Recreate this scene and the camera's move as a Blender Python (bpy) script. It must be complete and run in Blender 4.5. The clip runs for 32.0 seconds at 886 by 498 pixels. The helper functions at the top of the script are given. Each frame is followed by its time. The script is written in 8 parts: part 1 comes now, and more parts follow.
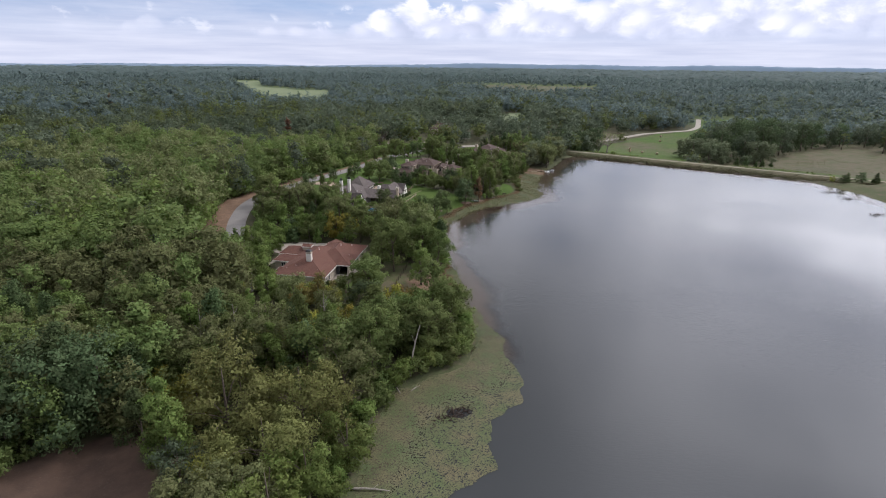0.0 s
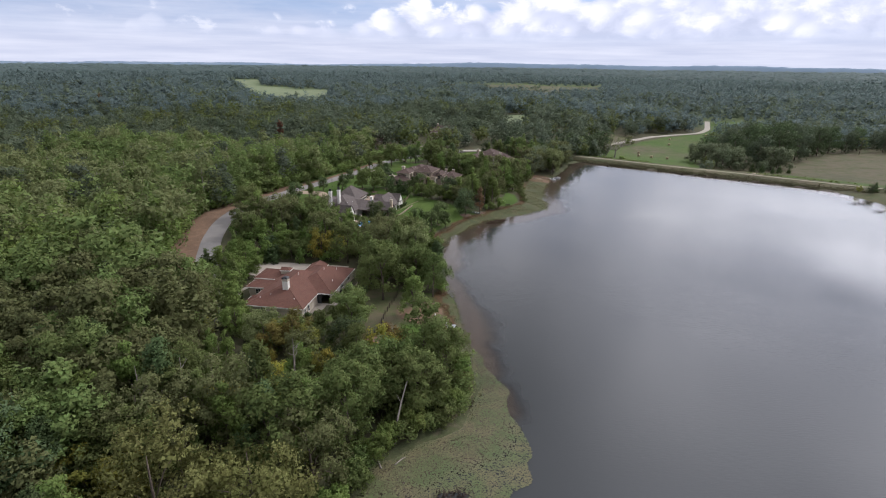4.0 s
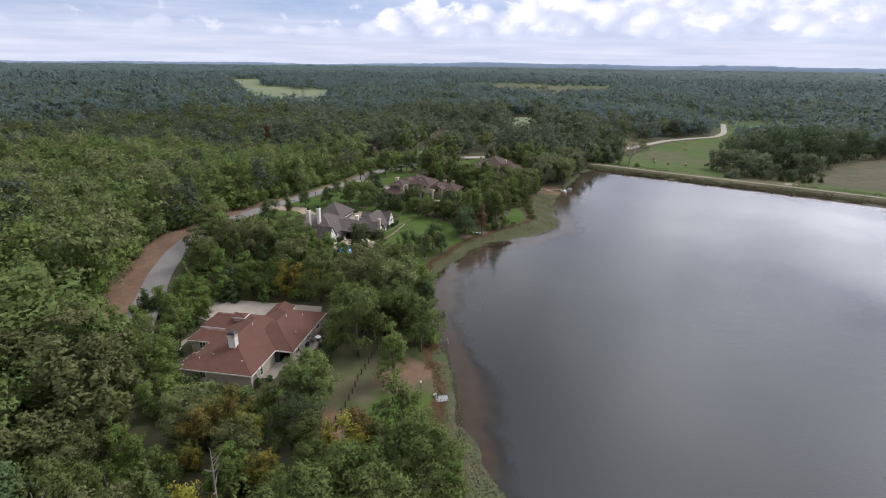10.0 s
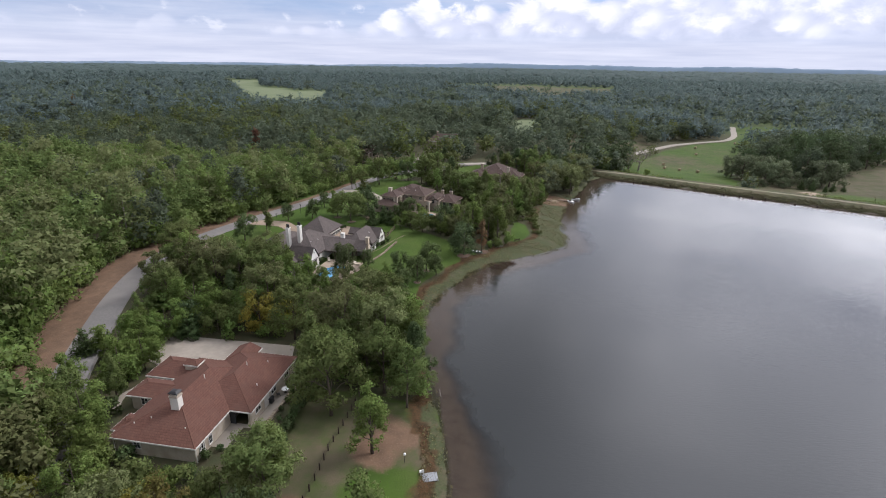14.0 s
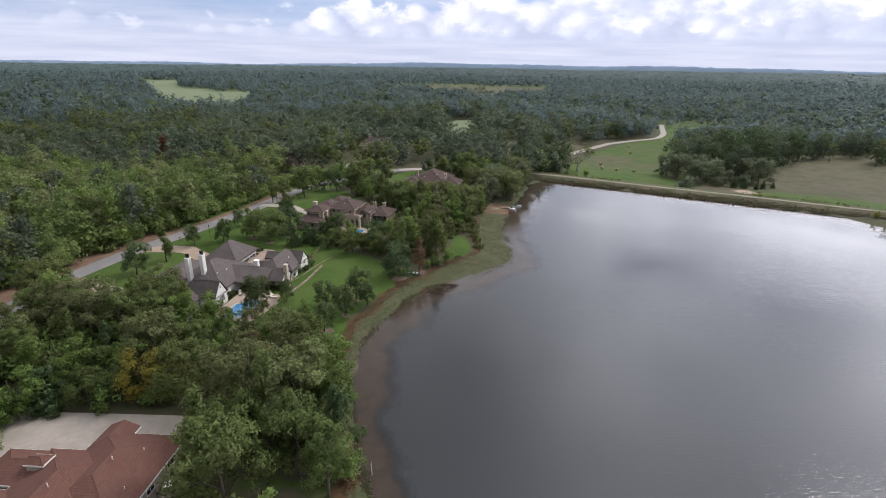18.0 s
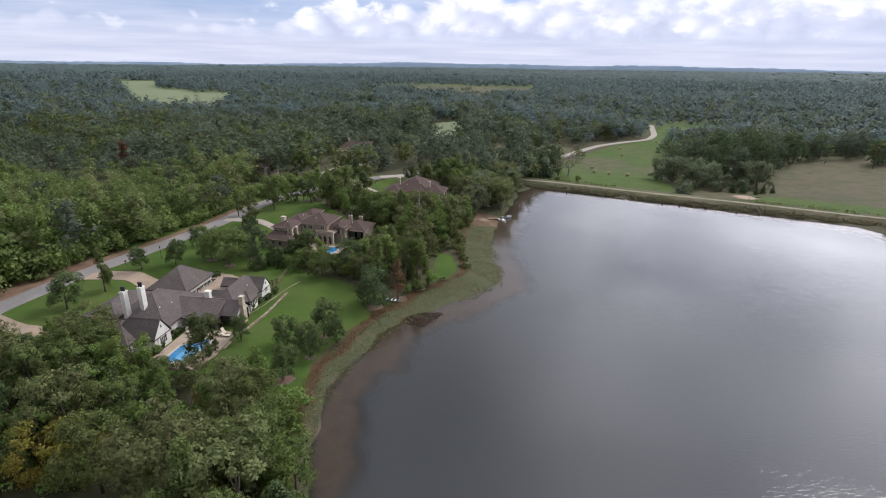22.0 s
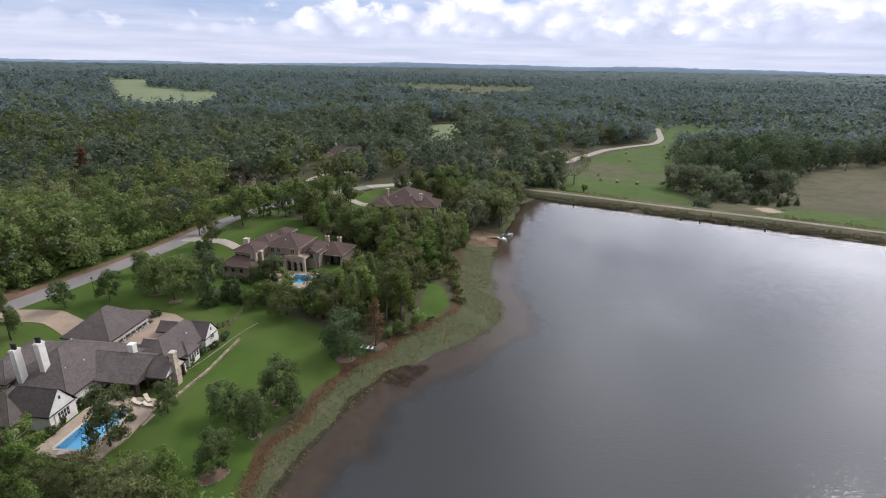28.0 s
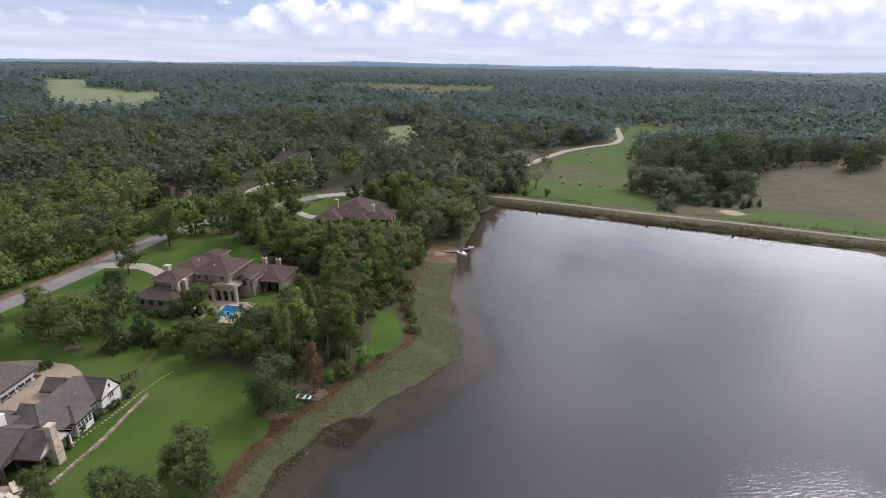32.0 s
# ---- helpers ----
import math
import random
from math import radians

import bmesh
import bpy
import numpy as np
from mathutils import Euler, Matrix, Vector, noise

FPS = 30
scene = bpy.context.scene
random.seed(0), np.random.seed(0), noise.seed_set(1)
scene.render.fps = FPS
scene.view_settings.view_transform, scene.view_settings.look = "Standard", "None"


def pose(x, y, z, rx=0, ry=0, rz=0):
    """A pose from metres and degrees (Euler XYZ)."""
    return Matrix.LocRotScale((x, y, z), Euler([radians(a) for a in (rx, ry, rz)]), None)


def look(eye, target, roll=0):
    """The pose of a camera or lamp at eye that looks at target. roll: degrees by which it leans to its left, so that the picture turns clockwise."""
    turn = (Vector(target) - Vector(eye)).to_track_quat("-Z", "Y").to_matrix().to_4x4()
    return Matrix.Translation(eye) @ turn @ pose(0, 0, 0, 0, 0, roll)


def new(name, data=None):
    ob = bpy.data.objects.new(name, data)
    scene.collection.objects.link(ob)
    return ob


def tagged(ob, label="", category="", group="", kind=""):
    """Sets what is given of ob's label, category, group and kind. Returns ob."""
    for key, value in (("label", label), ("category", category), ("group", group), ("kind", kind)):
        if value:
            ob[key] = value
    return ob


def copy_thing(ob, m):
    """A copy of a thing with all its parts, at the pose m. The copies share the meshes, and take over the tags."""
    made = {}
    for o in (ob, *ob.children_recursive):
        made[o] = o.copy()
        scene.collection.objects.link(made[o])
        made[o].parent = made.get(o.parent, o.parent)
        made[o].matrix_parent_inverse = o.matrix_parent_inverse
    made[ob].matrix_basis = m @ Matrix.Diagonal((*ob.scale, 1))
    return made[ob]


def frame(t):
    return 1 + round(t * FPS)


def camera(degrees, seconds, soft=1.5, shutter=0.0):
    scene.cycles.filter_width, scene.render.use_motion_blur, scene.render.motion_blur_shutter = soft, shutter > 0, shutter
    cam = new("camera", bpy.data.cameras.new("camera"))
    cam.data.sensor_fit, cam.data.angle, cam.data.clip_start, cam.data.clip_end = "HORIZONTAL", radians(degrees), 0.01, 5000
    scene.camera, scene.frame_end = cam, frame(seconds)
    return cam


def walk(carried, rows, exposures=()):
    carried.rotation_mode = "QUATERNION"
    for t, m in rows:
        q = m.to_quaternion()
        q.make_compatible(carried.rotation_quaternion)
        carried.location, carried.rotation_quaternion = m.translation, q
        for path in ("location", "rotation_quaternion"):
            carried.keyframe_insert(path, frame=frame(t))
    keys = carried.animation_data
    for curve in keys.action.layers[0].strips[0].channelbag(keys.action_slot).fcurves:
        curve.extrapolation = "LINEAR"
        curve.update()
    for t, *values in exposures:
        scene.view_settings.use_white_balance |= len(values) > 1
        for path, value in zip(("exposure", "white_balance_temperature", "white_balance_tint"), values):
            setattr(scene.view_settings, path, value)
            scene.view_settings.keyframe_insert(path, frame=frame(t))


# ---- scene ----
cam = camera(81.1, 32.0, 1.0)
PATH = [
    (0, (-2.13, 14.389, 52.889), (-2.148, 16.273, 52.22), 0.4),
    (1, (-1.744, 18.316, 53.194), (-1.764, 20.2, 52.524), 0.4),
    (2, (-1.346, 22.1, 53.386), (-1.368, 23.984, 52.714), 0.5),
    (3, (-1.051, 26.646, 53.424), (-1.074, 28.529, 52.753), 0.5),
    (5.5, (-0.653, 38.978, 53.017), (-0.681, 40.861, 52.344), 0.7),
    (6, (-0.451, 41.27, 52.87), (-0.481, 43.153, 52.197), 0.6),
    (7, (-0.107, 45.342, 52.846), (-0.14, 47.225, 52.174), 0.8),
    (8, (0.36, 49.489, 53.028), (0.324, 51.372, 52.355), 0.8),
    (9, (0.99, 53.536, 53.07), (0.949, 55.419, 52.396), 0.7),
    (10, (1.466, 57.434, 53.187), (1.421, 59.317, 52.514), 0.6),
    (11, (1.51, 62.108, 52.986), (1.465, 63.991, 52.315), 0.6),
    (12, (1.849, 66.57, 52.985), (1.802, 68.453, 52.313), 0.6),
    (13, (2.194, 70.835, 53.047), (2.145, 72.719, 52.376), 0.7),
    (15.5, (3.421, 81.281, 53.172), (3.367, 83.164, 52.502), 0.7),
    (16, (3.656, 83.54, 53.182), (3.613, 85.424, 52.512), 0.8),
    (16.5, (4.117, 85.595, 53.176), (4.121, 87.48, 52.507), 0.6),
    (17, (4.465, 87.695, 53.4), (4.538, 89.577, 52.729), 0.6),
    (17.5, (4.536, 89.83, 53.333), (4.67, 91.71, 52.662), 0.6),
    (18, (4.638, 92.165, 53.124), (4.812, 94.041, 52.454), 0.7),
    (18.5, (4.928, 94.215, 53.21), (5.119, 96.09, 52.541), 0.7),
    (19, (5.265, 96.468, 53.284), (5.467, 98.341, 52.614), 0.7),
    (20, (6.223, 100.576, 53.2), (6.435, 102.448, 52.529), 0.6),
    (21, (6.915, 104.709, 53.175), (7.132, 106.581, 52.504), 0.6),
    (22, (7.69, 108.792, 52.994), (7.909, 110.663, 52.324), 0.6),
    (23, (8.351, 112.78, 53.047), (8.574, 114.651, 52.377), 0.7),
    (24, (9.399, 116.399, 53.113), (9.622, 118.27, 52.442), 0.7),
    (25, (9.885, 120.616, 52.711), (10.11, 122.487, 52.041), 0.8),
    (25.5, (10.279, 122.501, 52.513), (10.503, 124.373, 51.844), 0.8),
    (27.5, (11.95, 129.462, 52.344), (12.171, 131.334, 51.676), 0.9),
    (28, (12.385, 131.507, 52.219), (12.608, 133.379, 51.55), 0.9),
    (28.5, (12.747, 133.227, 52.192), (12.987, 135.097, 51.524), 0.9),
    (29, (13.389, 134.796, 52.362), (13.661, 136.661, 51.693), 0.9),
    (29.5, (13.721, 136.92, 52.276), (14.03, 138.779, 51.607), 0.9),
    (30, (14.335, 138.521, 52.278), (14.665, 140.376, 51.608), 0.8),
    (31, (15.519, 141.944, 52.24), (15.867, 143.796, 51.571), 0.9),
    (32, (16.919, 145.237, 52.505), (17.277, 147.087, 51.835), 0.9),
]
walk(cam, [(t, look(e, g, r)) for t, e, g, r in PATH])

# ---- world, sun ----
SUN_EL, SUN_AZ = radians(46), radians(62)
world = bpy.data.worlds.new("world")
scene.world = world
world.use_nodes = True


def nodes_of(tree):
    tree.nodes.clear()
    return tree.nodes, tree.links


def build_world():
    n, l = nodes_of(world.node_tree)
    out = n.new("ShaderNodeOutputWorld")
    sky = n.new("ShaderNodeTexSky")
    sky.sky_type, sky.sun_disc = "NISHITA", False
    sky.sun_elevation, sky.sun_rotation = SUN_EL, SUN_AZ
    sky.air_density, sky.dust_density = 1.0, 0.6
    blue = n.new("ShaderNodeBackground")
    blue.inputs[1].default_value = 0.104
    tc = n.new("ShaderNodeTexCoord")
    sep = n.new("ShaderNodeSeparateXYZ")
    l.new(tc.outputs["Generated"], sep.inputs[0])
    # the low sky takes its blue from a little higher up
    lift = n.new("ShaderNodeVectorMath")
    lift.operation = "ADD"
    lift.inputs[1].default_value = (0, 0, 0.16)
    l.new(tc.outputs["Generated"], lift.inputs[0])
    l.new(lift.outputs[0], sky.inputs[0])
    l.new(sky.outputs[0], blue.inputs[0])

    def m(op, a, b=None, clamp=False, c=None):
        k = n.new("ShaderNodeMath")
        k.operation, k.use_clamp = op, clamp
        for i, v in enumerate((a, b, c)):
            if v is None:
                continue
            if isinstance(v, (int, float)):
                k.inputs[i].default_value = v
            else:
                l.new(v, k.inputs[i])
        return k.outputs[0]

    def noise_tex(vec, scale, detail, rough=0.55, dist=0.0):
        t = n.new("ShaderNodeTexNoise")
        t.inputs["Scale"].default_value, t.inputs["Detail"].default_value = scale, detail
        t.inputs["Roughness"].default_value, t.inputs["Distortion"].default_value = rough, dist
        l.new(vec, t.inputs["Vector"])
        return t.outputs[0]

    def mr(v, a, b, c=0.0, d=1.0, smooth=False):
        r = n.new("ShaderNodeMapRange")
        if smooth:
            r.interpolation_type = "SMOOTHSTEP"
        for i, q in enumerate((a, b, c, d)):
            r.inputs[i + 1].default_value = q
        l.new(v, r.inputs[0])
        return r.outputs[0]

    z = m("MAXIMUM", sep.outputs[2], 0.0)
    east = sep.outputs[0]
    # high cloud deck in perspective
    den = m("ADD", z, 0.10)
    comb = n.new("ShaderNodeCombineXYZ")
    l.new(m("DIVIDE", east, den), comb.inputs[0])
    l.new(m("DIVIDE", sep.outputs[1], den), comb.inputs[1])
    deck = noise_tex(comb.outputs[0], 0.85, 8, 0.5, 0.4)
    deck_m = m("MULTIPLY", mr(deck, 0.28, 0.52), mr(z, 0.09, 0.22), True)
    # heaped clouds over a layered haze, taller towards the east
    turn = m("ARCTAN2", east, sep.outputs[1])

    def flat(us, vs, off=0.0):
        k = n.new("ShaderNodeCombineXYZ")
        l.new(m("MULTIPLY_ADD", turn, us, c=off), k.inputs[0])
        l.new(m("MULTIPLY", sep.outputs[2], vs), k.inputs[1])
        return k.outputs[0]
    heap = noise_tex(flat(15, 24, 4.2), 1.0, 10, 0.6, 0.3)
    puffs = n.new("ShaderNodeTexVoronoi")
    puffs.feature = "SMOOTH_F1"
    puffs.inputs["Scale"].default_value, puffs.inputs["Smoothness"].default_value = 1.0, 0.35
    warp = n.new("ShaderNodeVectorMath")
    warp.operation = "ADD"
    l.new(flat(23, 34), warp.inputs[0])
    l.new(heap, warp.inputs[1])
    l.new(warp.outputs[0], puffs.inputs["Vector"])
    puff = m("SUBTRACT", 1.0, puffs.outputs["Distance"])
    top = m("ADD", mr(turn, -0.30, 0.22, 0.062, 0.138), m("MULTIPLY", m("SUBTRACT", noise_tex(flat(7, 0, 9.1), 1.0, 3), 0.5), 0.11))
    body = m("ADD", m("MULTIPLY", m("SUBTRACT", top, z), 17.0), m("ADD", m("MULTIPLY", m("SUBTRACT", heap, 0.5), 1.9), m("MULTIPLY", m("SUBTRACT", puff, 0.5), 0.9)))
    heap_m = m("MULTIPLY", m("MULTIPLY", mr(body, 0.0, 0.34, smooth=True), mr(z, 0.030, 0.062, smooth=True), True), mr(turn, -0.45, -0.02, 0.35, 1.0))
    veil = mr(z, 0.02, 0.105, 0.96, 0.22, True)
    wisps = m("MULTIPLY", mr(noise_tex(flat(3.2, 13, 2.0), 1.0, 7, 0.62), 0.38, 0.68), 0.72)
    # cloud tone: bright crowns, grey-blue bases
    lit = m("ADD", mr(m("SUBTRACT", z, m("MULTIPLY", top, 0.45)), -0.02, 0.05, 0.16, 0.62), m("ADD", m("MULTIPLY", m("SUBTRACT", puff, 0.5), 0.75), m("MULTIPLY", m("SUBTRACT", heap, 0.5), 1.5)))
    lit = m("ADD", lit, m("MULTIPLY", turn, 0.10))
    tone = n.new("ShaderNodeValToRGB")
    e = tone.color_ramp.elements
    e[0].position, e[0].color = 0.10, (0.52, 0.56, 0.67, 1)
    e[1].position, e[1].color = 0.78, (0.97, 0.96, 0.95, 1)
    mid = tone.color_ramp.elements.new(0.42)
    mid.color = (0.66, 0.69, 0.79, 1)
    l.new(lit, tone.inputs[0])
    heap_bg = n.new("ShaderNodeBackground")
    l.new(tone.outputs[0], heap_bg.inputs[0])
    heap_bg.inputs[1].default_value = CLOUD * 0.95
    deck_tone = n.new("ShaderNodeValToRGB")
    e = deck_tone.color_ramp.elements
    e[0].position, e[0].color = 0.38, (0.73, 0.74, 0.76, 1)
    e[1].position, e[1].color = 0.62, (1.05, 1.05, 1.05, 1)
    l.new(m("ADD", noise_tex(comb.outputs[0], 2.9, 5, 0.5), m("MULTIPLY", m("SUBTRACT", east, 0.2), 0.16)), deck_tone.inputs[0])
    deck_bg = n.new("ShaderNodeBackground")
    l.new(deck_tone.outputs[0], deck_bg.inputs[0])
    # unseen bright cloud patch, set off the sun's direction for the lake's reflection
    patch_dot = n.new("ShaderNodeVectorMath")
    patch_dot.operation = "DOT_PRODUCT"
    patch_dot.inputs[1].default_value = (math.sin(radians(50)) * math.cos(radians(31)), math.cos(radians(50)) * math.cos(radians(31)), math.sin(radians(31)))
    l.new(tc.outputs["Generated"], patch_dot.inputs[0])
    glow = m("MULTIPLY", mr(patch_dot.outputs["Value"], 0.80, 0.99, 0.0, CLOUD * 2.3, True), mr(z, 0.14, 0.34, 0.25, 1.0))
    # unseen bands by height, added to tune the lake's and land's brightness
    even = m("ADD", mr(z, 0.10, 0.23, CLOUD * 0.80, CLOUD * 1.38), m("ADD", mr(z, 0.28, 0.58, 0.0, CLOUD * -1.02), mr(z, 0.68, 0.95, 0.0, CLOUD * 1.8)))
    l.new(m("ADD", glow, even), deck_bg.inputs[1])
    veil_bg = n.new("ShaderNodeBackground")
    layers = n.new("ShaderNodeValToRGB")
    e = layers.color_ramp.elements
    e[0].position, e[0].color = 0.36, (0.56, 0.595, 0.70, 1)
    e[1].position, e[1].color = 0.66, (0.71, 0.73, 0.80, 1)
    l.new(noise_tex(flat(4.5, 70, 1.0), 1.0, 6, 0.55), layers.inputs[0])
    l.new(layers.outputs[0], veil_bg.inputs[0])
    veil_bg.inputs[1].default_value = CLOUD * 0.9

    def over(f, a, b):
        k = n.new("ShaderNodeMixShader")
        l.new(f, k.inputs[0])
        l.new(a, k.inputs[1])
        l.new(b, k.inputs[2])
        return k.outputs[0]
    sh = over(veil, blue.outputs[0], veil_bg.outputs[0])
    sh = over(wisps, sh, veil_bg.outputs[0])
    sh = over(deck_m, sh, deck_bg.outputs[0])
    sh = over(m("MULTIPLY", heap_m, 0.95), sh, heap_bg.outputs[0])
    l.new(sh, out.inputs[0])


CLOUD = 0.97
build_world()
sun = new("sun", bpy.data.lights.new("sun", "SUN"))
sun.data.energy, sun.data.angle, sun.data.color = 2.15, radians(18), (1.0, 0.95, 0.86)
sun.matrix_world = look((0, 0, 100), (-100 * math.sin(SUN_AZ) * math.cos(SUN_EL), -100 * math.cos(SUN_AZ) * math.cos(SUN_EL), 100 - 100 * math.sin(SUN_EL)))
scene.view_settings.exposure = 0.40
scene.view_settings.use_white_balance = True
scene.view_settings.white_balance_temperature = 6120
scene.view_settings.white_balance_tint = 16


# ---- materials ----
def material(name, c1, c2=None, rough=0.8, scale=1.0, detail=5, metal=0.0, bump=0.0, bump_scale=20.0, spot=None, spot_scale=0.3, rand=0.0, island=0.0, coords="Object", translucent=0.0, c3=None, spec=0.3):
    """A procedural surface: two colours mixed by a fine noise, a third by a coarse one."""
    mat = bpy.data.materials.new(name)
    mat.use_nodes = True
    n, l = nodes_of(mat.node_tree)
    out = n.new("ShaderNodeOutputMaterial")
    p = n.new("ShaderNodeBsdfPrincipled")
    p.inputs["Roughness"].default_value, p.inputs["Metallic"].default_value = rough, metal
    p.inputs["Specular IOR Level"].default_value = spec
    tc = n.new("ShaderNodeTexCoord")
    vec = tc.outputs["Object"]
    if coords == "World":
        vec = n.new("ShaderNodeNewGeometry").outputs["Position"]

    def noise_tex(s, d):
        t = n.new("ShaderNodeTexNoise")
        t.inputs["Scale"].default_value, t.inputs["Detail"].default_value = s, d
        l.new(vec, t.inputs["Vector"])
        return t.outputs[0]

    def ramp(sock, lo, hi):
        r = n.new("ShaderNodeMapRange")
        r.inputs[1].default_value, r.inputs[2].default_value = lo, hi
        l.new(sock, r.inputs[0])
        return r.outputs[0]

    def mixc(f, a, b, mode="MIX"):
        k = n.new("ShaderNodeMix")
        k.data_type, k.blend_type = "RGBA", mode
        for s, v in ((k.inputs[0], f), (k.inputs[6], a), (k.inputs[7], b)):
            if isinstance(v, tuple):
                s.default_value = (*v, 1)
            elif isinstance(v, (int, float)):
                s.default_value = v
            else:
                l.new(v, s)
        return k.outputs[2]
    col = mixc(ramp(noise_tex(scale, detail), 0.35, 0.65), c1, c2 or tuple(v * 0.8 for v in c1))
    if spot:
        col = mixc(ramp(noise_tex(spot_scale, 3), 0.42, 0.66), col, spot)
    if c3:
        col = mixc(ramp(noise_tex(spot_scale * 0.4, 2), 0.45, 0.62), col, c3)
    if rand or island:
        hsv = n.new("ShaderNodeHueSaturation")
        src = n.new("ShaderNodeObjectInfo").outputs["Random"] if rand else None
        amt = rand
        if island:
            isl = n.new("ShaderNodeNewGeometry").outputs["Random Per Island"]
            src = isl if src is None else None
        v = n.new("ShaderNodeMapRange")
        if src is None:
            k = n.new("ShaderNodeMath")
            k.operation = "ADD"
            l.new(n.new("ShaderNodeObjectInfo").outputs["Random"], k.inputs[0])
            l.new(isl, k.inputs[1])
            half = n.new("ShaderNodeMath")
            half.operation = "MULTIPLY"
            half.inputs[1].default_value = 0.5
            l.new(k.outputs[0], half.inputs[0])
            src, amt = half.outputs[0], rand + island
        else:
            amt = rand or island
        v.inputs[3].default_value, v.inputs[4].default_value = 1 - amt, 1 + amt
        l.new(src, v.inputs[0])
        l.new(v.outputs[0], hsv.inputs["Value"])
        h = n.new("ShaderNodeMapRange")
        h.inputs[3].default_value, h.inputs[4].default_value = 0.5 - amt * 0.05, 0.5 + amt * 0.05
        l.new(src, h.inputs[0])
        l.new(h.outputs[0], hsv.inputs["Hue"])
        l.new(col, hsv.inputs["Color"])
        col = hsv.outputs[0]
    l.new(col, p.inputs["Base Color"])
    if bump:
        b = n.new("ShaderNodeBump")
        b.inputs["Strength"].default_value, b.inputs["Distance"].default_value = bump, 0.05
        l.new(noise_tex(bump_scale, 4), b.inputs["Height"])
        l.new(b.outputs[0], p.inputs["Normal"])
    shader = p.outputs[0]
    if translucent:
        t = n.new("ShaderNodeBsdfTranslucent")
        l.new(col, t.inputs[0])
        k = n.new("ShaderNodeMixShader")
        k.inputs[0].default_value = translucent
        l.new(shader, k.inputs[1])
        l.new(t.outputs[0], k.inputs[2])
        shader = k.outputs[0]
    l.new(shader, out.inputs[0])
    return mat


def shingles(name, c1, c2, stain, course=0.16):
    """Roof shingles: rows of tabs, each tab a little different, with weathering."""
    mat = bpy.data.materials.new(name)
    mat.use_nodes = True
    n, l = nodes_of(mat.node_tree)
    out, p = n.new("ShaderNodeOutputMaterial"), n.new("ShaderNodeBsdfPrincipled")
    p.inputs["Roughness"].default_value, p.inputs["Specular IOR Level"].default_value = 0.9, 0.2
    tc = n.new("ShaderNodeTexCoord")
    sep = n.new("ShaderNodeSeparateXYZ")
    l.new(tc.outputs["Object"], sep.inputs[0])
    add = n.new("ShaderNodeMath")
    add.operation = "ADD"
    l.new(sep.outputs[0], add.inputs[0])
    l.new(sep.outputs[1], add.inputs[1])
    comb = n.new("ShaderNodeCombineXYZ")
    l.new(add.outputs[0], comb.inputs[0])
    up = n.new("ShaderNodeMath")
    up.operation = "MULTIPLY"
    up.inputs[1].default_value = 2.2
    l.new(sep.outputs[2], up.inputs[0])
    l.new(up.outputs[0], comb.inputs[1])
    br = n.new("ShaderNodeTexBrick")
    br.inputs["Scale"].default_value = 1.0
    br.inputs["Brick Width"].default_value, br.inputs["Row Height"].default_value = 0.42, course * 2
    br.inputs["Mortar Size"].default_value, br.inputs["Mortar Smooth"].default_value = 0.028, 0.4
    br.inputs["Color1"].default_value, br.inputs["Color2"].default_value = (*c1, 1), (*c2, 1)
    br.inputs["Mortar"].default_value = (*(v * 0.62 for v in c1), 1)
    l.new(comb.outputs[0], br.inputs["Vector"])
    no = n.new("ShaderNodeTexNoise")
    no.inputs["Scale"].default_value, no.inputs["Detail"].default_value = 0.5, 6
    l.new(tc.outputs["Object"], no.inputs["Vector"])
    mr = n.new("ShaderNodeMapRange")
    mr.inputs[1].default_value, mr.inputs[2].default_value, mr.inputs[4].default_value = 0.45, 0.75, 0.55
    l.new(no.outputs[0], mr.inputs[0])
    mx = n.new("ShaderNodeMix")
    mx.data_type = "RGBA"
    l.new(mr.outputs[0], mx.inputs[0])
    l.new(br.outputs[0], mx.inputs[6])
    mx.inputs[7].default_value = (*stain, 1)
    l.new(mx.outputs[2], p.inputs["Base Color"])
    bp = n.new("ShaderNodeBump")
    bp.inputs["Strength"].default_value, bp.inputs["Distance"].default_value = 0.5, 0.03
    l.new(br.outputs["Fac"], bp.inputs["Height"])
    bp.invert = True
    l.new(bp.outputs[0], p.inputs["Normal"])
    l.new(p.outputs[0], out.inputs[0])
    return mat


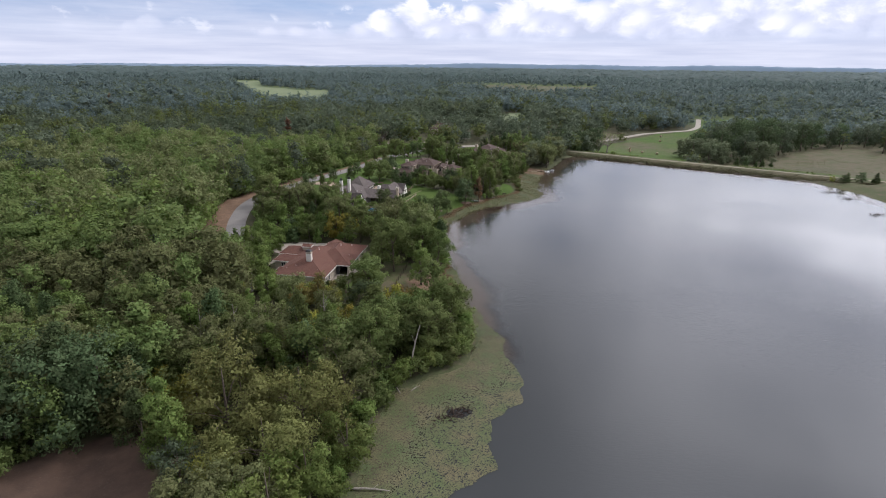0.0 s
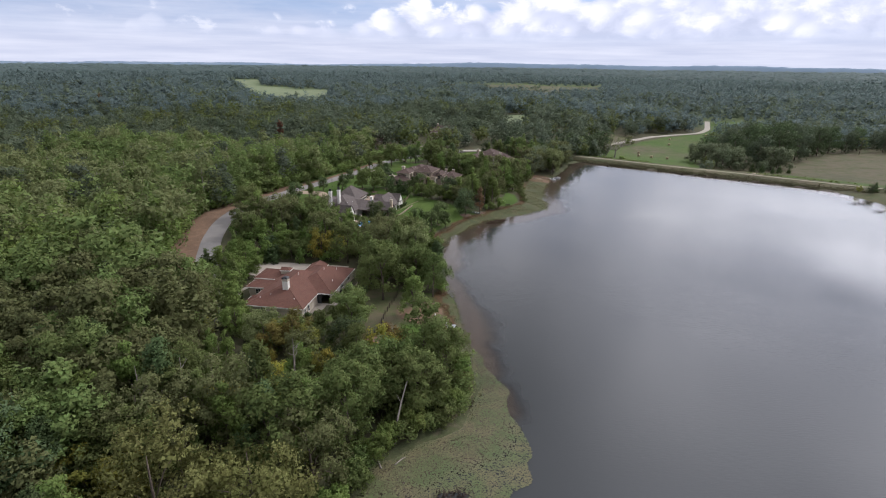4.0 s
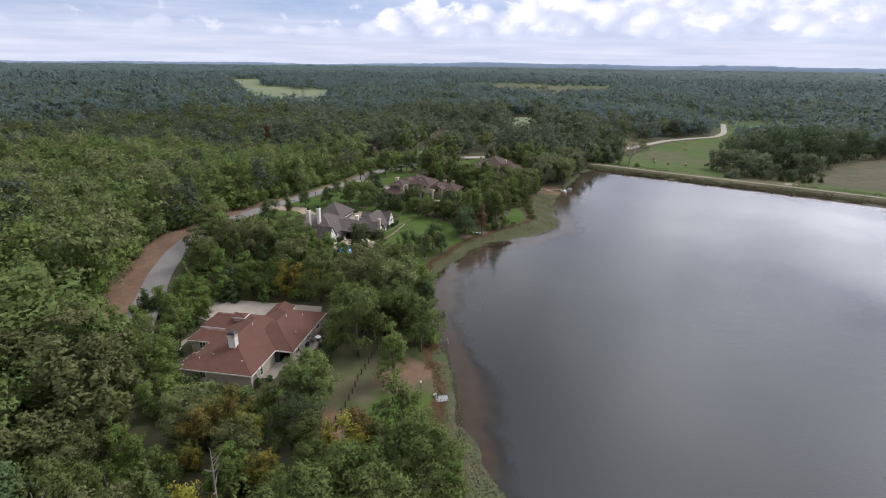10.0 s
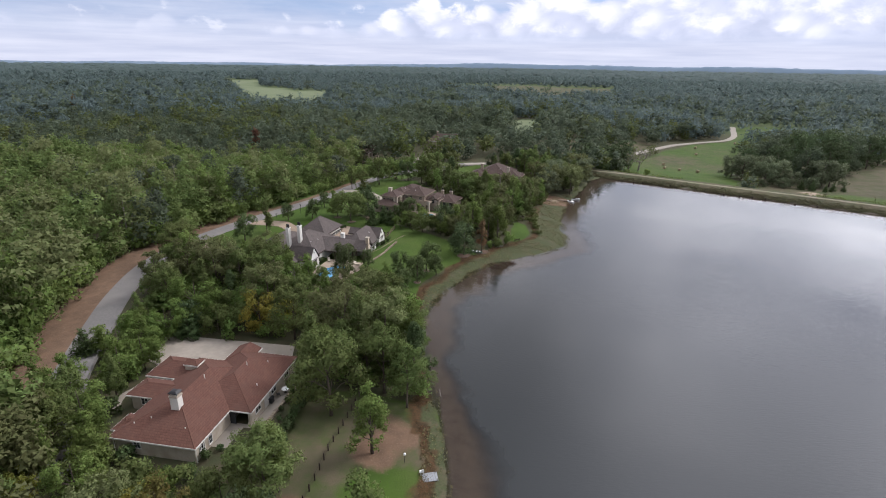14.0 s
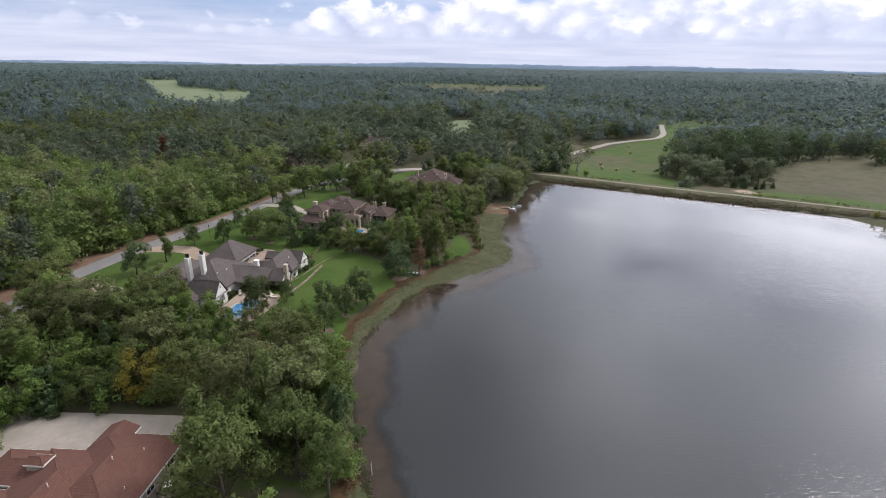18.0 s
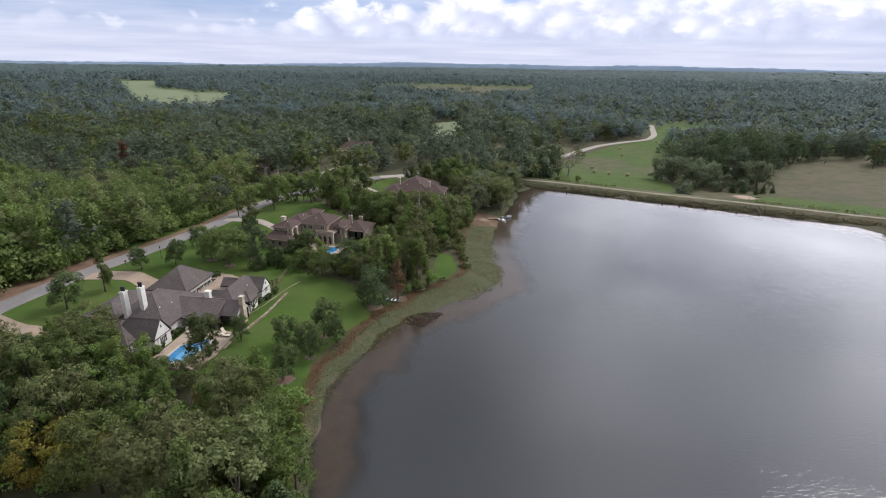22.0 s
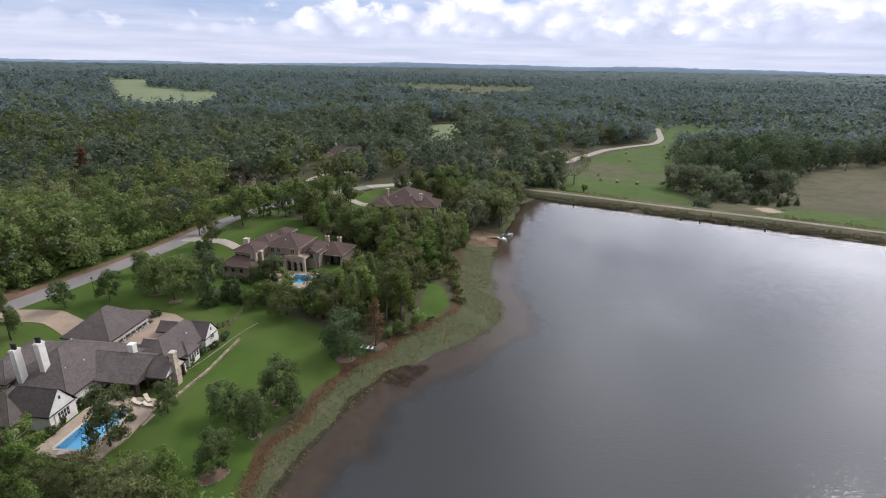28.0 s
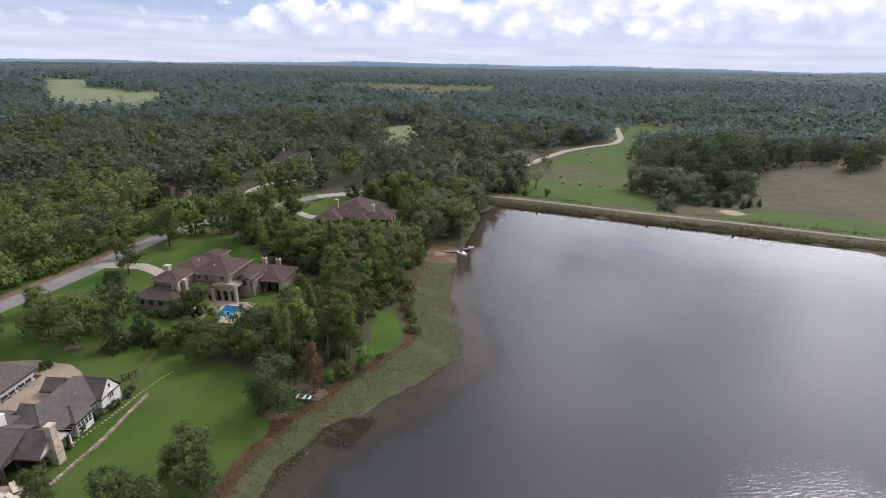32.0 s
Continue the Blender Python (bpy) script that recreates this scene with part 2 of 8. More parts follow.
def masonry(name, c1, c2, mortar, w=0.42, h=0.2, rough=0.85):
    """Coursed stone or brick for walls seen from afar."""
    mat = bpy.data.materials.new(name)
    mat.use_nodes = True
    n, l = nodes_of(mat.node_tree)
    out, p = n.new("ShaderNodeOutputMaterial"), n.new("ShaderNodeBsdfPrincipled")
    p.inputs["Roughness"].default_value = rough
    tc, sep, comb, add = n.new("ShaderNodeTexCoord"), n.new("ShaderNodeSeparateXYZ"), n.new("ShaderNodeCombineXYZ"), n.new("ShaderNodeMath")
    l.new(tc.outputs["Object"], sep.inputs[0])
    l.new(sep.outputs[0], add.inputs[0])
    l.new(sep.outputs[1], add.inputs[1])
    l.new(add.outputs[0], comb.inputs[0])
    l.new(sep.outputs[2], comb.inputs[1])
    br = n.new("ShaderNodeTexBrick")
    br.inputs["Scale"].default_value = 1.0
    br.inputs["Brick Width"].default_value, br.inputs["Row Height"].default_value = w, h
    br.inputs["Mortar Size"].default_value = 0.02
    for k, c in (("Color1", c1), ("Color2", c2), ("Mortar", mortar)):
        br.inputs[k].default_value = (*c, 1)
    l.new(comb.outputs[0], br.inputs["Vector"])
    l.new(br.outputs[0], p.inputs["Base Color"])
    bp = n.new("ShaderNodeBump")
    bp.inputs["Strength"].default_value, bp.inputs["Distance"].default_value, bp.invert = 0.6, 0.03, True
    l.new(br.outputs["Fac"], bp.inputs["Height"])
    l.new(bp.outputs[0], p.inputs["Normal"])
    l.new(p.outputs[0], out.inputs[0])
    return mat


def glass(name, tint=(0.03, 0.035, 0.04)):
    mat = bpy.data.materials.new(name)
    mat.use_nodes = True
    p = mat.node_tree.nodes["Principled BSDF"]
    p.inputs["Base Color"].default_value, p.inputs["Roughness"].default_value = (*tint, 1), 0.05
    p.inputs["Specular IOR Level"].default_value = 0.6
    return mat


RED_ROOF = shingles("red shingles", (0.116, 0.056, 0.041), (0.094, 0.045, 0.034), (0.104, 0.058, 0.045))
GREY_ROOF = shingles("grey-brown shingles", (0.099, 0.083, 0.077), (0.069, 0.059, 0.056), (0.114, 0.096, 0.085))
BROWN_ROOF = shingles("brown shingles", (0.072, 0.049, 0.041), (0.055, 0.038, 0.033), (0.082, 0.058, 0.048))
BEIGE = material("beige render", (0.46, 0.41, 0.34), (0.42, 0.37, 0.30), 0.9, 3, spot=(0.34, 0.29, 0.23), spot_scale=0.5)
WHITE = material("white painted brick", (0.62, 0.61, 0.57), (0.55, 0.54, 0.50), 0.75, 4, bump=0.3, bump_scale=12, spot=(0.50, 0.48, 0.44), spot_scale=0.6)
TRIM = material("white trim paint", (0.64, 0.62, 0.58), (0.58, 0.56, 0.52), 0.5, 6)
TAN_STONE = masonry("tan stone", (0.33, 0.265, 0.195), (0.24, 0.185, 0.135), (0.38, 0.33, 0.27))
RUBBLE = masonry("mixed rubble stone", (0.46, 0.37, 0.27), (0.24, 0.19, 0.15), (0.50, 0.44, 0.36), 0.5, 0.26)
TAN_BRICK = masonry("tan brick", (0.27, 0.208, 0.16), (0.215, 0.163, 0.125), (0.31, 0.265, 0.22), 0.25, 0.09)
CREAM = material("cream cast stone", (0.40, 0.355, 0.29), (0.35, 0.305, 0.245), 0.8, 5)
TAN_TRIM = material("tan painted trim", (0.30, 0.245, 0.185), (0.25, 0.20, 0.15), 0.7, 5)
GLASS = glass("window glass")
DARK = material("black metal", (0.025, 0.025, 0.027), (0.035, 0.035, 0.036), 0.5, 8, metal=0.3)
# dark paint colour standing in for the shade within porch and loggia
PORCH_SHADE = material("shade-dark porch interior", (0.16, 0.13, 0.105), (0.12, 0.10, 0.085), 0.9, 2)
CONCRETE = material("pale concrete", (0.285, 0.25, 0.21), (0.25, 0.22, 0.185), 0.9, 1.2, spot=(0.225, 0.20, 0.165), spot_scale=0.25, bump=0.15)
PEBBLE = material("tan pebble paving", (0.27, 0.205, 0.150), (0.225, 0.175, 0.127), 0.95, 3, spot=(0.20, 0.16, 0.12), spot_scale=0.3, bump=0.2)
PATIO = material("sandstone patio", (0.30, 0.245, 0.185), (0.24, 0.195, 0.145), 0.9, 2.2, spot=(0.25, 0.195, 0.15), spot_scale=0.5, bump=0.25)
ASPHALT = material("worn grey asphalt", (0.150, 0.142, 0.136), (0.126, 0.119, 0.114), 0.95, 2.5, spot=(0.175, 0.163, 0.15), spot_scale=0.12, bump=0.2, coords="World")
DIRT_ROAD = material("pale gravel road", (0.27, 0.245, 0.21), (0.23, 0.205, 0.175), 0.95, 0.8, coords="World", bump=0.2)
EDGING = material("dull field stone", (0.20, 0.17, 0.14), (0.13, 0.11, 0.09), 0.95, 4, rand=0.3)
TRACK = material("worn grassy track", (0.17, 0.15, 0.10), (0.11, 0.115, 0.06), 0.95, 0.5, spot=(0.19, 0.165, 0.12), spot_scale=0.15, coords="World")
WOOD = material("weathered wood", (0.20, 0.145, 0.105), (0.13, 0.095, 0.07), 0.9, 6, bump=0.3)
DARK_WOOD = material("dark stained timber", (0.055, 0.038, 0.028), (0.035, 0.025, 0.02), 0.85, 6, bump=0.3)
BARK = material("grey-brown bark", (0.115, 0.092, 0.072), (0.07, 0.055, 0.044), 0.95, 5, bump=0.7, bump_scale=9, rand=0.2)
PALE_BARK = material("bleached dead wood", (0.25, 0.225, 0.195), (0.16, 0.14, 0.12), 0.9, 5, bump=0.4)
POOL_TILE = material("blue pool plaster", (0.24, 0.56, 0.76), (0.21, 0.52, 0.72), 0.3, 2)
MULCH = material("brown mulch", (0.13, 0.085, 0.06), (0.09, 0.06, 0.045), 0.95, 9, bump=0.6)
HAY = material("straw bale", (0.34, 0.28, 0.18), (0.27, 0.215, 0.135), 0.95, 9, bump=0.6)
METAL = material("brushed aluminium", (0.62, 0.63, 0.64), (0.52, 0.53, 0.54), 0.35, 8, metal=0.8)
PLASTIC_W = material("white plastic", (0.75, 0.75, 0.74), (0.70, 0.70, 0.69), 0.4, 5)
CUSHION = material("sand canvas", (0.46, 0.40, 0.32), (0.40, 0.35, 0.28), 0.9, 8)
STEEL = material("galvanised steel", (0.33, 0.34, 0.35), (0.27, 0.28, 0.29), 0.5, 6, metal=0.6)


def leaf(name, c1, c2, spot, tr=0.45, vary=1.0):
    return material(name, c1, c2, 0.7, 0.35, 3, spot=spot, spot_scale=0.05, rand=0.2 * vary, island=0.3 * vary, coords="World", translucent=tr, spec=0.12)


LEAF_MID = leaf("mid green leaves", (0.117, 0.152, 0.047), (0.095, 0.127, 0.040), (0.129, 0.156, 0.053))
LEAF_OLIVE = leaf("olive leaves", (0.143, 0.160, 0.064), (0.117, 0.134, 0.054), (0.151, 0.164, 0.071))
# oak olive raised in base colour to carry the sunlight on these crowns
LEAF_OAK = leaf("sunlit oak leaves", (0.190, 0.205, 0.068), (0.155, 0.172, 0.056), (0.196, 0.208, 0.074))
LEAF_BRIGHT = leaf("bright green leaves", (0.128, 0.180, 0.046), (0.107, 0.154, 0.041), (0.145, 0.186, 0.052))
LEAF_DARK = leaf("dark green leaves", (0.068, 0.098, 0.038), (0.056, 0.082, 0.032), (0.074, 0.102, 0.038), 0.32)
LEAF_LAWN = leaf("deep green lawn-tree leaves", (0.086, 0.116, 0.044), (0.070, 0.098, 0.038), (0.094, 0.120, 0.046))
LEAF_GOLD = leaf("yellowing leaves", (0.260, 0.215, 0.040), (0.200, 0.190, 0.037), (0.160, 0.180, 0.042))
LEAF_OCHRE = leaf("ochre autumn leaves", (0.185, 0.120, 0.036), (0.145, 0.105, 0.032), (0.125, 0.122, 0.036))
# next three: distance haze put into the leaf colour, bluer and paler
LEAF_HAZE_FAR = leaf("far foliage tinted blue for haze", (0.104, 0.140, 0.136), (0.092, 0.127, 0.124), (0.112, 0.148, 0.135), 0.45, 0.35)
LEAF_HAZE = leaf("haze-tinted green leaves", (0.088, 0.115, 0.068), (0.073, 0.098, 0.059), (0.098, 0.120, 0.070), 0.45, 0.6)
LEAF_HAZE_OLIVE = leaf("haze-tinted olive leaves", (0.092, 0.116, 0.076), (0.076, 0.099, 0.066), (0.098, 0.121, 0.078), 0.45, 0.5)
LEAF_WILLOW = leaf("pale willow leaves", (0.136, 0.162, 0.092), (0.116, 0.142, 0.080), (0.142, 0.166, 0.094), 0.45, 0.5)
LEAF_PINE = leaf("dark pine needles", (0.070, 0.098, 0.044), (0.058, 0.084, 0.037), (0.076, 0.104, 0.046), 0.35)
LEAF_RUST = leaf("rust brown leaves", (0.155, 0.08, 0.045), (0.12, 0.066, 0.040), (0.11, 0.085, 0.045))


# ---- building blocks ----
def bm_new():
    return bmesh.new()


def box(bm, x0, x1, y0, y1, z0, z1):
    v = [bm.verts.new(p) for p in ((x0, y0, z0), (x1, y0, z0), (x1, y1, z0), (x0, y1, z0), (x0, y0, z1), (x1, y0, z1), (x1, y1, z1), (x0, y1, z1))]
    for f in ((3, 2, 1, 0), (4, 5, 6, 7), (0, 1, 5, 4), (1, 2, 6, 5), (2, 3, 7, 6), (3, 0, 4, 7)):
        bm.faces.new([v[i] for i in f])
    return v


def loft(bm, rings, cap=True, close=True):
    """Skins rings of equally many points."""
    vs = [[bm.verts.new(p) for p in r] for r in rings]
    k = len(vs[0])
    for a, b in zip(vs, vs[1:]):
        for i in range(k if close else k - 1):
            j = (i + 1) % k
            bm.faces.new((a[i], a[j], b[j], b[i]))
    if cap:
        bm.faces.new(vs[0][::-1])
        bm.faces.new(vs[-1])
    return vs


def tube(bm, pts, radii, sides=6, cap=True):
    rings = []
    for i, p in enumerate(pts):
        d = (Vector(pts[min(i + 1, len(pts) - 1)]) - Vector(pts[max(i - 1, 0)])).normalized()
        a = d.orthogonal().normalized() if i == 0 else (a - d * a.dot(d)).normalized()
        b = d.cross(a)
        rings.append([Vector(p) + radii[i] * (math.cos(t) * a + math.sin(t) * b) for t in (2 * math.pi * k / sides for k in range(sides))])
    loft(bm, rings, cap)


def part(name, bm, mat, parent=None, label="", smooth=False, bevel=0.0):
    if bevel:
        bmesh.ops.bevel(bm, geom=list(bm.edges), offset=bevel, segments=1, affect="EDGES")
    bmesh.ops.recalc_face_normals(bm, faces=bm.faces)
    me = bpy.data.meshes.new(name)
    bm.to_mesh(me)
    bm.free()
    if smooth:
        me.shade_smooth()
    me.materials.append(mat)
    ob = new(name, me)
    if parent:
        ob.parent = parent
    if label:
        tagged(ob, label)
    return ob


def mesh_np(name, verts, faces, mat, smooth=False):
    """A mesh from arrays: verts (n,3), faces (m,k)."""
    me = bpy.data.meshes.new(name)
    k = faces.shape[1]
    me.vertices.add(len(verts))
    me.vertices.foreach_set("co", np.ascontiguousarray(verts, np.float32).ravel())
    me.loops.add(faces.size)
    me.loops.foreach_set("vertex_index", np.ascontiguousarray(faces, np.int32).ravel())
    me.polygons.add(len(faces))
    me.polygons.foreach_set("loop_start", np.arange(0, faces.size, k, dtype=np.int32))
    me.update(calc_edges=True)
    me.validate()
    if smooth:
        me.shade_smooth()
    me.materials.append(mat)
    return me


def thing(name, m, label, category, group="", kind=""):
    ob = new(name)
    ob.matrix_world = m
    ob.empty_display_size = 0.3
    return tagged(ob, label, category, group, kind)


# ---- the lie of the land ----
LAKE = np.array([(-25, -150), (-25, 0), (-15, 50), (-14, 67), (-13, 80), (-11, 90), (-6, 93), (2, 99), (5, 108), (3, 120), (2, 131), (0, 147), (-3, 160), (-4, 172), (-3.5, 183), (-0.5, 192), (3.8, 199.5), (7.5, 206.5), (12, 212.2), (20, 217.5), (29, 222.8), (36, 229), (38.5, 238), (39, 245), (40, 258), (45, 275), (50, 288), (60, 310), (68, 330), (75, 337), (98, 324), (130, 301), (158, 282), (171, 272), (176.5, 259), (179, 249), (180.5, 240), (180, 231), (180, 221), (177, 205), (170, 192), (178, 160), (190, 80), (190, -150)], float)
ROAD = np.array([(-38, 112), (-50, 127), (-60.5, 146), (-64.5, 157), (-70, 173), (-73.5, 189), (-74, 200), (-72, 211), (-68.5, 221), (-64, 232), (-57.5, 244), (-50.5, 258), (-45, 270), (-40.5, 283), (-34, 300), (-21.5, 316), (-12, 325), (6, 340), (20, 346), (45, 362), (80, 392), (118, 438), (150, 478), (181, 514), (212, 537), (243, 553), (262, 578), (290, 640)], float)
DAM0, DAM_T, DAM_N = np.array((75.0, 337.0)), np.array((0.832, -0.555)), np.array((0.555, 0.832))


def seg_dist(p, line):
    """Distance of points (n,2) to a polyline, and how far along."""
    best = np.full(len(p), 1e9)
    for a, b in zip(line[:-1], line[1:]):
        d = b - a
        t = np.clip(((p - a) @ d) / (d @ d), 0, 1)
        best = np.minimum(best, np.linalg.norm(p - (a + t[:, None] * d), axis=1))
    return best


def inside(p, poly):
    r = np.zeros(len(p), bool)
    for (x0, y0), (x1, y1) in zip(poly, np.roll(poly, -1, 0)):
        if y0 == y1:
            continue
        r ^= ((y0 > p[:, 1]) != (y1 > p[:, 1])) & (p[:, 0] < (x1 - x0) * (p[:, 1] - y0) / (y1 - y0) + x0)
    return r


def shore(p):
    """Signed distance to the lake's edge: positive on land."""
    d = seg_dist(p, np.vstack([LAKE, LAKE[:1]]))
    return np.where(inside(p, LAKE), -d, d)


def sm(v, a, b):
    t = np.clip((v - a) / (b - a), 0, 1)
    return t * t * (3 - 2 * t)


def wob(p, s, seed=0.0):
    """Cheap smooth waviness in -1..1."""
    x, y = p[:, 0] / s + seed, p[:, 1] / s - seed * 1.7
    return (np.sin(x * 1.3 + 1.7 * np.sin(y * 0.9)) + np.sin(y * 1.7 + 1.3 * np.sin(x * 1.1 + 2.0)) + np.sin((x + y) * 2.3 + seed)) / 3


# levelled ground under houses, courts and decks: middle, turn, half sizes, level, width of the slope round it
PADS = [(-37.5, 144.5, 8, 13, 18, 1.2, 9), (-44, 160, 0, 13, 5, 1.2, 8), (-35, 209, 14, 15, 17, 2.82, 7), (-24, 212, 14, 5, 10, 2.82, 4), (-28.5, 197, 14, 6, 8, 2.7, 5), (-15.5, 259.5, 20, 14, 13, 3.15, 7), (-10.5, 251, 20, 7, 6, 3.05, 4), (18, 317, 18, 13, 12, 3.0, 8)]


def ground_z(p, s=None):
    p = np.atleast_2d(np.asarray(p, float))
    s = shore(p) if s is None else s
    x, y = p[:, 0], p[:, 1]
    north = sm(y, 150, 192)
    sw = s + (0.9 * wob(p, 5.5, 3.0) + 0.45 * wob(p, 2.1, 1.0)) * (1 - sm(np.abs(s), 4, 9)) * sm(-x, -90, -70)
    bank = np.where(sw < 0, np.maximum(sw * 0.14, -2.5), 0.12 * np.minimum(sw, 4))
    z = bank + sm(s, 3, 26) * (0.75 + 1.8 * north) + sm(s, 30, 66) * (3.3 - 1.0 * north)
    z = np.where((y < 150) & (s > 0), np.minimum(z, 1.2 + 3.6 * sm(-x, 52, 62)), z)
    far = np.hypot(x + 20, y - 150)
    west = sm(-x + 0.35 * (y - 250), 60, 520)
    z = z + 7 * west * sm(far, 130, 700) + 4 * sm(far, 1500, 3600) + 2.0 * wob(p, 160) * sm(far, 250, 600)
    q, u = (p - DAM0) @ DAM_N, (p - DAM0) @ DAM_T
    prof = 0.9 * sm(q, 0, 4) + 0.9 * sm(q, 2, 6) - 7.0 * sm(q, 12, 32) - 3.5 * sm(q, 40, 120) + 9 * sm(q, 220, 600) + 4 * sm(q, 600, 1500) + 4 * sm(far, 1500, 3600)
    wd = sm(u / (1 + np.maximum(q, 0) / 45), -26, 4) * sm(q, -2, 3)
    z = z * (1 - wd) + prof * wd
    for cx, cy, a, hx, hy, level, soft in PADS:
        c, s_ = math.cos(radians(a)), math.sin(radians(a))
        dx, dy = x - cx, y - cy
        out = np.hypot(np.maximum(np.abs(c * dx - s_ * dy) - hx, 0), np.maximum(np.abs(s_ * dx + c * dy) - hy, 0))
        w = 1 - sm(out, 0, soft)
        z = z * (1 - w) + level * w
    ring = sm(far, 3300, 4300)
    return z + ring * (2 + 4 * wob(p, 900, 2.0))


def gz(x, y):
    return float(ground_z([(x, y)])[0])


# open ground: polygons kept clear of woods
LAWN_H1 = np.array([(-30, 121), (-18.5, 117), (-13, 116), (2, 118), (2, 146), (-6, 147), (-21, 151), (-24, 140), (-28, 128)], float)
LOT_H1 = np.array([(-49, 129), (-29, 126.5), (-23, 151), (-26, 164), (-54, 165), (-51, 150)], float)
LAWN_H2 = np.array([(-40, 194), (-30, 189), (-15, 185.5), (-13, 182.5), (-8, 181.5), (-5.5, 188), (-6.5, 193), (-5.2, 197.6), (-2.7, 202), (0.5, 207), (5.1, 212), (9, 217), (8, 221), (2, 224), (-8, 231), (-17, 238), (-32, 243), (-36, 262), (-30, 277), (-36, 292), (-47, 262), (-61, 233), (-69, 214), (-68, 203), (-56, 199)], float)
LOT_H3 = np.array([(-34, 246), (-14, 240), (-6, 243), (0, 251), (7, 262), (4, 272), (-4, 276), (-16, 298), (-34, 294)], float)
LOT_H4 = np.array([(4, 303), (30, 298), (36, 310), (30, 324), (12, 332), (-2, 322)], float)
POINT = np.array([(19, 229), (23.5, 231), (27, 238), (26.5, 246), (23, 249), (21, 240)], float)
CLEAR_S = np.array([(-84, 30), (-26, 30), (-34, 57), (-38.5, 65), (-43, 71), (-47.5, 77), (-51.5, 77), (-55, 73), (-58, 70), (-62, 66), (-84, 60)], float)
LOT_H5 = np.array([(-21, 345), (-9, 345), (-5, 368), (4, 374), (4, 400), (-20, 400)], float)
PASTURE = np.array([(84, 348), (126, 322), (150, 340), (164, 385), (190, 430), (228, 500), (280, 545), (365, 632), (300, 640), (266, 585), (246, 548), (212, 530), (186, 510), (120, 428), (100, 385)], float)
BROWN_PASTURE = np.array([(150, 318), (190, 285), (240, 280), (420, 300), (420, 430), (330, 420), (262, 402), (205, 345)], float)
FIELD_A = np.array([(-610, 1455), (-479, 1380), (-372, 1080), (-340, 1023), (-316, 1021), (-248, 894), (-251, 938), (-208, 935), (-156, 733), (-167, 662), (-189, 668), (-216, 664), (-236, 678), (-324, 851)], float)
FIELD_B = np.array([(-20, 1215), (93, 1318), (178, 1391), (261, 1404), (379, 1405), (300, 1130), (262, 1028), (205, 1000), (147, 866), (128, 950), (71, 1010), (-9, 1040)], float)
FIELD_C = np.array([(48, 563), (71, 573), (92, 588), (78, 520), (66, 490), (51, 426), (43, 421), (39, 421), (43, 477)], float)
FIELD_D = np.array([(39, 774), (94, 801), (80, 690), (35, 660)], float)
BROWN_FIELD = np.array([(125, 482), (148, 508), (161, 509), (131, 458), (117, 455)], float)
BROWN_STRIP = np.array([(82, 458), (92, 468), (78, 406), (69, 390)], float)
EAST_BANK = np.array([(172, 262), (200, 270), (260, 270), (300, 180), (180, 150), (170, 192)], float)
DAM_STRIP = np.array([(70, 338), (174, 268), (205, 285), (90, 362)], float)
CLUMP = np.array([(150, 335), (175, 325), (330, 400), (440, 425), (440, 462), (300, 466), (190, 440)], float)
DRIVE_LOOP = np.array([(-14, 323), (-19, 338), (-20, 352), (-13, 366), (0, 372), (12, 376)], float)
OPEN = [LAWN_H1, LOT_H1, LAWN_H2, LOT_H3, LOT_H4, POINT, CLEAR_S, PASTURE, BROWN_PASTURE, FIELD_A, FIELD_B, FIELD_C, FIELD_D, BROWN_FIELD, BROWN_STRIP, EAST_BANK, DAM_STRIP, CLUMP, LOT_H5]


def open_ground(p, s=None):
    s = shore(p) if s is None else s
    west = p[:, 0] < np.interp(p[:, 1], ROAD[:17, 1], ROAD[:17, 0])
    r = (s < 1.5) | (seg_dist(p, ROAD) < np.where(p[:, 1] > 133, np.where(west & (p[:, 1] < 205), 9.6, 6.0), 2.0)) | (seg_dist(p, DRIVE_LOOP) < 4)
    r |= (s < 9) & (p[:, 1] > 196) & (p[:, 1] < 296) & (p[:, 0] < 80)
    for poly in OPEN:
        r |= inside(p, poly)
    return r


# ---- ground: one sheet out to the horizon ----
def axis(lo, a, b, hi, fine, grow):
    inner = np.arange(a, b + fine, fine)
    left, right, step, x = [], [], fine, a
    while x > lo:
        step *= grow
        x -= step
        left.append(x)
    step, x = fine, inner[-1]
    while x < hi:
        step *= grow
        x += step
        right.append(x)
    return np.array(left[::-1] + list(inner) + right)


def soft_in(p, poly, w, edge=0.0, ws=3.0):
    """Mask of a polygon with a soft, wavering edge."""
    d = seg_dist(p, np.vstack([poly, poly[:1]]))
    d = np.where(inside(p, poly), d, -d) + edge * wob(p, ws, 4.0)
    return sm(d, -w, w)


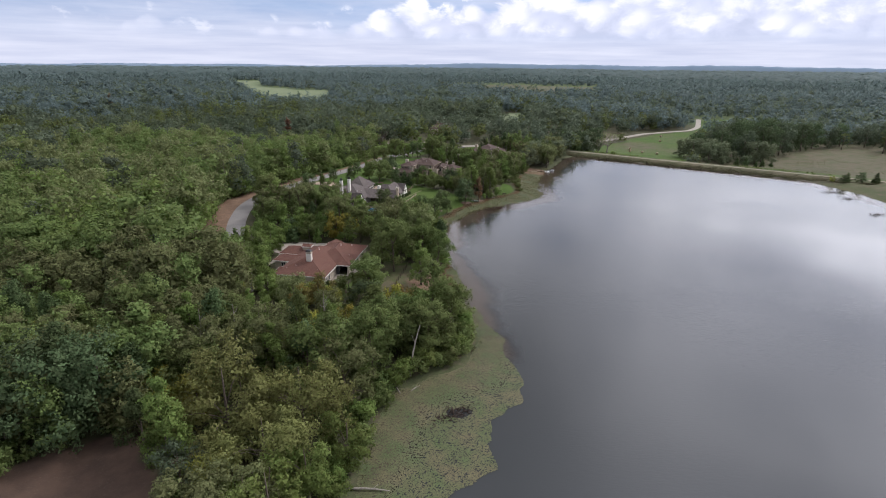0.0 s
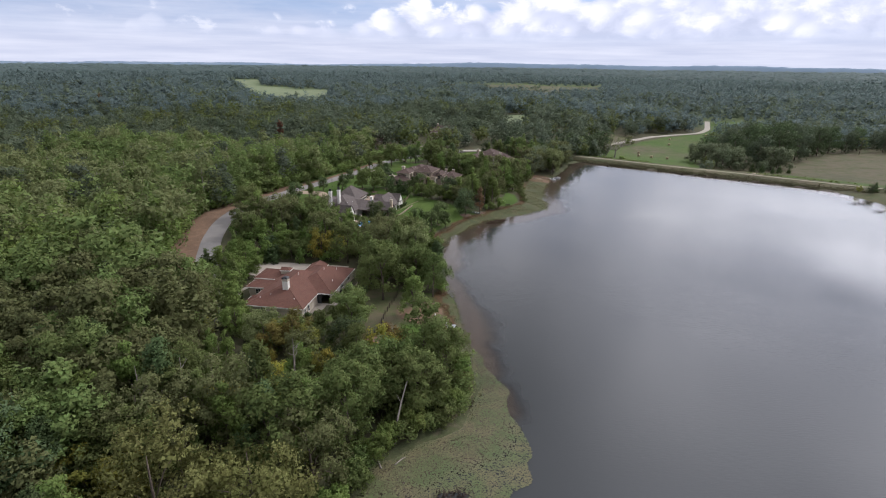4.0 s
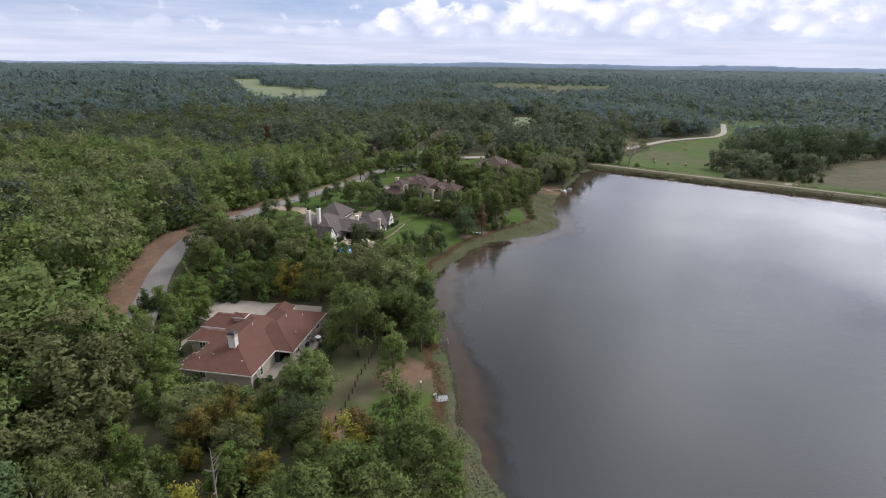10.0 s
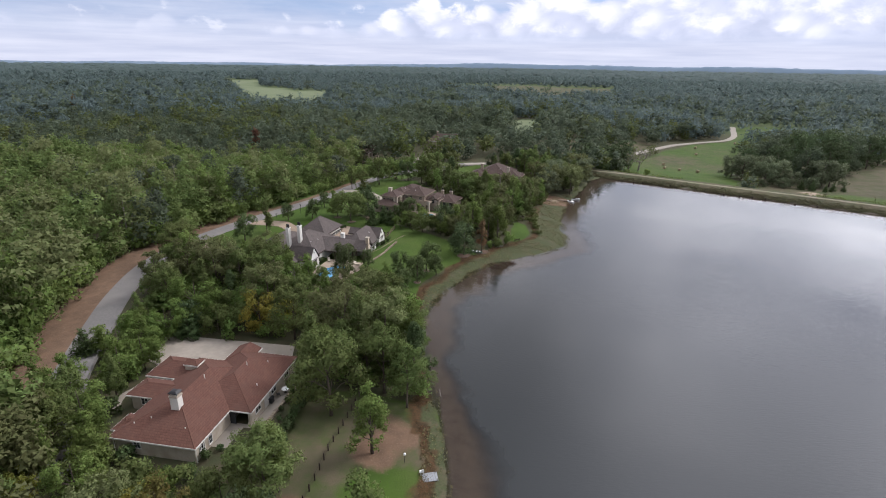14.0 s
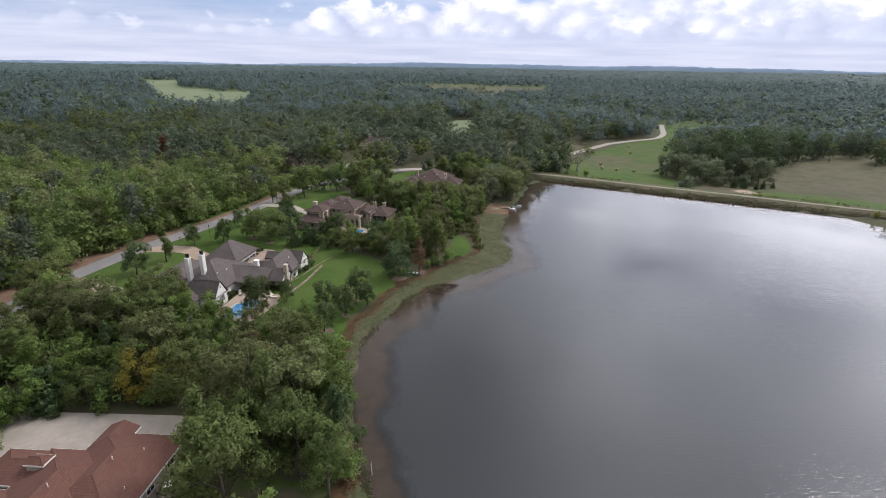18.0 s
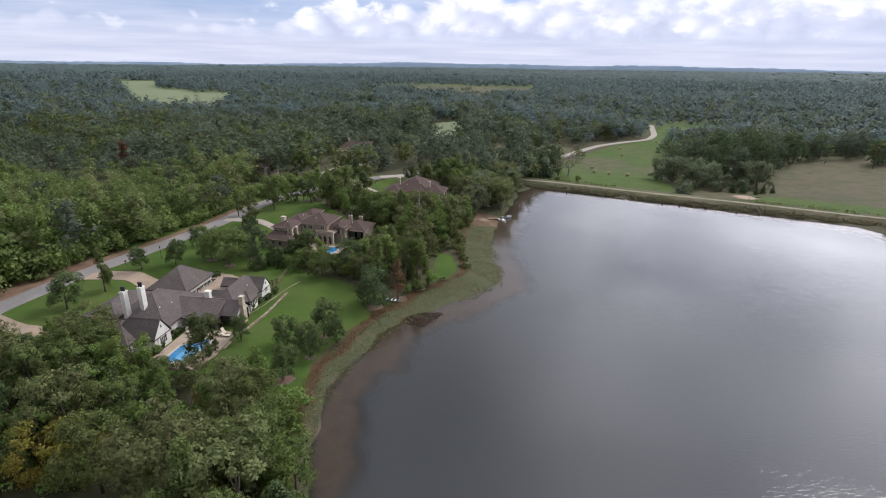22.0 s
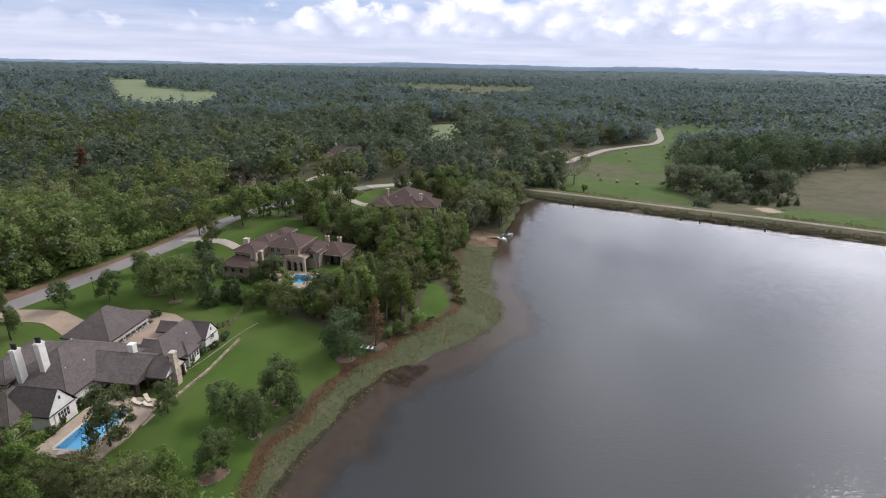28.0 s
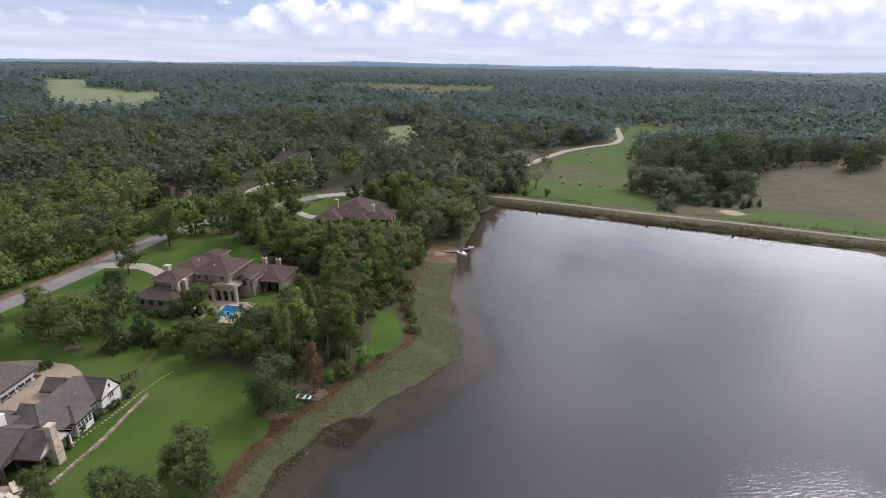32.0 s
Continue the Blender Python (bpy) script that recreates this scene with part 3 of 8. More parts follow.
def ground_material():
    mat = bpy.data.materials.new("ground cover")
    mat.use_nodes = True
    n, l = nodes_of(mat.node_tree)
    out, p = n.new("ShaderNodeOutputMaterial"), n.new("ShaderNodeBsdfPrincipled")
    p.inputs["Roughness"].default_value, p.inputs["Specular IOR Level"].default_value = 0.95, 0.15
    pos = n.new("ShaderNodeNewGeometry").outputs["Position"]

    def noise_tex(s, d=5, rough=0.55):
        t = n.new("ShaderNodeTexNoise")
        t.inputs["Scale"].default_value, t.inputs["Detail"].default_value, t.inputs["Roughness"].default_value = s, d, rough
        l.new(pos, t.inputs["Vector"])
        return t.outputs[0]

    def mr(s, a, b):
        r = n.new("ShaderNodeMapRange")
        r.inputs[1].default_value, r.inputs[2].default_value = a, b
        l.new(s, r.inputs[0])
        return r.outputs[0]

    def mix(f, a, b):
        k = n.new("ShaderNodeMix")
        k.data_type = "RGBA"
        for s, v in ((k.inputs[0], f), (k.inputs[6], a), (k.inputs[7], b)):
            if isinstance(v, tuple):
                s.default_value = (*v, 1)
            else:
                l.new(v, s)
        return k.outputs[2]

    def attr(name, wobble=0.35, scale=0.6):
        a = n.new("ShaderNodeAttribute")
        a.attribute_name = name
        k = n.new("ShaderNodeMath")
        k.operation = "MULTIPLY_ADD"
        l.new(noise_tex(scale, 6, 0.7), k.inputs[0])
        k.inputs[1].default_value = wobble * 2
        l.new(a.outputs["Fac"], k.inputs[2])
        k2 = n.new("ShaderNodeMath")
        k2.operation = "SUBTRACT"
        l.new(k.outputs[0], k2.inputs[0])
        k2.inputs[1].default_value = wobble
        return mr(k2.outputs[0], 0.35, 0.65)
    fine, mid, big = noise_tex(4.0), noise_tex(0.5), noise_tex(0.06, 3)
    col = mix(mr(mid, 0.35, 0.7), (0.060, 0.052, 0.030), (0.042, 0.050, 0.024))
    far = mix(mr(noise_tex(0.02, 4), 0.4, 0.6), (0.07, 0.09, 0.035), (0.05, 0.07, 0.03))
    col = mix(attr("far", 0.1), col, far)
    lawn = mix(mr(mid, 0.3, 0.75), (0.040, 0.076, 0.010), (0.051, 0.090, 0.013))
    lawn = mix(mr(noise_tex(0.14, 4, 0.6), 0.40, 0.66), lawn, (0.032, 0.060, 0.009))
    lawn = mix(mr(big, 0.42, 0.68), lawn, (0.060, 0.085, 0.020))
    lawn = mix(mr(fine, 0.45, 0.8), lawn, (0.042, 0.065, 0.016))
    col = mix(attr("lawn", 0.12, 1.2), col, lawn)
    dry = mix(mr(mid, 0.3, 0.7), (0.094, 0.076, 0.050), (0.072, 0.068, 0.038))
    dry = mix(mr(noise_tex(0.11, 5, 0.65), 0.46, 0.62), dry, (0.054, 0.062, 0.026))
    col = mix(attr("dry", 0.4, 0.35), col, dry)
    dirt = mix(mr(mid, 0.35, 0.7), (0.145, 0.092, 0.060), (0.098, 0.064, 0.043))
    dirt = mix(mr(fine, 0.5, 0.8), dirt, (0.175, 0.125, 0.086))
    col = mix(attr("dirt", 0.35, 0.5), col, dirt)
    # bare soil of the clearing, tree shade painted in as a darker brown
    shaded_soil = mix(mr(mid, 0.35, 0.7), (0.070, 0.046, 0.034), (0.050, 0.034, 0.026))
    col = mix(attr("shaded_soil", 0.3, 0.4), col, mix(mr(fine, 0.55, 0.8), shaded_soil, (0.085, 0.062, 0.045)))
    hay = mix(mr(noise_tex(0.03, 4), 0.35, 0.65), (0.130, 0.152, 0.086), (0.106, 0.132, 0.068))
    col = mix(attr("hay", 0.1), col, hay)
    marsh = mix(mr(fine, 0.42, 0.62), (0.047, 0.056, 0.026), mix(mr(noise_tex(0.9, 6, 0.7), 0.38, 0.66), (0.056, 0.069, 0.029), (0.072, 0.070, 0.037)))
    marsh = mix(mr(noise_tex(0.35, 6, 0.75), 0.50, 0.66), marsh, (0.088, 0.074, 0.048))
    marsh = mix(mr(noise_tex(2.2, 5, 0.75), 0.54, 0.66), marsh, (0.044, 0.050, 0.024))
    col = mix(attr("marsh", 0.3, 0.5), col, marsh)
    rust = mix(mr(fine, 0.35, 0.7), (0.082, 0.042, 0.021), (0.058, 0.042, 0.019))
    rust = mix(mr(noise_tex(1.1, 6, 0.7), 0.45, 0.62), rust, (0.040, 0.028, 0.015))
    col = mix(attr("rust", 0.32, 0.45), col, rust)
    pale = mix(mr(fine, 0.35, 0.7), (0.30, 0.235, 0.18), (0.24, 0.185, 0.14))
    col = mix(attr("sand", 0.3, 0.6), col, pale)
    mud = mix(mr(mid, 0.35, 0.7), (0.118, 0.099, 0.083), (0.092, 0.078, 0.066))
    mud = mix(mr(noise_tex(0.45, 7, 0.75), 0.48, 0.66), mud, (0.082, 0.068, 0.056))
    mud = mix(mr(noise_tex(1.9, 5, 0.7), 0.56, 0.70), mud, (0.135, 0.118, 0.100))
    col = mix(attr("mud", 0.15, 0.6), col, mud)
    l.new(col, p.inputs["Base Color"])
    b = n.new("ShaderNodeBump")
    b.inputs["Strength"].default_value, b.inputs["Distance"].default_value = 0.5, 0.12
    l.new(noise_tex(6.0, 6, 0.7), b.inputs["Height"])
    l.new(b.outputs[0], p.inputs["Normal"])
    l.new(p.outputs[0], out.inputs[0])
    return mat


def build_ground():
    xs, ys = axis(-4700, -84, 80, 4700, 1.5, 1.08), axis(-900, 50, 350, 4750, 1.5, 1.08)
    gx, gy = np.meshgrid(xs, ys)
    p = np.column_stack([gx.ravel(), gy.ravel()])
    s = shore(p)
    z = ground_z(p, s)
    # dug out under the two pools
    for ox, oy, a, x0, x1, y0, y1 in ((-21.8, 207.5, 14, -8.2, -0.6, -16.8, -5.8), (-19.3, 250.6, 20, 7.0, 13.6, -1.9, 6.8)):
        c, k = math.cos(radians(a)), math.sin(radians(a))
        lx, ly = c * (p[:, 0] - ox) - k * (p[:, 1] - oy), k * (p[:, 0] - ox) + c * (p[:, 1] - oy)
        z = np.where((lx > x0) & (lx < x1) & (ly > y0) & (ly < y1), np.minimum(z, 1.3), z)
    w, h = len(xs), len(ys)
    i = (np.arange(h - 1)[:, None] * w + np.arange(w - 1)).ravel()
    me = mesh_np("ground", np.column_stack([p, z]), np.column_stack([i, i + 1, i + w + 1, i + w]), ground_material(), True)
    lawn = np.maximum.reduce([soft_in(p, LAWN_H1, 2.5, 1.5), soft_in(p, LAWN_H2, 1.2, 0.4), soft_in(p, LOT_H3, 2, 1), soft_in(p, LOT_H4, 3, 1), soft_in(p, POINT, 0.8, 0.2)])
    lawn = np.maximum.reduce([lawn, soft_in(p, PASTURE, 3, 1), 0.6 * soft_in(p, CLUMP, 8, 3)]) * (s > -1)
    lawn = np.maximum(lawn, np.maximum.reduce([soft_in(p, q, 8, 2) for q in (FIELD_A, FIELD_B, FIELD_C, FIELD_D)]))
    lawn = np.maximum(lawn, sm(6 - np.abs(seg_dist(p, ROAD) - 6), 0, 4) * (p[:, 1] > 200) * (p[:, 1] < 345))
    q, u = (p - DAM0) @ DAM_N, (p - DAM0) @ DAM_T
    lawn = np.maximum(lawn, 0.75 * soft_in(p, BROWN_PASTURE, 6, 3) * (1 - sm(q, 58, 84)))
    lawn = np.maximum(lawn, 0.45 * soft_in(p, EAST_BANK, 3, 1))
    dam = sm(q, -1, 1) * (1 - sm(q, 30, 44)) * sm(u, -22, -6) * (1 - sm(u, 170, 260))
    dry = np.maximum.reduce([0.62 * soft_in(p, LAWN_H1, 3, 1), 0.6 * dam * (0.8 + 0.5 * wob(p, 14, 2.0)), soft_in(p, BROWN_PASTURE, 6, 3) * (0.34 + 0.30 * sm(q + 4 * wob(p, 16), 60, 84) + 0.20 * wob(p, 21, 3.0)), 0.62 * soft_in(p, FIELD_B, 8, 2), soft_in(p, BROWN_FIELD, 4, 1), 0.7 * soft_in(p, CLUMP, 8, 3), soft_in(p, BROWN_STRIP, 3, 1), 0.25 * soft_in(p, FIELD_C, 4), 0.5 * soft_in(p, EAST_BANK, 3, 1), soft_in(p, PASTURE, 6) * (0.40 + 0.22 * wob(p, 40, 2.0) + 0.12 * wob(p, 13, 5.0))])
    west_of_road = (p[:, 0] < np.interp(p[:, 1], ROAD[:16, 1], ROAD[:16, 0]))
    verge = sm(13 - seg_dist(p, ROAD), 0, 5) * west_of_road * sm(p[:, 1], 126, 136) * (1 - sm(p[:, 1], 235, 262))
    verge = np.maximum(verge, 0.75 * sm(7.5 - seg_dist(p, ROAD), 0, 3) * west_of_road * sm(p[:, 1], 230, 250) * (1 - sm(p[:, 1], 290, 310)))
    green = sm(6.5 - np.hypot((p[:, 0] + 5) / 1.3, p[:, 1] - 127.5), 0, 4)
    dry = dry * (1 - 0.8 * green)
    bare = np.maximum(sm(8.5 - np.hypot((p[:, 0] + 8) / 1.0, (p[:, 1] - 139) / 1.2) + 3.5 * wob(p, 4, 2.0), 0, 8), sm(5 - np.abs(p[:, 0] + 17.5), 0, 4) * soft_in(p, LAWN_H1, 2) * (1 - sm(p[:, 1], 124, 128)))
    dirt = np.maximum.reduce([0.9 * verge, 0.85 * bare, sm(9.5 - np.hypot(p[:, 0] - 42.5, (p[:, 1] - 285) * 1.05), 0, 3), 0.5 * sm(6 - np.hypot(p[:, 0] - 66, p[:, 1] - 340), 0, 6)])
    near_sh = (p[:, 0] < 90) & (p[:, 1] > 50)
    s0, s = s, s + 1.3 * wob(p, 6, 8.0) + 0.6 * wob(p, 2.3, 1.0)
    wide = np.interp(p[:, 1], [104, 106, 183, 192, 205, 214, 222, 230, 250, 290, 296], [2.0, 3.4, 3.6, 5.6, 6.2, 6.4, 8.5, 10.5, 11.5, 9.0, 4.0])
    point = soft_in(p, POINT, 0.8, 0.3)
    bank = sm(9.5 - np.hypot(p[:, 0] - 42.5, (p[:, 1] - 285) * 1.05) + 1.2 * wob(p, 4, 6.0), 0, 3)
    marsh = (1 - bank) * sm(wide - s, 0, 1.0) * sm(s + 1.5 * wob(p, 9, 3.0), -3.0, 0.8) * near_sh * (1 - point)
    belt = np.where((p[:, 1] > 184) & (p[:, 1] < 296), wide - 0.9, 2.6)
    rust = (1 - bank) * 0.95 * sm(2.0 - np.abs(s - belt), 0, 1.3) * near_sh * (p[:, 1] > 108) * (p[:, 1] < 285) * (0.75 + 0.25 * wob(p, 6, 1.0)) * (1 - point)
    rust = np.maximum(rust, 0.85 * sm(5.5 - np.hypot((p[:, 0] - 14.5) / 1.4, p[:, 1] - 210), 0, 4) * (s < 1.0))
    s = s0
    sand = np.maximum.reduce([sm(7 - np.hypot((p - DAM0) @ DAM_T - 89, (q - 55) * 1.2) + 0.8 * wob(p, 4), 0, 3), 0.7 * sm(4 - np.hypot(p[:, 0] - 43, p[:, 1] - 285), 0, 3)])
    mud = sm(-s, -0.4, 1.6) * (1 - sm(-s, 60, 90))
    far = sm(np.hypot(p[:, 0], p[:, 1] - 200), 380, 560)
    hay = np.maximum.reduce([soft_in(p, f_, 8, 2) for f_ in (FIELD_A, FIELD_C, FIELD_D)])
    for name, v in (("lawn", lawn), ("hay", hay), ("dry", dry), ("dirt", dirt), ("marsh", marsh), ("rust", rust), ("sand", sand), ("mud", mud), ("far", far), ("shaded_soil", soft_in(p, CLEAR_S, 3, 1))):
        a = me.attributes.new(name, "FLOAT", "POINT")
        a.data.foreach_set("value", v.astype(np.float32))
    tagged(new("ground", me), "gently rolling ground with lawns, forest floor and pasture", "ground", kind="structure")


build_ground()


def water_material():
    mat = bpy.data.materials.new("lake water")
    mat.use_nodes = True
    n, l = nodes_of(mat.node_tree)
    out = n.new("ShaderNodeOutputMaterial")
    pos = n.new("ShaderNodeNewGeometry").outputs["Position"]
    depth = n.new("ShaderNodeAttribute")
    depth.attribute_name = "depth"
    body = n.new("ShaderNodeBsdfDiffuse")
    no = n.new("ShaderNodeTexNoise")
    no.inputs["Scale"].default_value, no.inputs["Detail"].default_value = 0.03, 5
    l.new(pos, no.inputs["Vector"])
    mc = n.new("ShaderNodeMix")
    mc.data_type = "RGBA"
    l.new(no.outputs[0], mc.inputs[0])
    mc.inputs[6].default_value, mc.inputs[7].default_value = (0.029, 0.032, 0.033, 1), (0.037, 0.039, 0.039, 1)
    l.new(mc.outputs[2], body.inputs[0])
    clear = n.new("ShaderNodeBsdfTransparent")
    clear.inputs[0].default_value = (0.80, 0.74, 0.67, 1)
    base = n.new("ShaderNodeMixShader")
    l.new(depth.outputs["Fac"], base.inputs[0])
    l.new(clear.outputs[0], base.inputs[1])
    l.new(body.outputs[0], base.inputs[2])
    gl = n.new("ShaderNodeBsdfGlossy")
    gl.inputs["Roughness"].default_value = 0.035
    gl.inputs["Color"].default_value = (0.96, 0.96, 0.97, 1)
    fr = n.new("ShaderNodeFresnel")
    fr.inputs[0].default_value = 1.333
    top = n.new("ShaderNodeMixShader")
    l.new(fr.outputs[0], top.inputs[0])
    l.new(base.outputs[0], top.inputs[1])
    l.new(gl.outputs[0], top.inputs[2])
    # ripples in wandering bands, with calm patches
    mp = n.new("ShaderNodeMapping")
    mp.inputs["Rotation"].default_value, mp.inputs["Scale"].default_value = (0, 0, radians(28)), (0.45, 1.6, 1)
    l.new(pos, mp.inputs[0])
    r1 = n.new("ShaderNodeTexNoise")
    r1.inputs["Scale"].default_value, r1.inputs["Detail"].default_value = 1.7, 4
    l.new(mp.outputs[0], r1.inputs["Vector"])
    calm = n.new("ShaderNodeTexNoise")
    calm.inputs["Scale"].default_value = 0.022
    l.new(pos, calm.inputs["Vector"])
    cr = n.new("ShaderNodeMapRange")
    cr.inputs[1].default_value, cr.inputs[2].default_value, cr.inputs[3].default_value, cr.inputs[4].default_value = 0.32, 0.64, 0.14, 0.6
    l.new(calm.outputs[0], cr.inputs[0])
    b = n.new("ShaderNodeBump")
    b.inputs["Distance"].default_value = 0.06
    l.new(cr.outputs[0], b.inputs["Strength"])
    # short wind ripples over the edge of the shelf
    wave = n.new("ShaderNodeTexWave")
    wave.inputs["Scale"].default_value, wave.inputs["Distortion"].default_value = 0.62, 5.0
    wave.inputs["Detail"].default_value, wave.inputs["Detail Scale"].default_value = 2.0, 0.5
    turned = n.new("ShaderNodeMapping")
    turned.inputs["Rotation"].default_value = (0, 0, radians(60))
    l.new(pos, turned.inputs[0])
    l.new(turned.outputs[0], wave.inputs["Vector"])
    ripple = n.new("ShaderNodeAttribute")
    ripple.attribute_name = "ripple"
    both = n.new("ShaderNodeMath")
    both.operation = "MULTIPLY_ADD"
    l.new(wave.outputs["Fac"], both.inputs[0])
    l.new(ripple.outputs["Fac"], both.inputs[1])
    l.new(r1.outputs[0], both.inputs[2])
    l.new(both.outputs[0], b.inputs["Height"])
    for k in (gl, fr):
        l.new(b.outputs[0], k.inputs["Normal"])
    l.new(top.outputs[0], out.inputs[0])
    return mat


def build_water():
    st = 1.0
    xs, ys = np.arange(-40, 202, st), np.arange(-150, 344, st)
    gx, gy = np.meshgrid(xs, ys)
    p = np.column_stack([gx.ravel(), gy.ravel()])
    s = shore(p)
    w, h = len(xs), len(ys)
    i = (np.arange(h - 1)[:, None] * w + np.arange(w - 1)).ravel()
    f = np.column_stack([i, i + 1, i + w + 1, i + w])
    f = f[(s[f] < 3.2).all(1)]
    used = np.unique(f)
    remap = np.zeros(len(p), int)
    remap[used] = np.arange(len(used))
    me = mesh_np("lake_water", np.column_stack([p[used], np.zeros(len(used))]), remap[f], water_material(), True)
    a = me.attributes.new("depth", "FLOAT", "POINT")
    shelf = np.interp(p[used][:, 1], [100, 185, 195], [7.4, 7.4, 9.5]) + 2.2 * wob(p[used], 12) + 1.5 * wob(p[used], 4, 2.0) + 0.9 * wob(p[used], 1.6, 5.0)
    a.data.foreach_set("value", (0.12 + 0.88 * sm(-s[used], shelf * 0.5, shelf * 1.08)).astype(np.float32))
    a = me.attributes.new("ripple", "FLOAT", "POINT")
    q = p[used]
    near = sm(-s[used], shelf * 0.95, shelf * 1.3) * (1 - sm(-s[used], shelf * 1.5, shelf * 3.2)) * (1 - sm(q[:, 1], 235, 260))
    a.data.foreach_set("value", (0.34 * near * np.clip(0.5 + 1.1 * wob(q, 24, 4.0), 0, 1)).astype(np.float32))
    tagged(new("lake_water", me), "calm dark grey lake water mirroring clouds", "water", kind="structure")


build_water()


def ribbon(name, line, width, mat, lift, label, category, step=2.0, edge=None):
    """A strip of paving that follows the ground along a line."""
    pts = [np.array(line[0], float)]
    for a, b in zip(line[:-1], line[1:]):
        a, b = np.array(a, float), np.array(b, float)
        k = max(1, int(np.linalg.norm(b - a) / step))
        pts += [a + (b - a) * (i + 1) / k for i in range(k)]
    pts = np.array(pts)
    for _ in range(6):
        pts[1:-1] = (pts[:-2] + 2 * pts[1:-1] + pts[2:]) / 4
    d = np.gradient(pts, axis=0)
    d /= np.linalg.norm(d, axis=1)[:, None]
    nrm = np.column_stack([d[:, 1], -d[:, 0]])
    bm = bm_new()
    rows = []
    for q, m in zip(pts, nrm):
        zc = max(gz(*(q + m * o)) for o in (-width / 2, 0, width / 2)) + lift
        rows.append([(*(q + m * o), zc + dz) for o, dz in ((-width / 2 - 0.15, -0.5), (-width / 2, 0), (0, 0.05), (width / 2, 0), (width / 2 + 0.15, -0.5))])
    loft(bm, rows, False, False)
    ob = part(name, bm, mat)
    return tagged(ob, label, category, kind="structure")


ribbon("road", ROAD[1:18], 5.5, ASPHALT, 0.06, "worn pale grey asphalt lane through the woods", "road")
ribbon("road", ROAD[17:], 5.2, DIRT_ROAD, 0.1, "pale country road along the pasture", "road", 4.0)
DAM_TRACK = [tuple(DAM0 + DAM_T * u + DAM_N * (8.4 + 0.5 * math.sin(u * 0.09))) for u in range(-26, 230, 8)]
ribbon("dam_track", DAM_TRACK, 2.6, TRACK, 0.03, "pale worn track along the dam's crest", "track", 3.0)
ribbon("driveway", DRIVE_LOOP, 3.4, CONCRETE, 0.12, "narrow pale concrete driveway loop", "driveway")
ribbon("driveway", [(-43.5, 276), (-37, 275), (-30, 272.5), (-24, 271)], 3.6, CONCRETE, 0.1, "pale concrete driveway across the lawn", "driveway")
ribbon("driveway", [(-12, 325), (0, 322), (10, 318)], 4.0, CONCRETE, 0.1, "pale concrete driveway beside the trees", "driveway")


# ---- low blue hills on the skyline ----
def build_hills():
    # wooded hills, their blue is air haze painted as base colour
    mat = material("haze-blue distant hills", (0.155, 0.20, 0.25), (0.13, 0.175, 0.225), 1.0, 0.004, coords="World", spec=0.0)
    rng = np.random.default_rng(5)
    az = np.linspace(radians(-52), radians(64), 260)
    prof = 9 * np.sin(az * 5.1 + 0.6) + 5 * np.sin(az * 13 + 1.0) + 3 * np.sin(az * 31) + 1.2 * rng.normal(size=260)
    bm = bm_new()
    rows = []
    for r, h in ((4480, 12), (4560, 46), (4640, 56), (4700, 12)):
        rows.append([(r * math.sin(t) + 8, r * math.cos(t) + 60, h + (p if h > 30 else -30)) for t, p in zip(az, prof)])
    loft(bm, rows, False, False)
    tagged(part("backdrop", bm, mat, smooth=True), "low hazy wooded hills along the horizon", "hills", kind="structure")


build_hills()


# ---- trees ----
def leaf_cloud(rng, centres, normals, size, flat=0.55):
    """Small pointed leaf sprays, two for each centre, turned roughly along the normals. Returns verts, faces and vertex normals."""
    centres, normals = np.repeat(centres, 2, 0), np.repeat(normals, 2, 0)
    centres = centres + rng.normal(size=centres.shape) * size * 0.75
    k = len(centres)
    nrm = normals * flat + rng.normal(size=(k, 3)) * (1 - flat) * 0.9
    nrm /= np.linalg.norm(nrm, axis=1)[:, None] + 1e-9
    a = np.cross(nrm, rng.normal(size=(k, 3)))
    a /= np.linalg.norm(a, axis=1)[:, None] + 1e-9
    b = np.cross(nrm, a)
    sz = (size * rng.uniform(0.6, 1.3, k))[:, None]
    c = np.stack([centres - a * sz, centres - b * sz * 0.8 + nrm * sz * 0.18, centres + a * sz * 0.6 + b * sz * 0.75], 1)
    soft = normals * 0.68 + nrm * 0.48
    soft /= np.linalg.norm(soft, axis=1)[:, None] + 1e-9
    return c.reshape(-1, 3), np.arange(3 * k).reshape(-1, 3), np.repeat(soft, 3, 0)


def round_points(level):
    bm = bmesh.new()
    bmesh.ops.create_icosphere(bm, subdivisions=level, radius=1.0)
    bm.verts.ensure_lookup_table()
    got = np.array([v.co[:] for v in bm.verts]), np.array([[v.index for v in f.verts] for f in bm.faces])
    bm.free()
    return got


ROUND = {1: round_points(1), 2: round_points(2)}


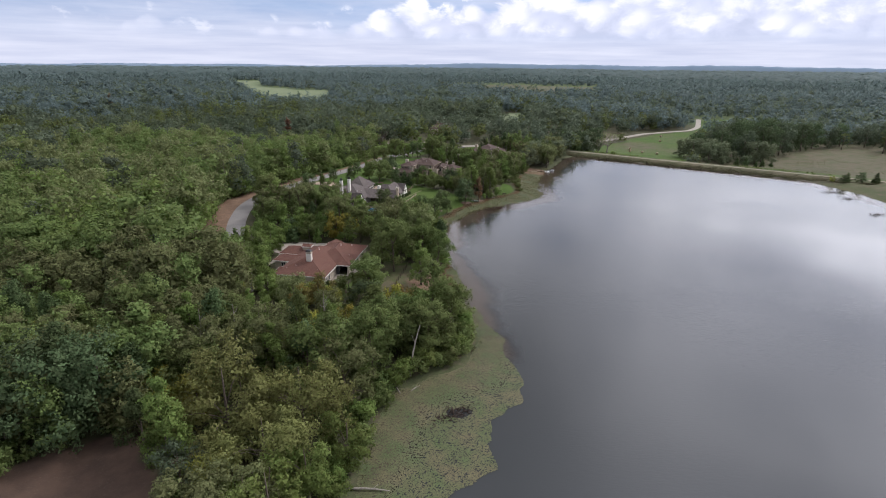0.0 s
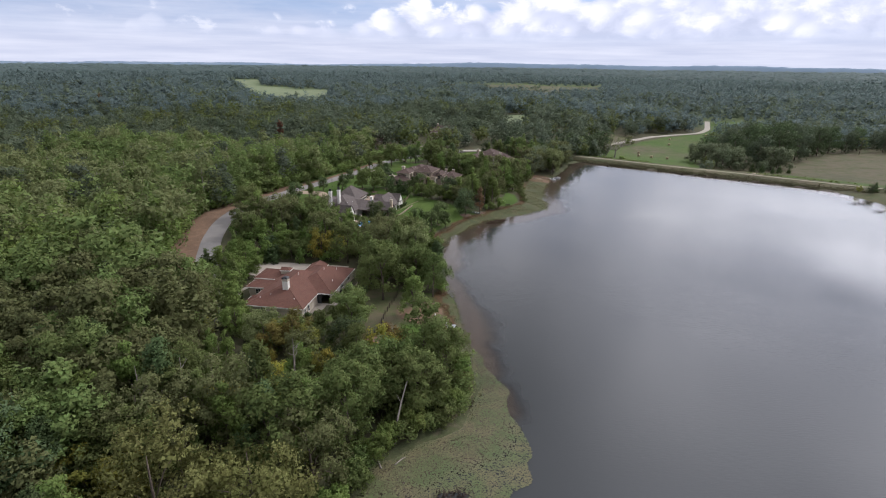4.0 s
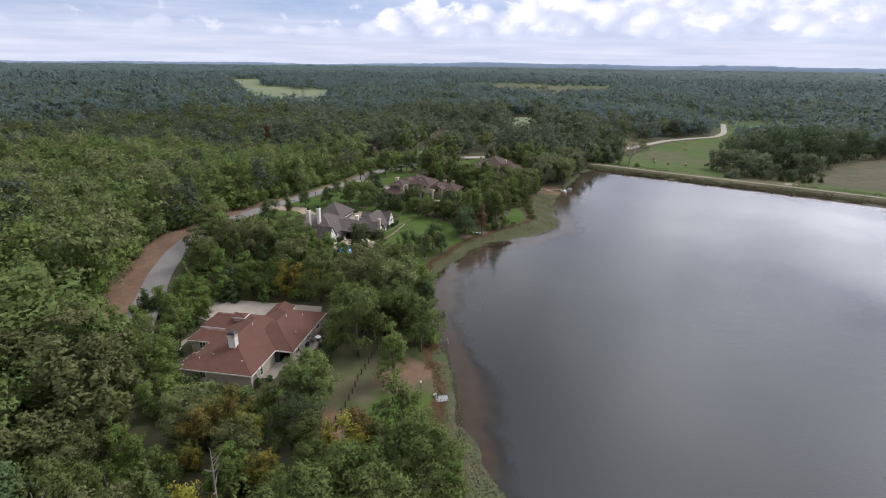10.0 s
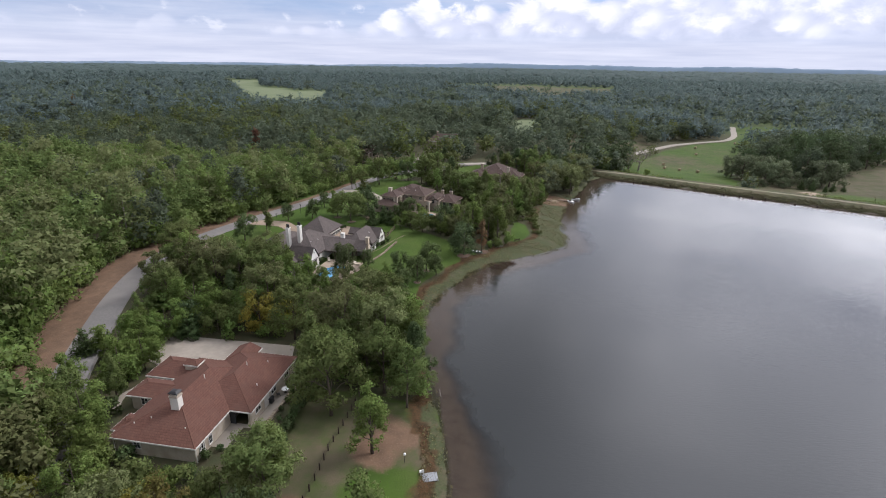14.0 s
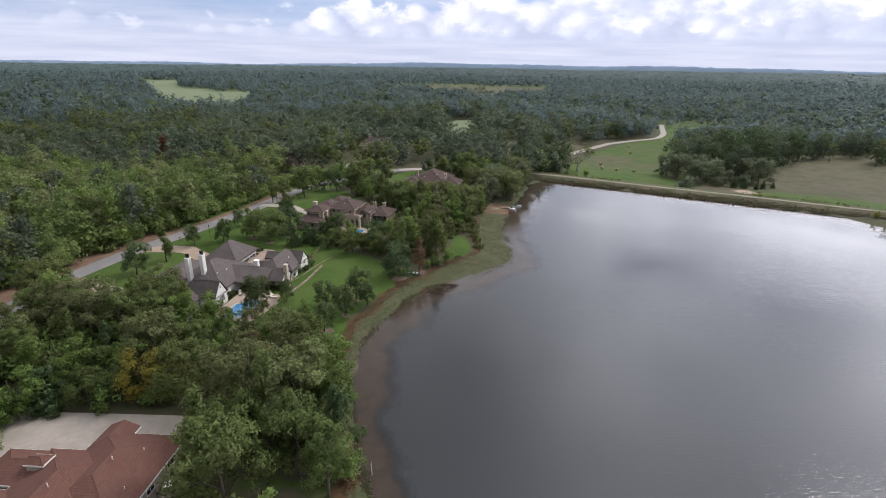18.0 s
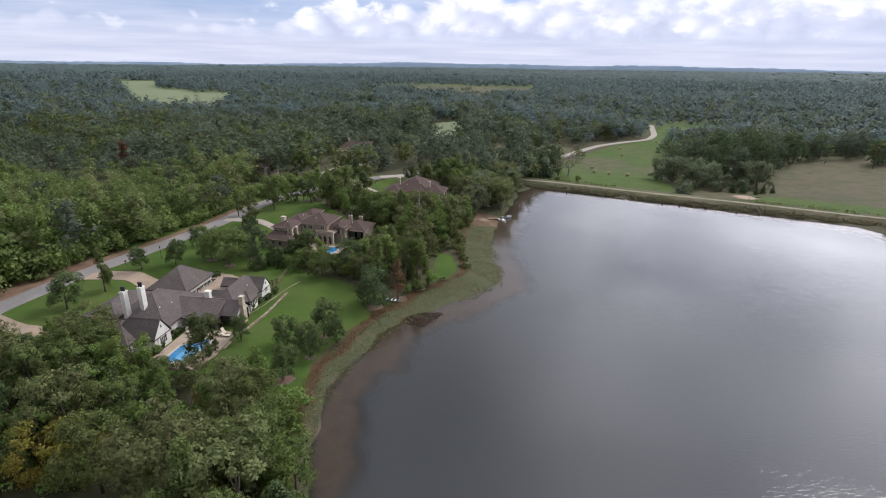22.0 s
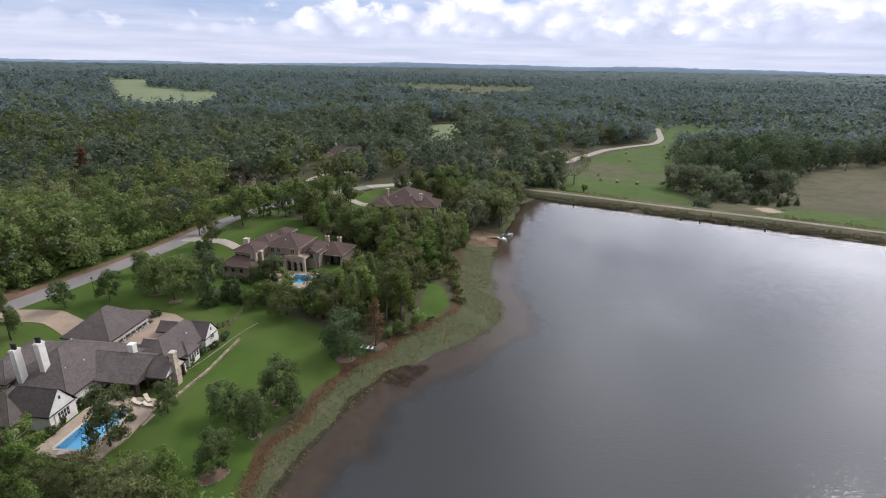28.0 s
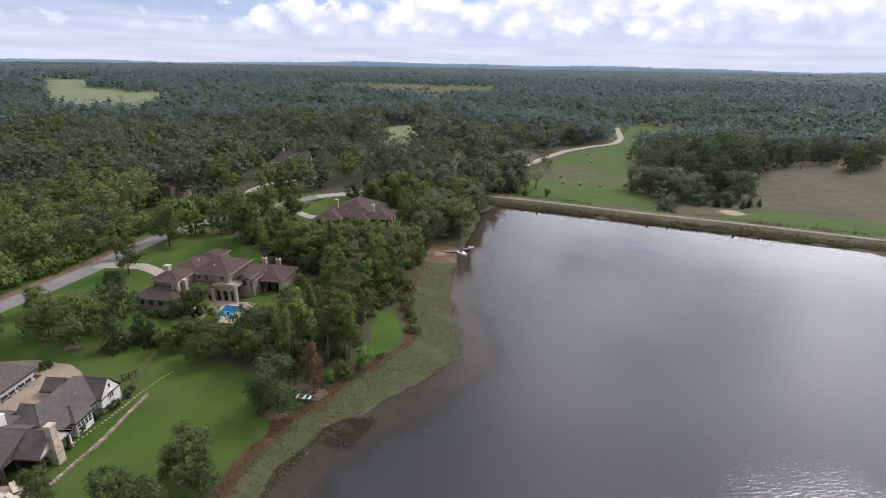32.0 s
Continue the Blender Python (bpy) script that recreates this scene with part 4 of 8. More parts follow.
def add_inner(rng, v, f, nr, lc, lr, level, mid, keep=0.84, up=0.85):
    """Dense inner foliage of each lobe, under the sprays: rounded for far crowns (level 1), ragged large sprays for near ones (level 0)."""
    if level:
        rv, rf = ROUND[level]
        k, m = len(lc), len(rv)
        rad = lr[:, None] * keep * rng.uniform(0.82, 1.12, (k, m))
        cv = lc[:, None] + rv[None] * rad[..., None] * np.array([1, 1, up])
        cn = np.broadcast_to(rv[None], cv.shape) * 0.45 + outward(cv.reshape(-1, 3), mid).reshape(cv.shape) * 0.55
        cf = rf[None] + (np.arange(k) * m)[:, None, None] + len(v)
        return np.concatenate([v, cv.reshape(-1, 3)]), np.concatenate([f, cf.reshape(-1, 3)]), np.concatenate([nr, cn.reshape(-1, 3)])
    m = 34 if len(v) > 2400 else 20 if len(v) > 300 else 12
    big = np.repeat(lr, m)
    d = rng.normal(size=(len(big), 3))
    d /= np.linalg.norm(d, axis=1)[:, None]
    c = np.repeat(lc, m, 0) + d * (big * keep * rng.uniform(0.3, 1.0, len(big)))[:, None] * np.array([1, 1, up])
    face = d * 0.7 + rng.normal(size=d.shape) * 0.45
    face /= np.linalg.norm(face, axis=1)[:, None]
    a = np.cross(face, rng.normal(size=d.shape))
    a /= np.linalg.norm(a, axis=1)[:, None]
    b = np.cross(face, a)
    sz = (big * (rng.uniform(0.16, 0.32, len(big)) if m > 12 else rng.uniform(0.3, 0.5, len(big))))
    sz = np.minimum(sz, 0.38)[:, None]
    tri = np.stack([c - a * sz - b * sz * 0.4, c + a * sz - b * sz * 0.5, c + b * sz * 0.9 + a * sz * 0.1], 1).reshape(-1, 3)
    soft = d * 0.4 + outward(c, mid) * 0.3 + face * 0.4
    soft /= np.linalg.norm(soft, axis=1)[:, None]
    return np.concatenate([v, tri]), np.concatenate([f, np.arange(len(tri)).reshape(-1, 3) + len(v)]), np.concatenate([nr, np.repeat(soft, 3, 0)])


def outward(p, mid):
    d = p - np.array([0, 0, mid])
    return d / (np.linalg.norm(d, axis=1)[:, None] + 1e-9)


def leaf_mesh(name, v, f, nrm, mat):
    """Leaves that shade as the rounded clumps they belong to."""
    me = mesh_np(name, v, f, mat, True)
    me.normals_split_custom_set_from_vertices(nrm.astype(np.float32))
    return me


def crown_points(rng, kind, height, spread, count):
    """Points and outward normals over the lobes of a crown, its foot at the origin."""
    if kind == "oak":
        lobes = rng.integers(22, 29)
        th = rng.uniform(0, 2 * np.pi, lobes)
        hh = np.sort(rng.uniform(0.22, 0.92, lobes))
        rad = spread * np.sqrt(np.clip(1 - ((hh - 0.52) / 0.5) ** 2, 0.05, 1)) * rng.uniform(0.3, 0.92, lobes)
        lc = np.column_stack([np.cos(th) * rad, np.sin(th) * rad, hh * height])
        lr = spread * rng.uniform(0.22, 0.44, lobes)
    elif kind == "round":
        lobes = rng.integers(24, 30)
        th = rng.uniform(0, 2 * np.pi, lobes)
        hh = np.sort(rng.uniform(0.12, 0.88, lobes))
        rad = spread * np.sqrt(np.clip(1 - ((hh - 0.42) / 0.58) ** 2, 0.05, 1)) * rng.uniform(0.35, 0.9, lobes)
        lc = np.column_stack([np.cos(th) * rad, np.sin(th) * rad, hh * height])
        lr = spread * rng.uniform(0.24, 0.42, lobes)
    elif kind == "tall":
        lobes = rng.integers(19, 26)
        th = rng.uniform(0, 2 * np.pi, lobes)
        hh = np.sort(rng.uniform(0.26, 0.96, lobes))
        rad = spread * (1.12 - hh) * rng.uniform(0.3, 1.0, lobes)
        lc = np.column_stack([np.cos(th) * rad, np.sin(th) * rad, hh * height])
        lr = spread * rng.uniform(0.26, 0.46, lobes) * (1.15 - 0.5 * hh)
    elif kind == "pine":
        lobes = rng.integers(14, 19)
        th = rng.uniform(0, 2 * np.pi, lobes)
        hh = np.sort(rng.uniform(0.42, 0.97, lobes))
        rad = spread * rng.uniform(0.25, 1.0, lobes) * np.where(hh > 0.85, 0.45, 1.0)
        lc = np.column_stack([np.cos(th) * rad, np.sin(th) * rad, hh * height])
        lr = spread * rng.uniform(0.26, 0.40, lobes)
    elif kind == "cone":
        lobes = 16
        th = np.arange(lobes) * 2.4
        hh = np.linspace(0.10, 0.93, lobes)
        rad = spread * (1.0 - hh) * 0.55
        lc = np.column_stack([np.cos(th) * rad, np.sin(th) * rad, hh * height])
        lr = spread * (0.62 - 0.5 * hh)
    else:
        lobes = rng.integers(7, 12)
        th = rng.uniform(0, 2 * np.pi, lobes)
        hh = rng.uniform(0.2, 0.78, lobes)
        rad = spread * rng.uniform(0.1, 0.66, lobes)
        lc = np.column_stack([np.cos(th) * rad, np.sin(th) * rad, hh * height])
        lr = spread * rng.uniform(0.34, 0.52, lobes)
    # each lobe carries smaller tufts on its outer side
    tall = UPRIGHT.get(kind, 0.85)
    k = 8
    td = rng.normal(size=(lobes * k, 3)) * 0.75 + np.repeat(outward(lc, height * 0.45), k, 0) * 0.5 + np.array([0, 0, 0.25])
    td /= np.linalg.norm(td, axis=1)[:, None]
    tr = np.repeat(lr, k) * rng.uniform(0.26, 0.5, lobes * k)
    tc = np.repeat(lc, k, 0) + td * (np.repeat(lr, k) * rng.uniform(0.62, 0.95, lobes * k))[:, None] * np.array([1, 1, tall])
    w = tr ** 2
    pick = rng.choice(lobes * k, count, p=w / w.sum())
    d = rng.normal(size=(count, 3)) + td[pick] * 0.6
    d[:, 2] += 0.3
    d /= np.linalg.norm(d, axis=1)[:, None]
    pts = tc[pick] + d * (tr[pick] * rng.uniform(0.5, 1.12, count))[:, None] * np.array([1, 1, tall])
    pts[:, 2] = np.maximum(pts[:, 2], 0.02 * height)
    d = d * 0.42 + td[pick] * 0.32 + outward(pts, height * 0.5) * 0.26
    return pts, d / np.linalg.norm(d, axis=1)[:, None], lc, lr


UPRIGHT = {"tall": 1.35, "oak": 0.9, "round": 0.9, "pine": 0.62, "cone": 1.1}


def trunk_mesh(name, rng, height, lobes, radius, mat, limbs=7, lean=0.03):
    bm = bm_new()
    top = height * 0.8
    bend = rng.normal(size=2) * lean * height
    axis_pts = [Vector((bend[0] * t * t, bend[1] * t * t, top * t)) for t in np.linspace(0, 1, 6)]
    axis_pts[0].z = -0.4
    tube(bm, axis_pts, [radius * f for f in (1.35, 0.95, 0.8, 0.62, 0.42, 0.16)], 7)
    order = rng.permutation(len(lobes))[:limbs]
    for i in order:
        end = Vector(lobes[i])
        t = min(max(end.z / top * 0.62, 0.25), 0.85)
        start = Vector((bend[0] * t * t, bend[1] * t * t, top * t))
        midp = start.lerp(end, 0.5) + Vector((0, 0, 0.06 * height))
        tube(bm, [start, midp, end], [radius * 0.4, radius * 0.25, radius * 0.07], 5)
    bmesh.ops.recalc_face_normals(bm, faces=bm.faces)
    me = bpy.data.meshes.new(name)
    bm.to_mesh(me)
    bm.free()
    me.shade_smooth()
    me.materials.append(mat)
    return me


def tree_kind(name, seed, kind, height, spread, count, size, mat, label, category="tree", group="trees by the lake", flat=0.55):
    """A tree to copy: trunk with limbs, and a crown of leaf sprays."""
    rng = np.random.default_rng(seed)
    pts, d, lc, lr = crown_points(rng, kind, height, spread, count)
    v, f, nr = leaf_cloud(rng, pts, d, size, flat)
    if height > 2:
        v, f, nr = add_inner(rng, v, f, nr, lc, lr * (0.8 if name == "lawn_tree" else 1), 0, height * 0.5, 0.66, UPRIGHT.get(kind, 0.85))
    root = thing(name, pose(0, -400, 0), label, category, group)
    low = kind in ("shrub", "cone")
    t = new("trunk", trunk_mesh("trunk", rng, height * (0.7 if low else 1), lc, 0.05 + 0.013 * height, BARK, 5 if low else 8))
    t.parent = root
    c = new("crown", leaf_mesh("crown", v, f, nr, mat))
    c.parent = root
    return root


PROTO = {}


def protos():
    K = 2700
    rows = [
        ("oak_e", "oak", 15, 8.2, 3600, 0.23, LEAF_OAK, "very broad old oak with a billowing olive-green crown", "oak_tree"),
        ("oak_a", "oak", 15, 5.4, K, 0.231, LEAF_MID, "broad green oak with a rounded crown", "oak_tree"),
        ("oak_b", "oak", 14, 5.8, K, 0.217, LEAF_OLIVE, "broad olive-green oak with a lumpy crown", "oak_tree"),
        ("oak_c", "oak", 13, 4.8, 2025, 0.217, LEAF_BRIGHT, "broad bright-green tree with a full crown", "broadleaf_tree"),
        ("oak_d", "oak", 16, 5.2, K, 0.217, LEAF_MID, "tall broad green oak over smaller trees", "oak_tree"),
        ("tall_a", "tall", 16, 4.0, 2025, 0.217, LEAF_MID, "tall slender green sweetgum tree", "sweetgum_tree"),
        ("tall_b", "tall", 15, 3.7, 1800, 0.21, LEAF_BRIGHT, "tall slender bright-green tree", "sweetgum_tree"),
        ("tall_c", "tall", 15, 4.2, 1875, 0.217, LEAF_DARK, "tall dark-green tree with dense foliage", "broadleaf_tree"),
        ("pine", "pine", 18, 3.8, 1650, 0.196, LEAF_OLIVE, "tall pine with tufted crown and bare trunk", "pine_tree"),
        ("shrub_a", "shrub", 4.5, 2.8, 780, 0.182, LEAF_BRIGHT, "bushy bright-green sapling under taller trees", "shrub"),
        ("shrub_b", "shrub", 4.0, 2.7, 780, 0.182, LEAF_MID, "dense green shrub at the wood edge", "shrub"),
        ("gold", "oak", 9, 3.8, 1275, 0.196, LEAF_GOLD, "small tree turning yellow", "broadleaf_tree"),
        ("ochre", "oak", 8, 3.2, 1300, 0.18, LEAF_OCHRE, "small oak turning ochre and brown", "oak_tree"),
        ("rust", "tall", 10, 2.4, 1050, 0.189, LEAF_RUST, "dying tree with rust-brown leaves", "broadleaf_tree"),
        ("cone", "cone", 6.5, 2.5, 1050, 0.189, LEAF_DARK, "dark evergreen with a conical crown", "evergreen_tree"),
        ("garden", "oak", 6.5, 2.6, 2300, 0.115, LEAF_LAWN, "young lawn tree with an airy crown", "lawn_tree"),
        ("round_a", "round", 9, 4.9, 3000, 0.175, LEAF_MID, "full round green tree with foliage to the grass", "broadleaf_tree"),
        ("round_c", "round", 13, 5.8, 2250, 0.217, LEAF_HAZE, "large old tree with a full green crown", "broadleaf_tree"),
        ("round_d", "round", 12, 5.6, 2200, 0.2, LEAF_WILLOW, "pale olive willow with a billowing crown", "willow_tree"),
        ("round_b", "round", 12, 5.6, 2250, 0.217, LEAF_PINE, "large dark-green tree with a full rounded crown", "broadleaf_tree"),
        ("hedge", "shrub", 1.5, 1.0, 230, 0.16, LEAF_DARK, "clipped dark-green garden shrub", "shrub"),
    ]
    for i, (key, kind, h, sp, cnt, size, mat, label, name) in enumerate(rows):
        cat = "shrub" if kind == "shrub" else "tree"
        PROTO[key] = (tree_kind(name, 40 + i, kind, h, sp, cnt, size, mat, label, cat, "garden shrubs" if key == "hedge" else "trees by the lake"), h)
        if cnt > 900:
            PROTO[key + "_far"] = (tree_kind(name, 40 + i, kind, h, sp, int(cnt * 0.42), size * 1.5, mat, label, cat), h)


protos()
PLACED = []


def plant(key, x, y, height=None, turn=None, wide=1.0, keep=2.2):
    root, h = PROTO[key + "_far" if y > 276 and key + "_far" in PROTO else key]
    k = (height or h) / h
    rnd = random.random
    turn = rnd() * 360 if turn is None else turn
    ob = copy_thing(root, pose(x, y, gz(x, y), 0, 0, turn))
    ob.scale = (k * wide, k * wide * (0.94 + 0.12 * rnd()), k)
    if keep:
        PLACED.append((x, y, keep))
    return ob


# trees that stand out, by their feet
def standing_trees():
    # old oaks on the near point, the groves keep clear of them
    for key, x, y, h, room in (("oak_e", -33.5, 76, 15, 6.5), ("oak_e", -23.5, 78.5, 14.5, 6), ("gold", -31.0, 64.5, 7.0, 3.0), ("round_c", -36.0, 66.5, 7.0, 3.2), ("oak_e", -26, 69.5, 12, 5.5), ("round_b", -57, 74, 14, 4.0), ("tall_c", -61.5, 71, 14, 4.0), ("round_b", -53.5, 79.5, 14.5, 4.0), ("tall_c", -58.5, 80, 15, 4.0), ("round_b", -65, 75.5, 14, 4.0), ("tall_c", -49.5, 81.5, 12, 3.5), ("shrub_b", -60.5, 67.5, 4.5, 2.0), ("shrub_a", -56.2, 74, 4.5, 2.0), ("oak_c", -15.5, 71.5, 9.5, 3.5), ("oak_c", -19.5, 66, 10, 3.5), ("gold", -37.0, 168.0, 8.5, 4.0), ("gold", -33.0, 170.0, 7.0, 3.6), ("round_a", -41.5, 168.5, 6.0, 3.2)):
        plant(key, x, y, h, keep=room)
    for key, x, y, h in (
        ("oak_a", -16.4, 142.3, 14.5), ("tall_a", -20.2, 147.5, 14),          # lawn by the fence
        ("oak_d", -5.5, 112, 14.5), ("oak_a", -1.5, 107, 12), ("tall_b", -19.5, 126.5, 9.5), ("oak_c", -22.5, 129.5, 7.5),
        ("gold", -12.5, 113, 8), ("ochre", -11.5, 117.2, 6.5), ("ochre", -9.5, 115, 7), ("ochre", -30.5, 118.5, 8), ("ochre", -33.5, 116, 7), ("gold", -27.5, 116.5, 6.5), ("round_a", -24.5, 122, 7), ("oak_c", -29, 120, 6), ("shrub_a", -33, 124.5, 4), ("shrub_b", -37, 125, 4.5), ("gold", -34, 120.5, 5.5), ("oak_c", -40, 122, 6), ("shrub_a", -43.5, 127, 4.5), ("shrub_b", -29, 125, 3), ("round_b", -20.5, 119, 7), ("shrub_a", -46, 131, 5), ("oak_c", -49, 133.5, 7), ("tall_c", -4, 152, 12), ("tall_b", -5, 158, 13), ("oak_b", -10, 157, 15), ("tall_a", -14, 155, 15), ("oak_b", -18, 160, 15.5),
        ("oak_b", -17.0, 182.0, 8.0), ("oak_b", -15.8, 177, 11), ("garden", -25.2, 193.4, 8.8), ("oak_c", -34.7, 189.0, 9.5), ("tall_b", -32.0, 187.0, 8.0), ("oak_c", -38.5, 184.5, 8.5), ("oak_a", -28.2, 184.0, 6.3), ("oak_b", -23.5, 184.6, 6.6), ("oak_c", -19.4, 186.4, 6.2), ("tall_b", -26, 179, 8.0), ("oak_a", -44, 188, 10),
         ("round_b", -51.5, 167.5, 6.5), ("round_a", -45.3, 167.2, 6.0), ("oak_c", -56, 160, 9.5), ("oak_c", -57, 154, 9.5), ("oak_c", -53.6, 148.6, 9.0), ("oak_c", -52.2, 153.0, 9.0), ("tall_b", -54.8, 157.0, 9.5), ("oak_c", -53.6, 163.4, 9.0), ("cone", -62, 152.5, 6),
        ("oak_c", -51, 136, 9.5), ("oak_c", -55, 131, 10.5), ("tall_b", -50, 127, 9), ("oak_c", -57, 141.5, 8.5), ("oak_a", -54.5, 138, 9), ("oak_a", -52.5, 132, 9), ("oak_c", -59.5, 136.5, 9),
        ("garden", -10.7, 188.8, 6.5), ("garden", -7.1, 196.2, 7), ("garden", -5.2, 203.5, 8), ("garden", -11.5, 199, 6.5), ("garden", -20.4, 200.4, 5), ("garden", -2.5, 201.5, 6),
        ("round_b", 4.9, 217.0, 9.5), ("rust", 10.2, 220.6, 9.5), ("round_a", -8.1, 231, 6.5), ("round_b", -1, 233, 8.5),
        ("cone", -24.7, 235.7, 6.5), ("cone", -21.5, 238.5, 6.0), ("cone", -19.1, 237.0, 5.5), ("oak_c", -15.6, 234.5, 6.0),
        ("round_a", -32.2, 237.3, 10.5), ("oak_c", -37.1, 240.1, 9.5), ("round_b", -27.5, 243.5, 8.5), ("tall_c", -28.0, 249, 10.5), ("tall_c", -31, 253, 9),
        ("oak_a", -33.9, 269.3, 9), ("garden", -19, 297, 8), ("oak_a", -50, 331.5, 8), ("tall_a", -55.5, 331, 9), ("oak_b", -46.5, 335.5, 8), ("oak_c", -59, 336, 9), ("oak_a", -53, 336, 6.5), ("oak_b", -2.5, 371, 9.5), ("tall_a", 1.5, 375, 9), ("round_b", -8.5, 352, 6), ("oak_a", -31.6, 292.5, 8.5), ("tall_a", -8, 318, 8.5), ("oak_c", -17, 322.5, 8.5), ("tall_a", -40, 279, 9), ("shrub_b", 15, 225, 3), ("shrub_a", 18, 227.4, 3.6), ("shrub_a", 13, 223.4, 2.2), ("garden", -57.3, 212.4, 8), ("tall_a", -54, 220.9, 9.5), ("garden", -51.4, 233.2, 6), ("garden", -44.6, 236.4, 6.5), ("garden", -44, 250, 5.5), ("oak_a", -69, 203, 9),
        ("garden", -14.6, 249.6, 6.5), ("oak_c", -9.5, 238.5, 7.5), ("round_a", -12.5, 236.5, 5.5), ("garden", -16.6, 251.2, 5.0), ("garden", -15.6, 247.3, 4.5), ("garden", -18.4, 248.6, 4.0), ("oak_a", -30.3, 288, 11), ("oak_c", -26.2, 298, 8.5), ("tall_c", -22, 300, 8),
        ("round_b", 186, 260, 4), ("cone", 190, 263, 5), ("round_b", 195, 261, 5), ("cone", 200, 258, 5.5), ("gold", 183.5, 264, 3), ("rust", -318, 512, 17), ("rust", -104, 348, 15), ("cone", 67, 350, 11), ("cone", 71, 354, 12), ("round_b", 77, 358, 11), ("cone", 82, 361, 12), ("round_b", 90, 365, 9), ("tall_a", 62, 346, 11), ("shrub_b", 98, 367, 4), ("shrub_a", 110, 371, 3.5),
    ):
        plant(key, x, y, h, keep=2.6)
    for key, x, y, h, wide in (("tall_b", -8.7, 134.6, 11.5, 1.2), ("oak_a", -20.4, 124.6, 10.5, 1.15), ("oak_d", -4.8, 145.5, 11.0, 1.0), ("cone", -50.6, 165.2, 5.5, 1.5)):
        plant(key, x, y, h, None, wide, 3.0)


standing_trees()


def shore_bushes():
    """Bushes that lean over the lily pads."""
    rng = np.random.default_rng(17)
    line = [(-15.4, 62), (-14.6, 67), (-13.8, 75), (-13, 81), (-11.2, 89.5), (-6.5, 94), (0.8, 99.6), (3.6, 107), (2.2, 116)]
    for (x0, y0), (x1, y1) in zip(line[:-1], line[1:]):
        k = max(1, int(math.hypot(x1 - x0, y1 - y0) / 2.6))
        for i in range(k):
            t = (i + rng.uniform(0.2, 0.8)) / k
            plant(("shrub_a", "shrub_b", "shrub_b")[rng.integers(3)], x0 + (x1 - x0) * t - rng.uniform(0.8, 2.2), y0 + (y1 - y0) * t + 0.6, rng.uniform(2.6, 4.4), rng.uniform(0, 360), 1.1, 1.2)


shore_bushes()


def low_top(x, y):
    """Young growth in front of the pools and the far house stays low."""
    if 174 < y < 190 and x > -12.5:
        return -1
    if 165 < y < 195 and abs(x + 29 - (196 - y) * 0.34) < 7:
        return 0.56 * (196 - y) - 1.5
    if 225 < y < 252 and -5 < x + 10 - (251 - y) * 0.16 < 10:
        return 0.40 * (251 - y) - 1.5
    if 238 < y < 264 and -2 < x < 13:
        return 0.4 * (268 - y) - 2.5
    if 262 < y < 309 and 0 < x < 36:
        return 3.0 + 0.24 * (309 - y)
    return 99


def grove(poly, spacing, keys, lo, hi, seed, margin=0.6, limit=200):
    """Fills a stretch of wood with single trees."""
    rng = np.random.default_rng(seed)
    poly = np.array(poly, float)
    (x0, y0), (x1, y1) = poly.min(0), poly.max(0)
    gx, gy = np.meshgrid(np.arange(x0, x1, spacing), np.arange(y0, y1, spacing * 0.9))
    p = np.column_stack([gx.ravel(), gy.ravel()]) + rng.uniform(-0.42, 0.42, (gx.size, 2)) * spacing
    s = shore(p)
    p = p[inside(p, poly) & ~open_ground(p, s)]
    got, room = np.array([(a, b) for a, b, _ in PLACED]), np.array([c for _, _, c in PLACED])
    made = 0
    for q in p:
        if made >= limit or (np.hypot(*(got - q).T) < np.maximum(spacing * 0.62, room)).any():
            continue
        key = keys[rng.integers(len(keys))]
        top = min(hi, low_top(*q))
        bare = top < 0
        if top < 3.2:
            key, top = "shrub_b", 6
        tall, turn, wide = rng.uniform(min(lo, top * 0.85), top) * (0.42 if key.startswith("shrub") else 0.62 if key == "gold" else 1.0), rng.uniform(0, 360), rng.uniform(0.95, 1.15)
        if not bare:
            plant(key, q[0], q[1], tall, turn, wide)
        made += 1
    return made


MIXED = ["oak_a", "oak_b", "oak_d", "tall_a", "tall_b", "oak_c", "oak_a", "tall_c", "pine"]
grove([(-40, 52), (-13, 52), (-10, 92), (3, 100), (2, 106), (-16, 103), (-40, 100), (-70, 106), (-80, 90), (-66, 74), (-45, 76)], 6.0, MIXED + ["gold", "oak_b"], 10, 14.5, 1, limit=110)
grove([(-16, 116), (0, 116), (2, 106), (-16, 102), (-40, 99), (-70, 105), (-66, 128), (-56, 141), (-51, 128), (-30, 126)], 4.6, ["shrub_a", "gold", "tall_b", "oak_c", "oak_b", "oak_a", "oak_c"], 5.5, 9.0, 2, limit=110)
grove([(-60, 164), (-24, 164), (-22, 150), (-4, 148), (-5, 186), (-30, 189), (-40, 195), (-60, 199), (-70, 196), (-68, 176)], 4.7, MIXED + ["gold", "oak_b", "shrub_b", "shrub_a", "shrub_b"], 7, 12.5, 3, limit=105)
grove([(-15, 95), (2, 100.5), (3.5, 108), (1.5, 116), (-14, 115)], 4.0, ["round_a", "oak_c", "oak_a", "tall_c", "shrub_b"], 7.5, 11, 12, limit=26)
grove([(-57, 139), (-50, 130), (-51, 150), (-55, 166), (-66, 168), (-61, 152)], 4.2, ["oak_c", "tall_b", "shrub_a", "tall_a", "shrub_b"], 6, 9.5, 6, limit=26)
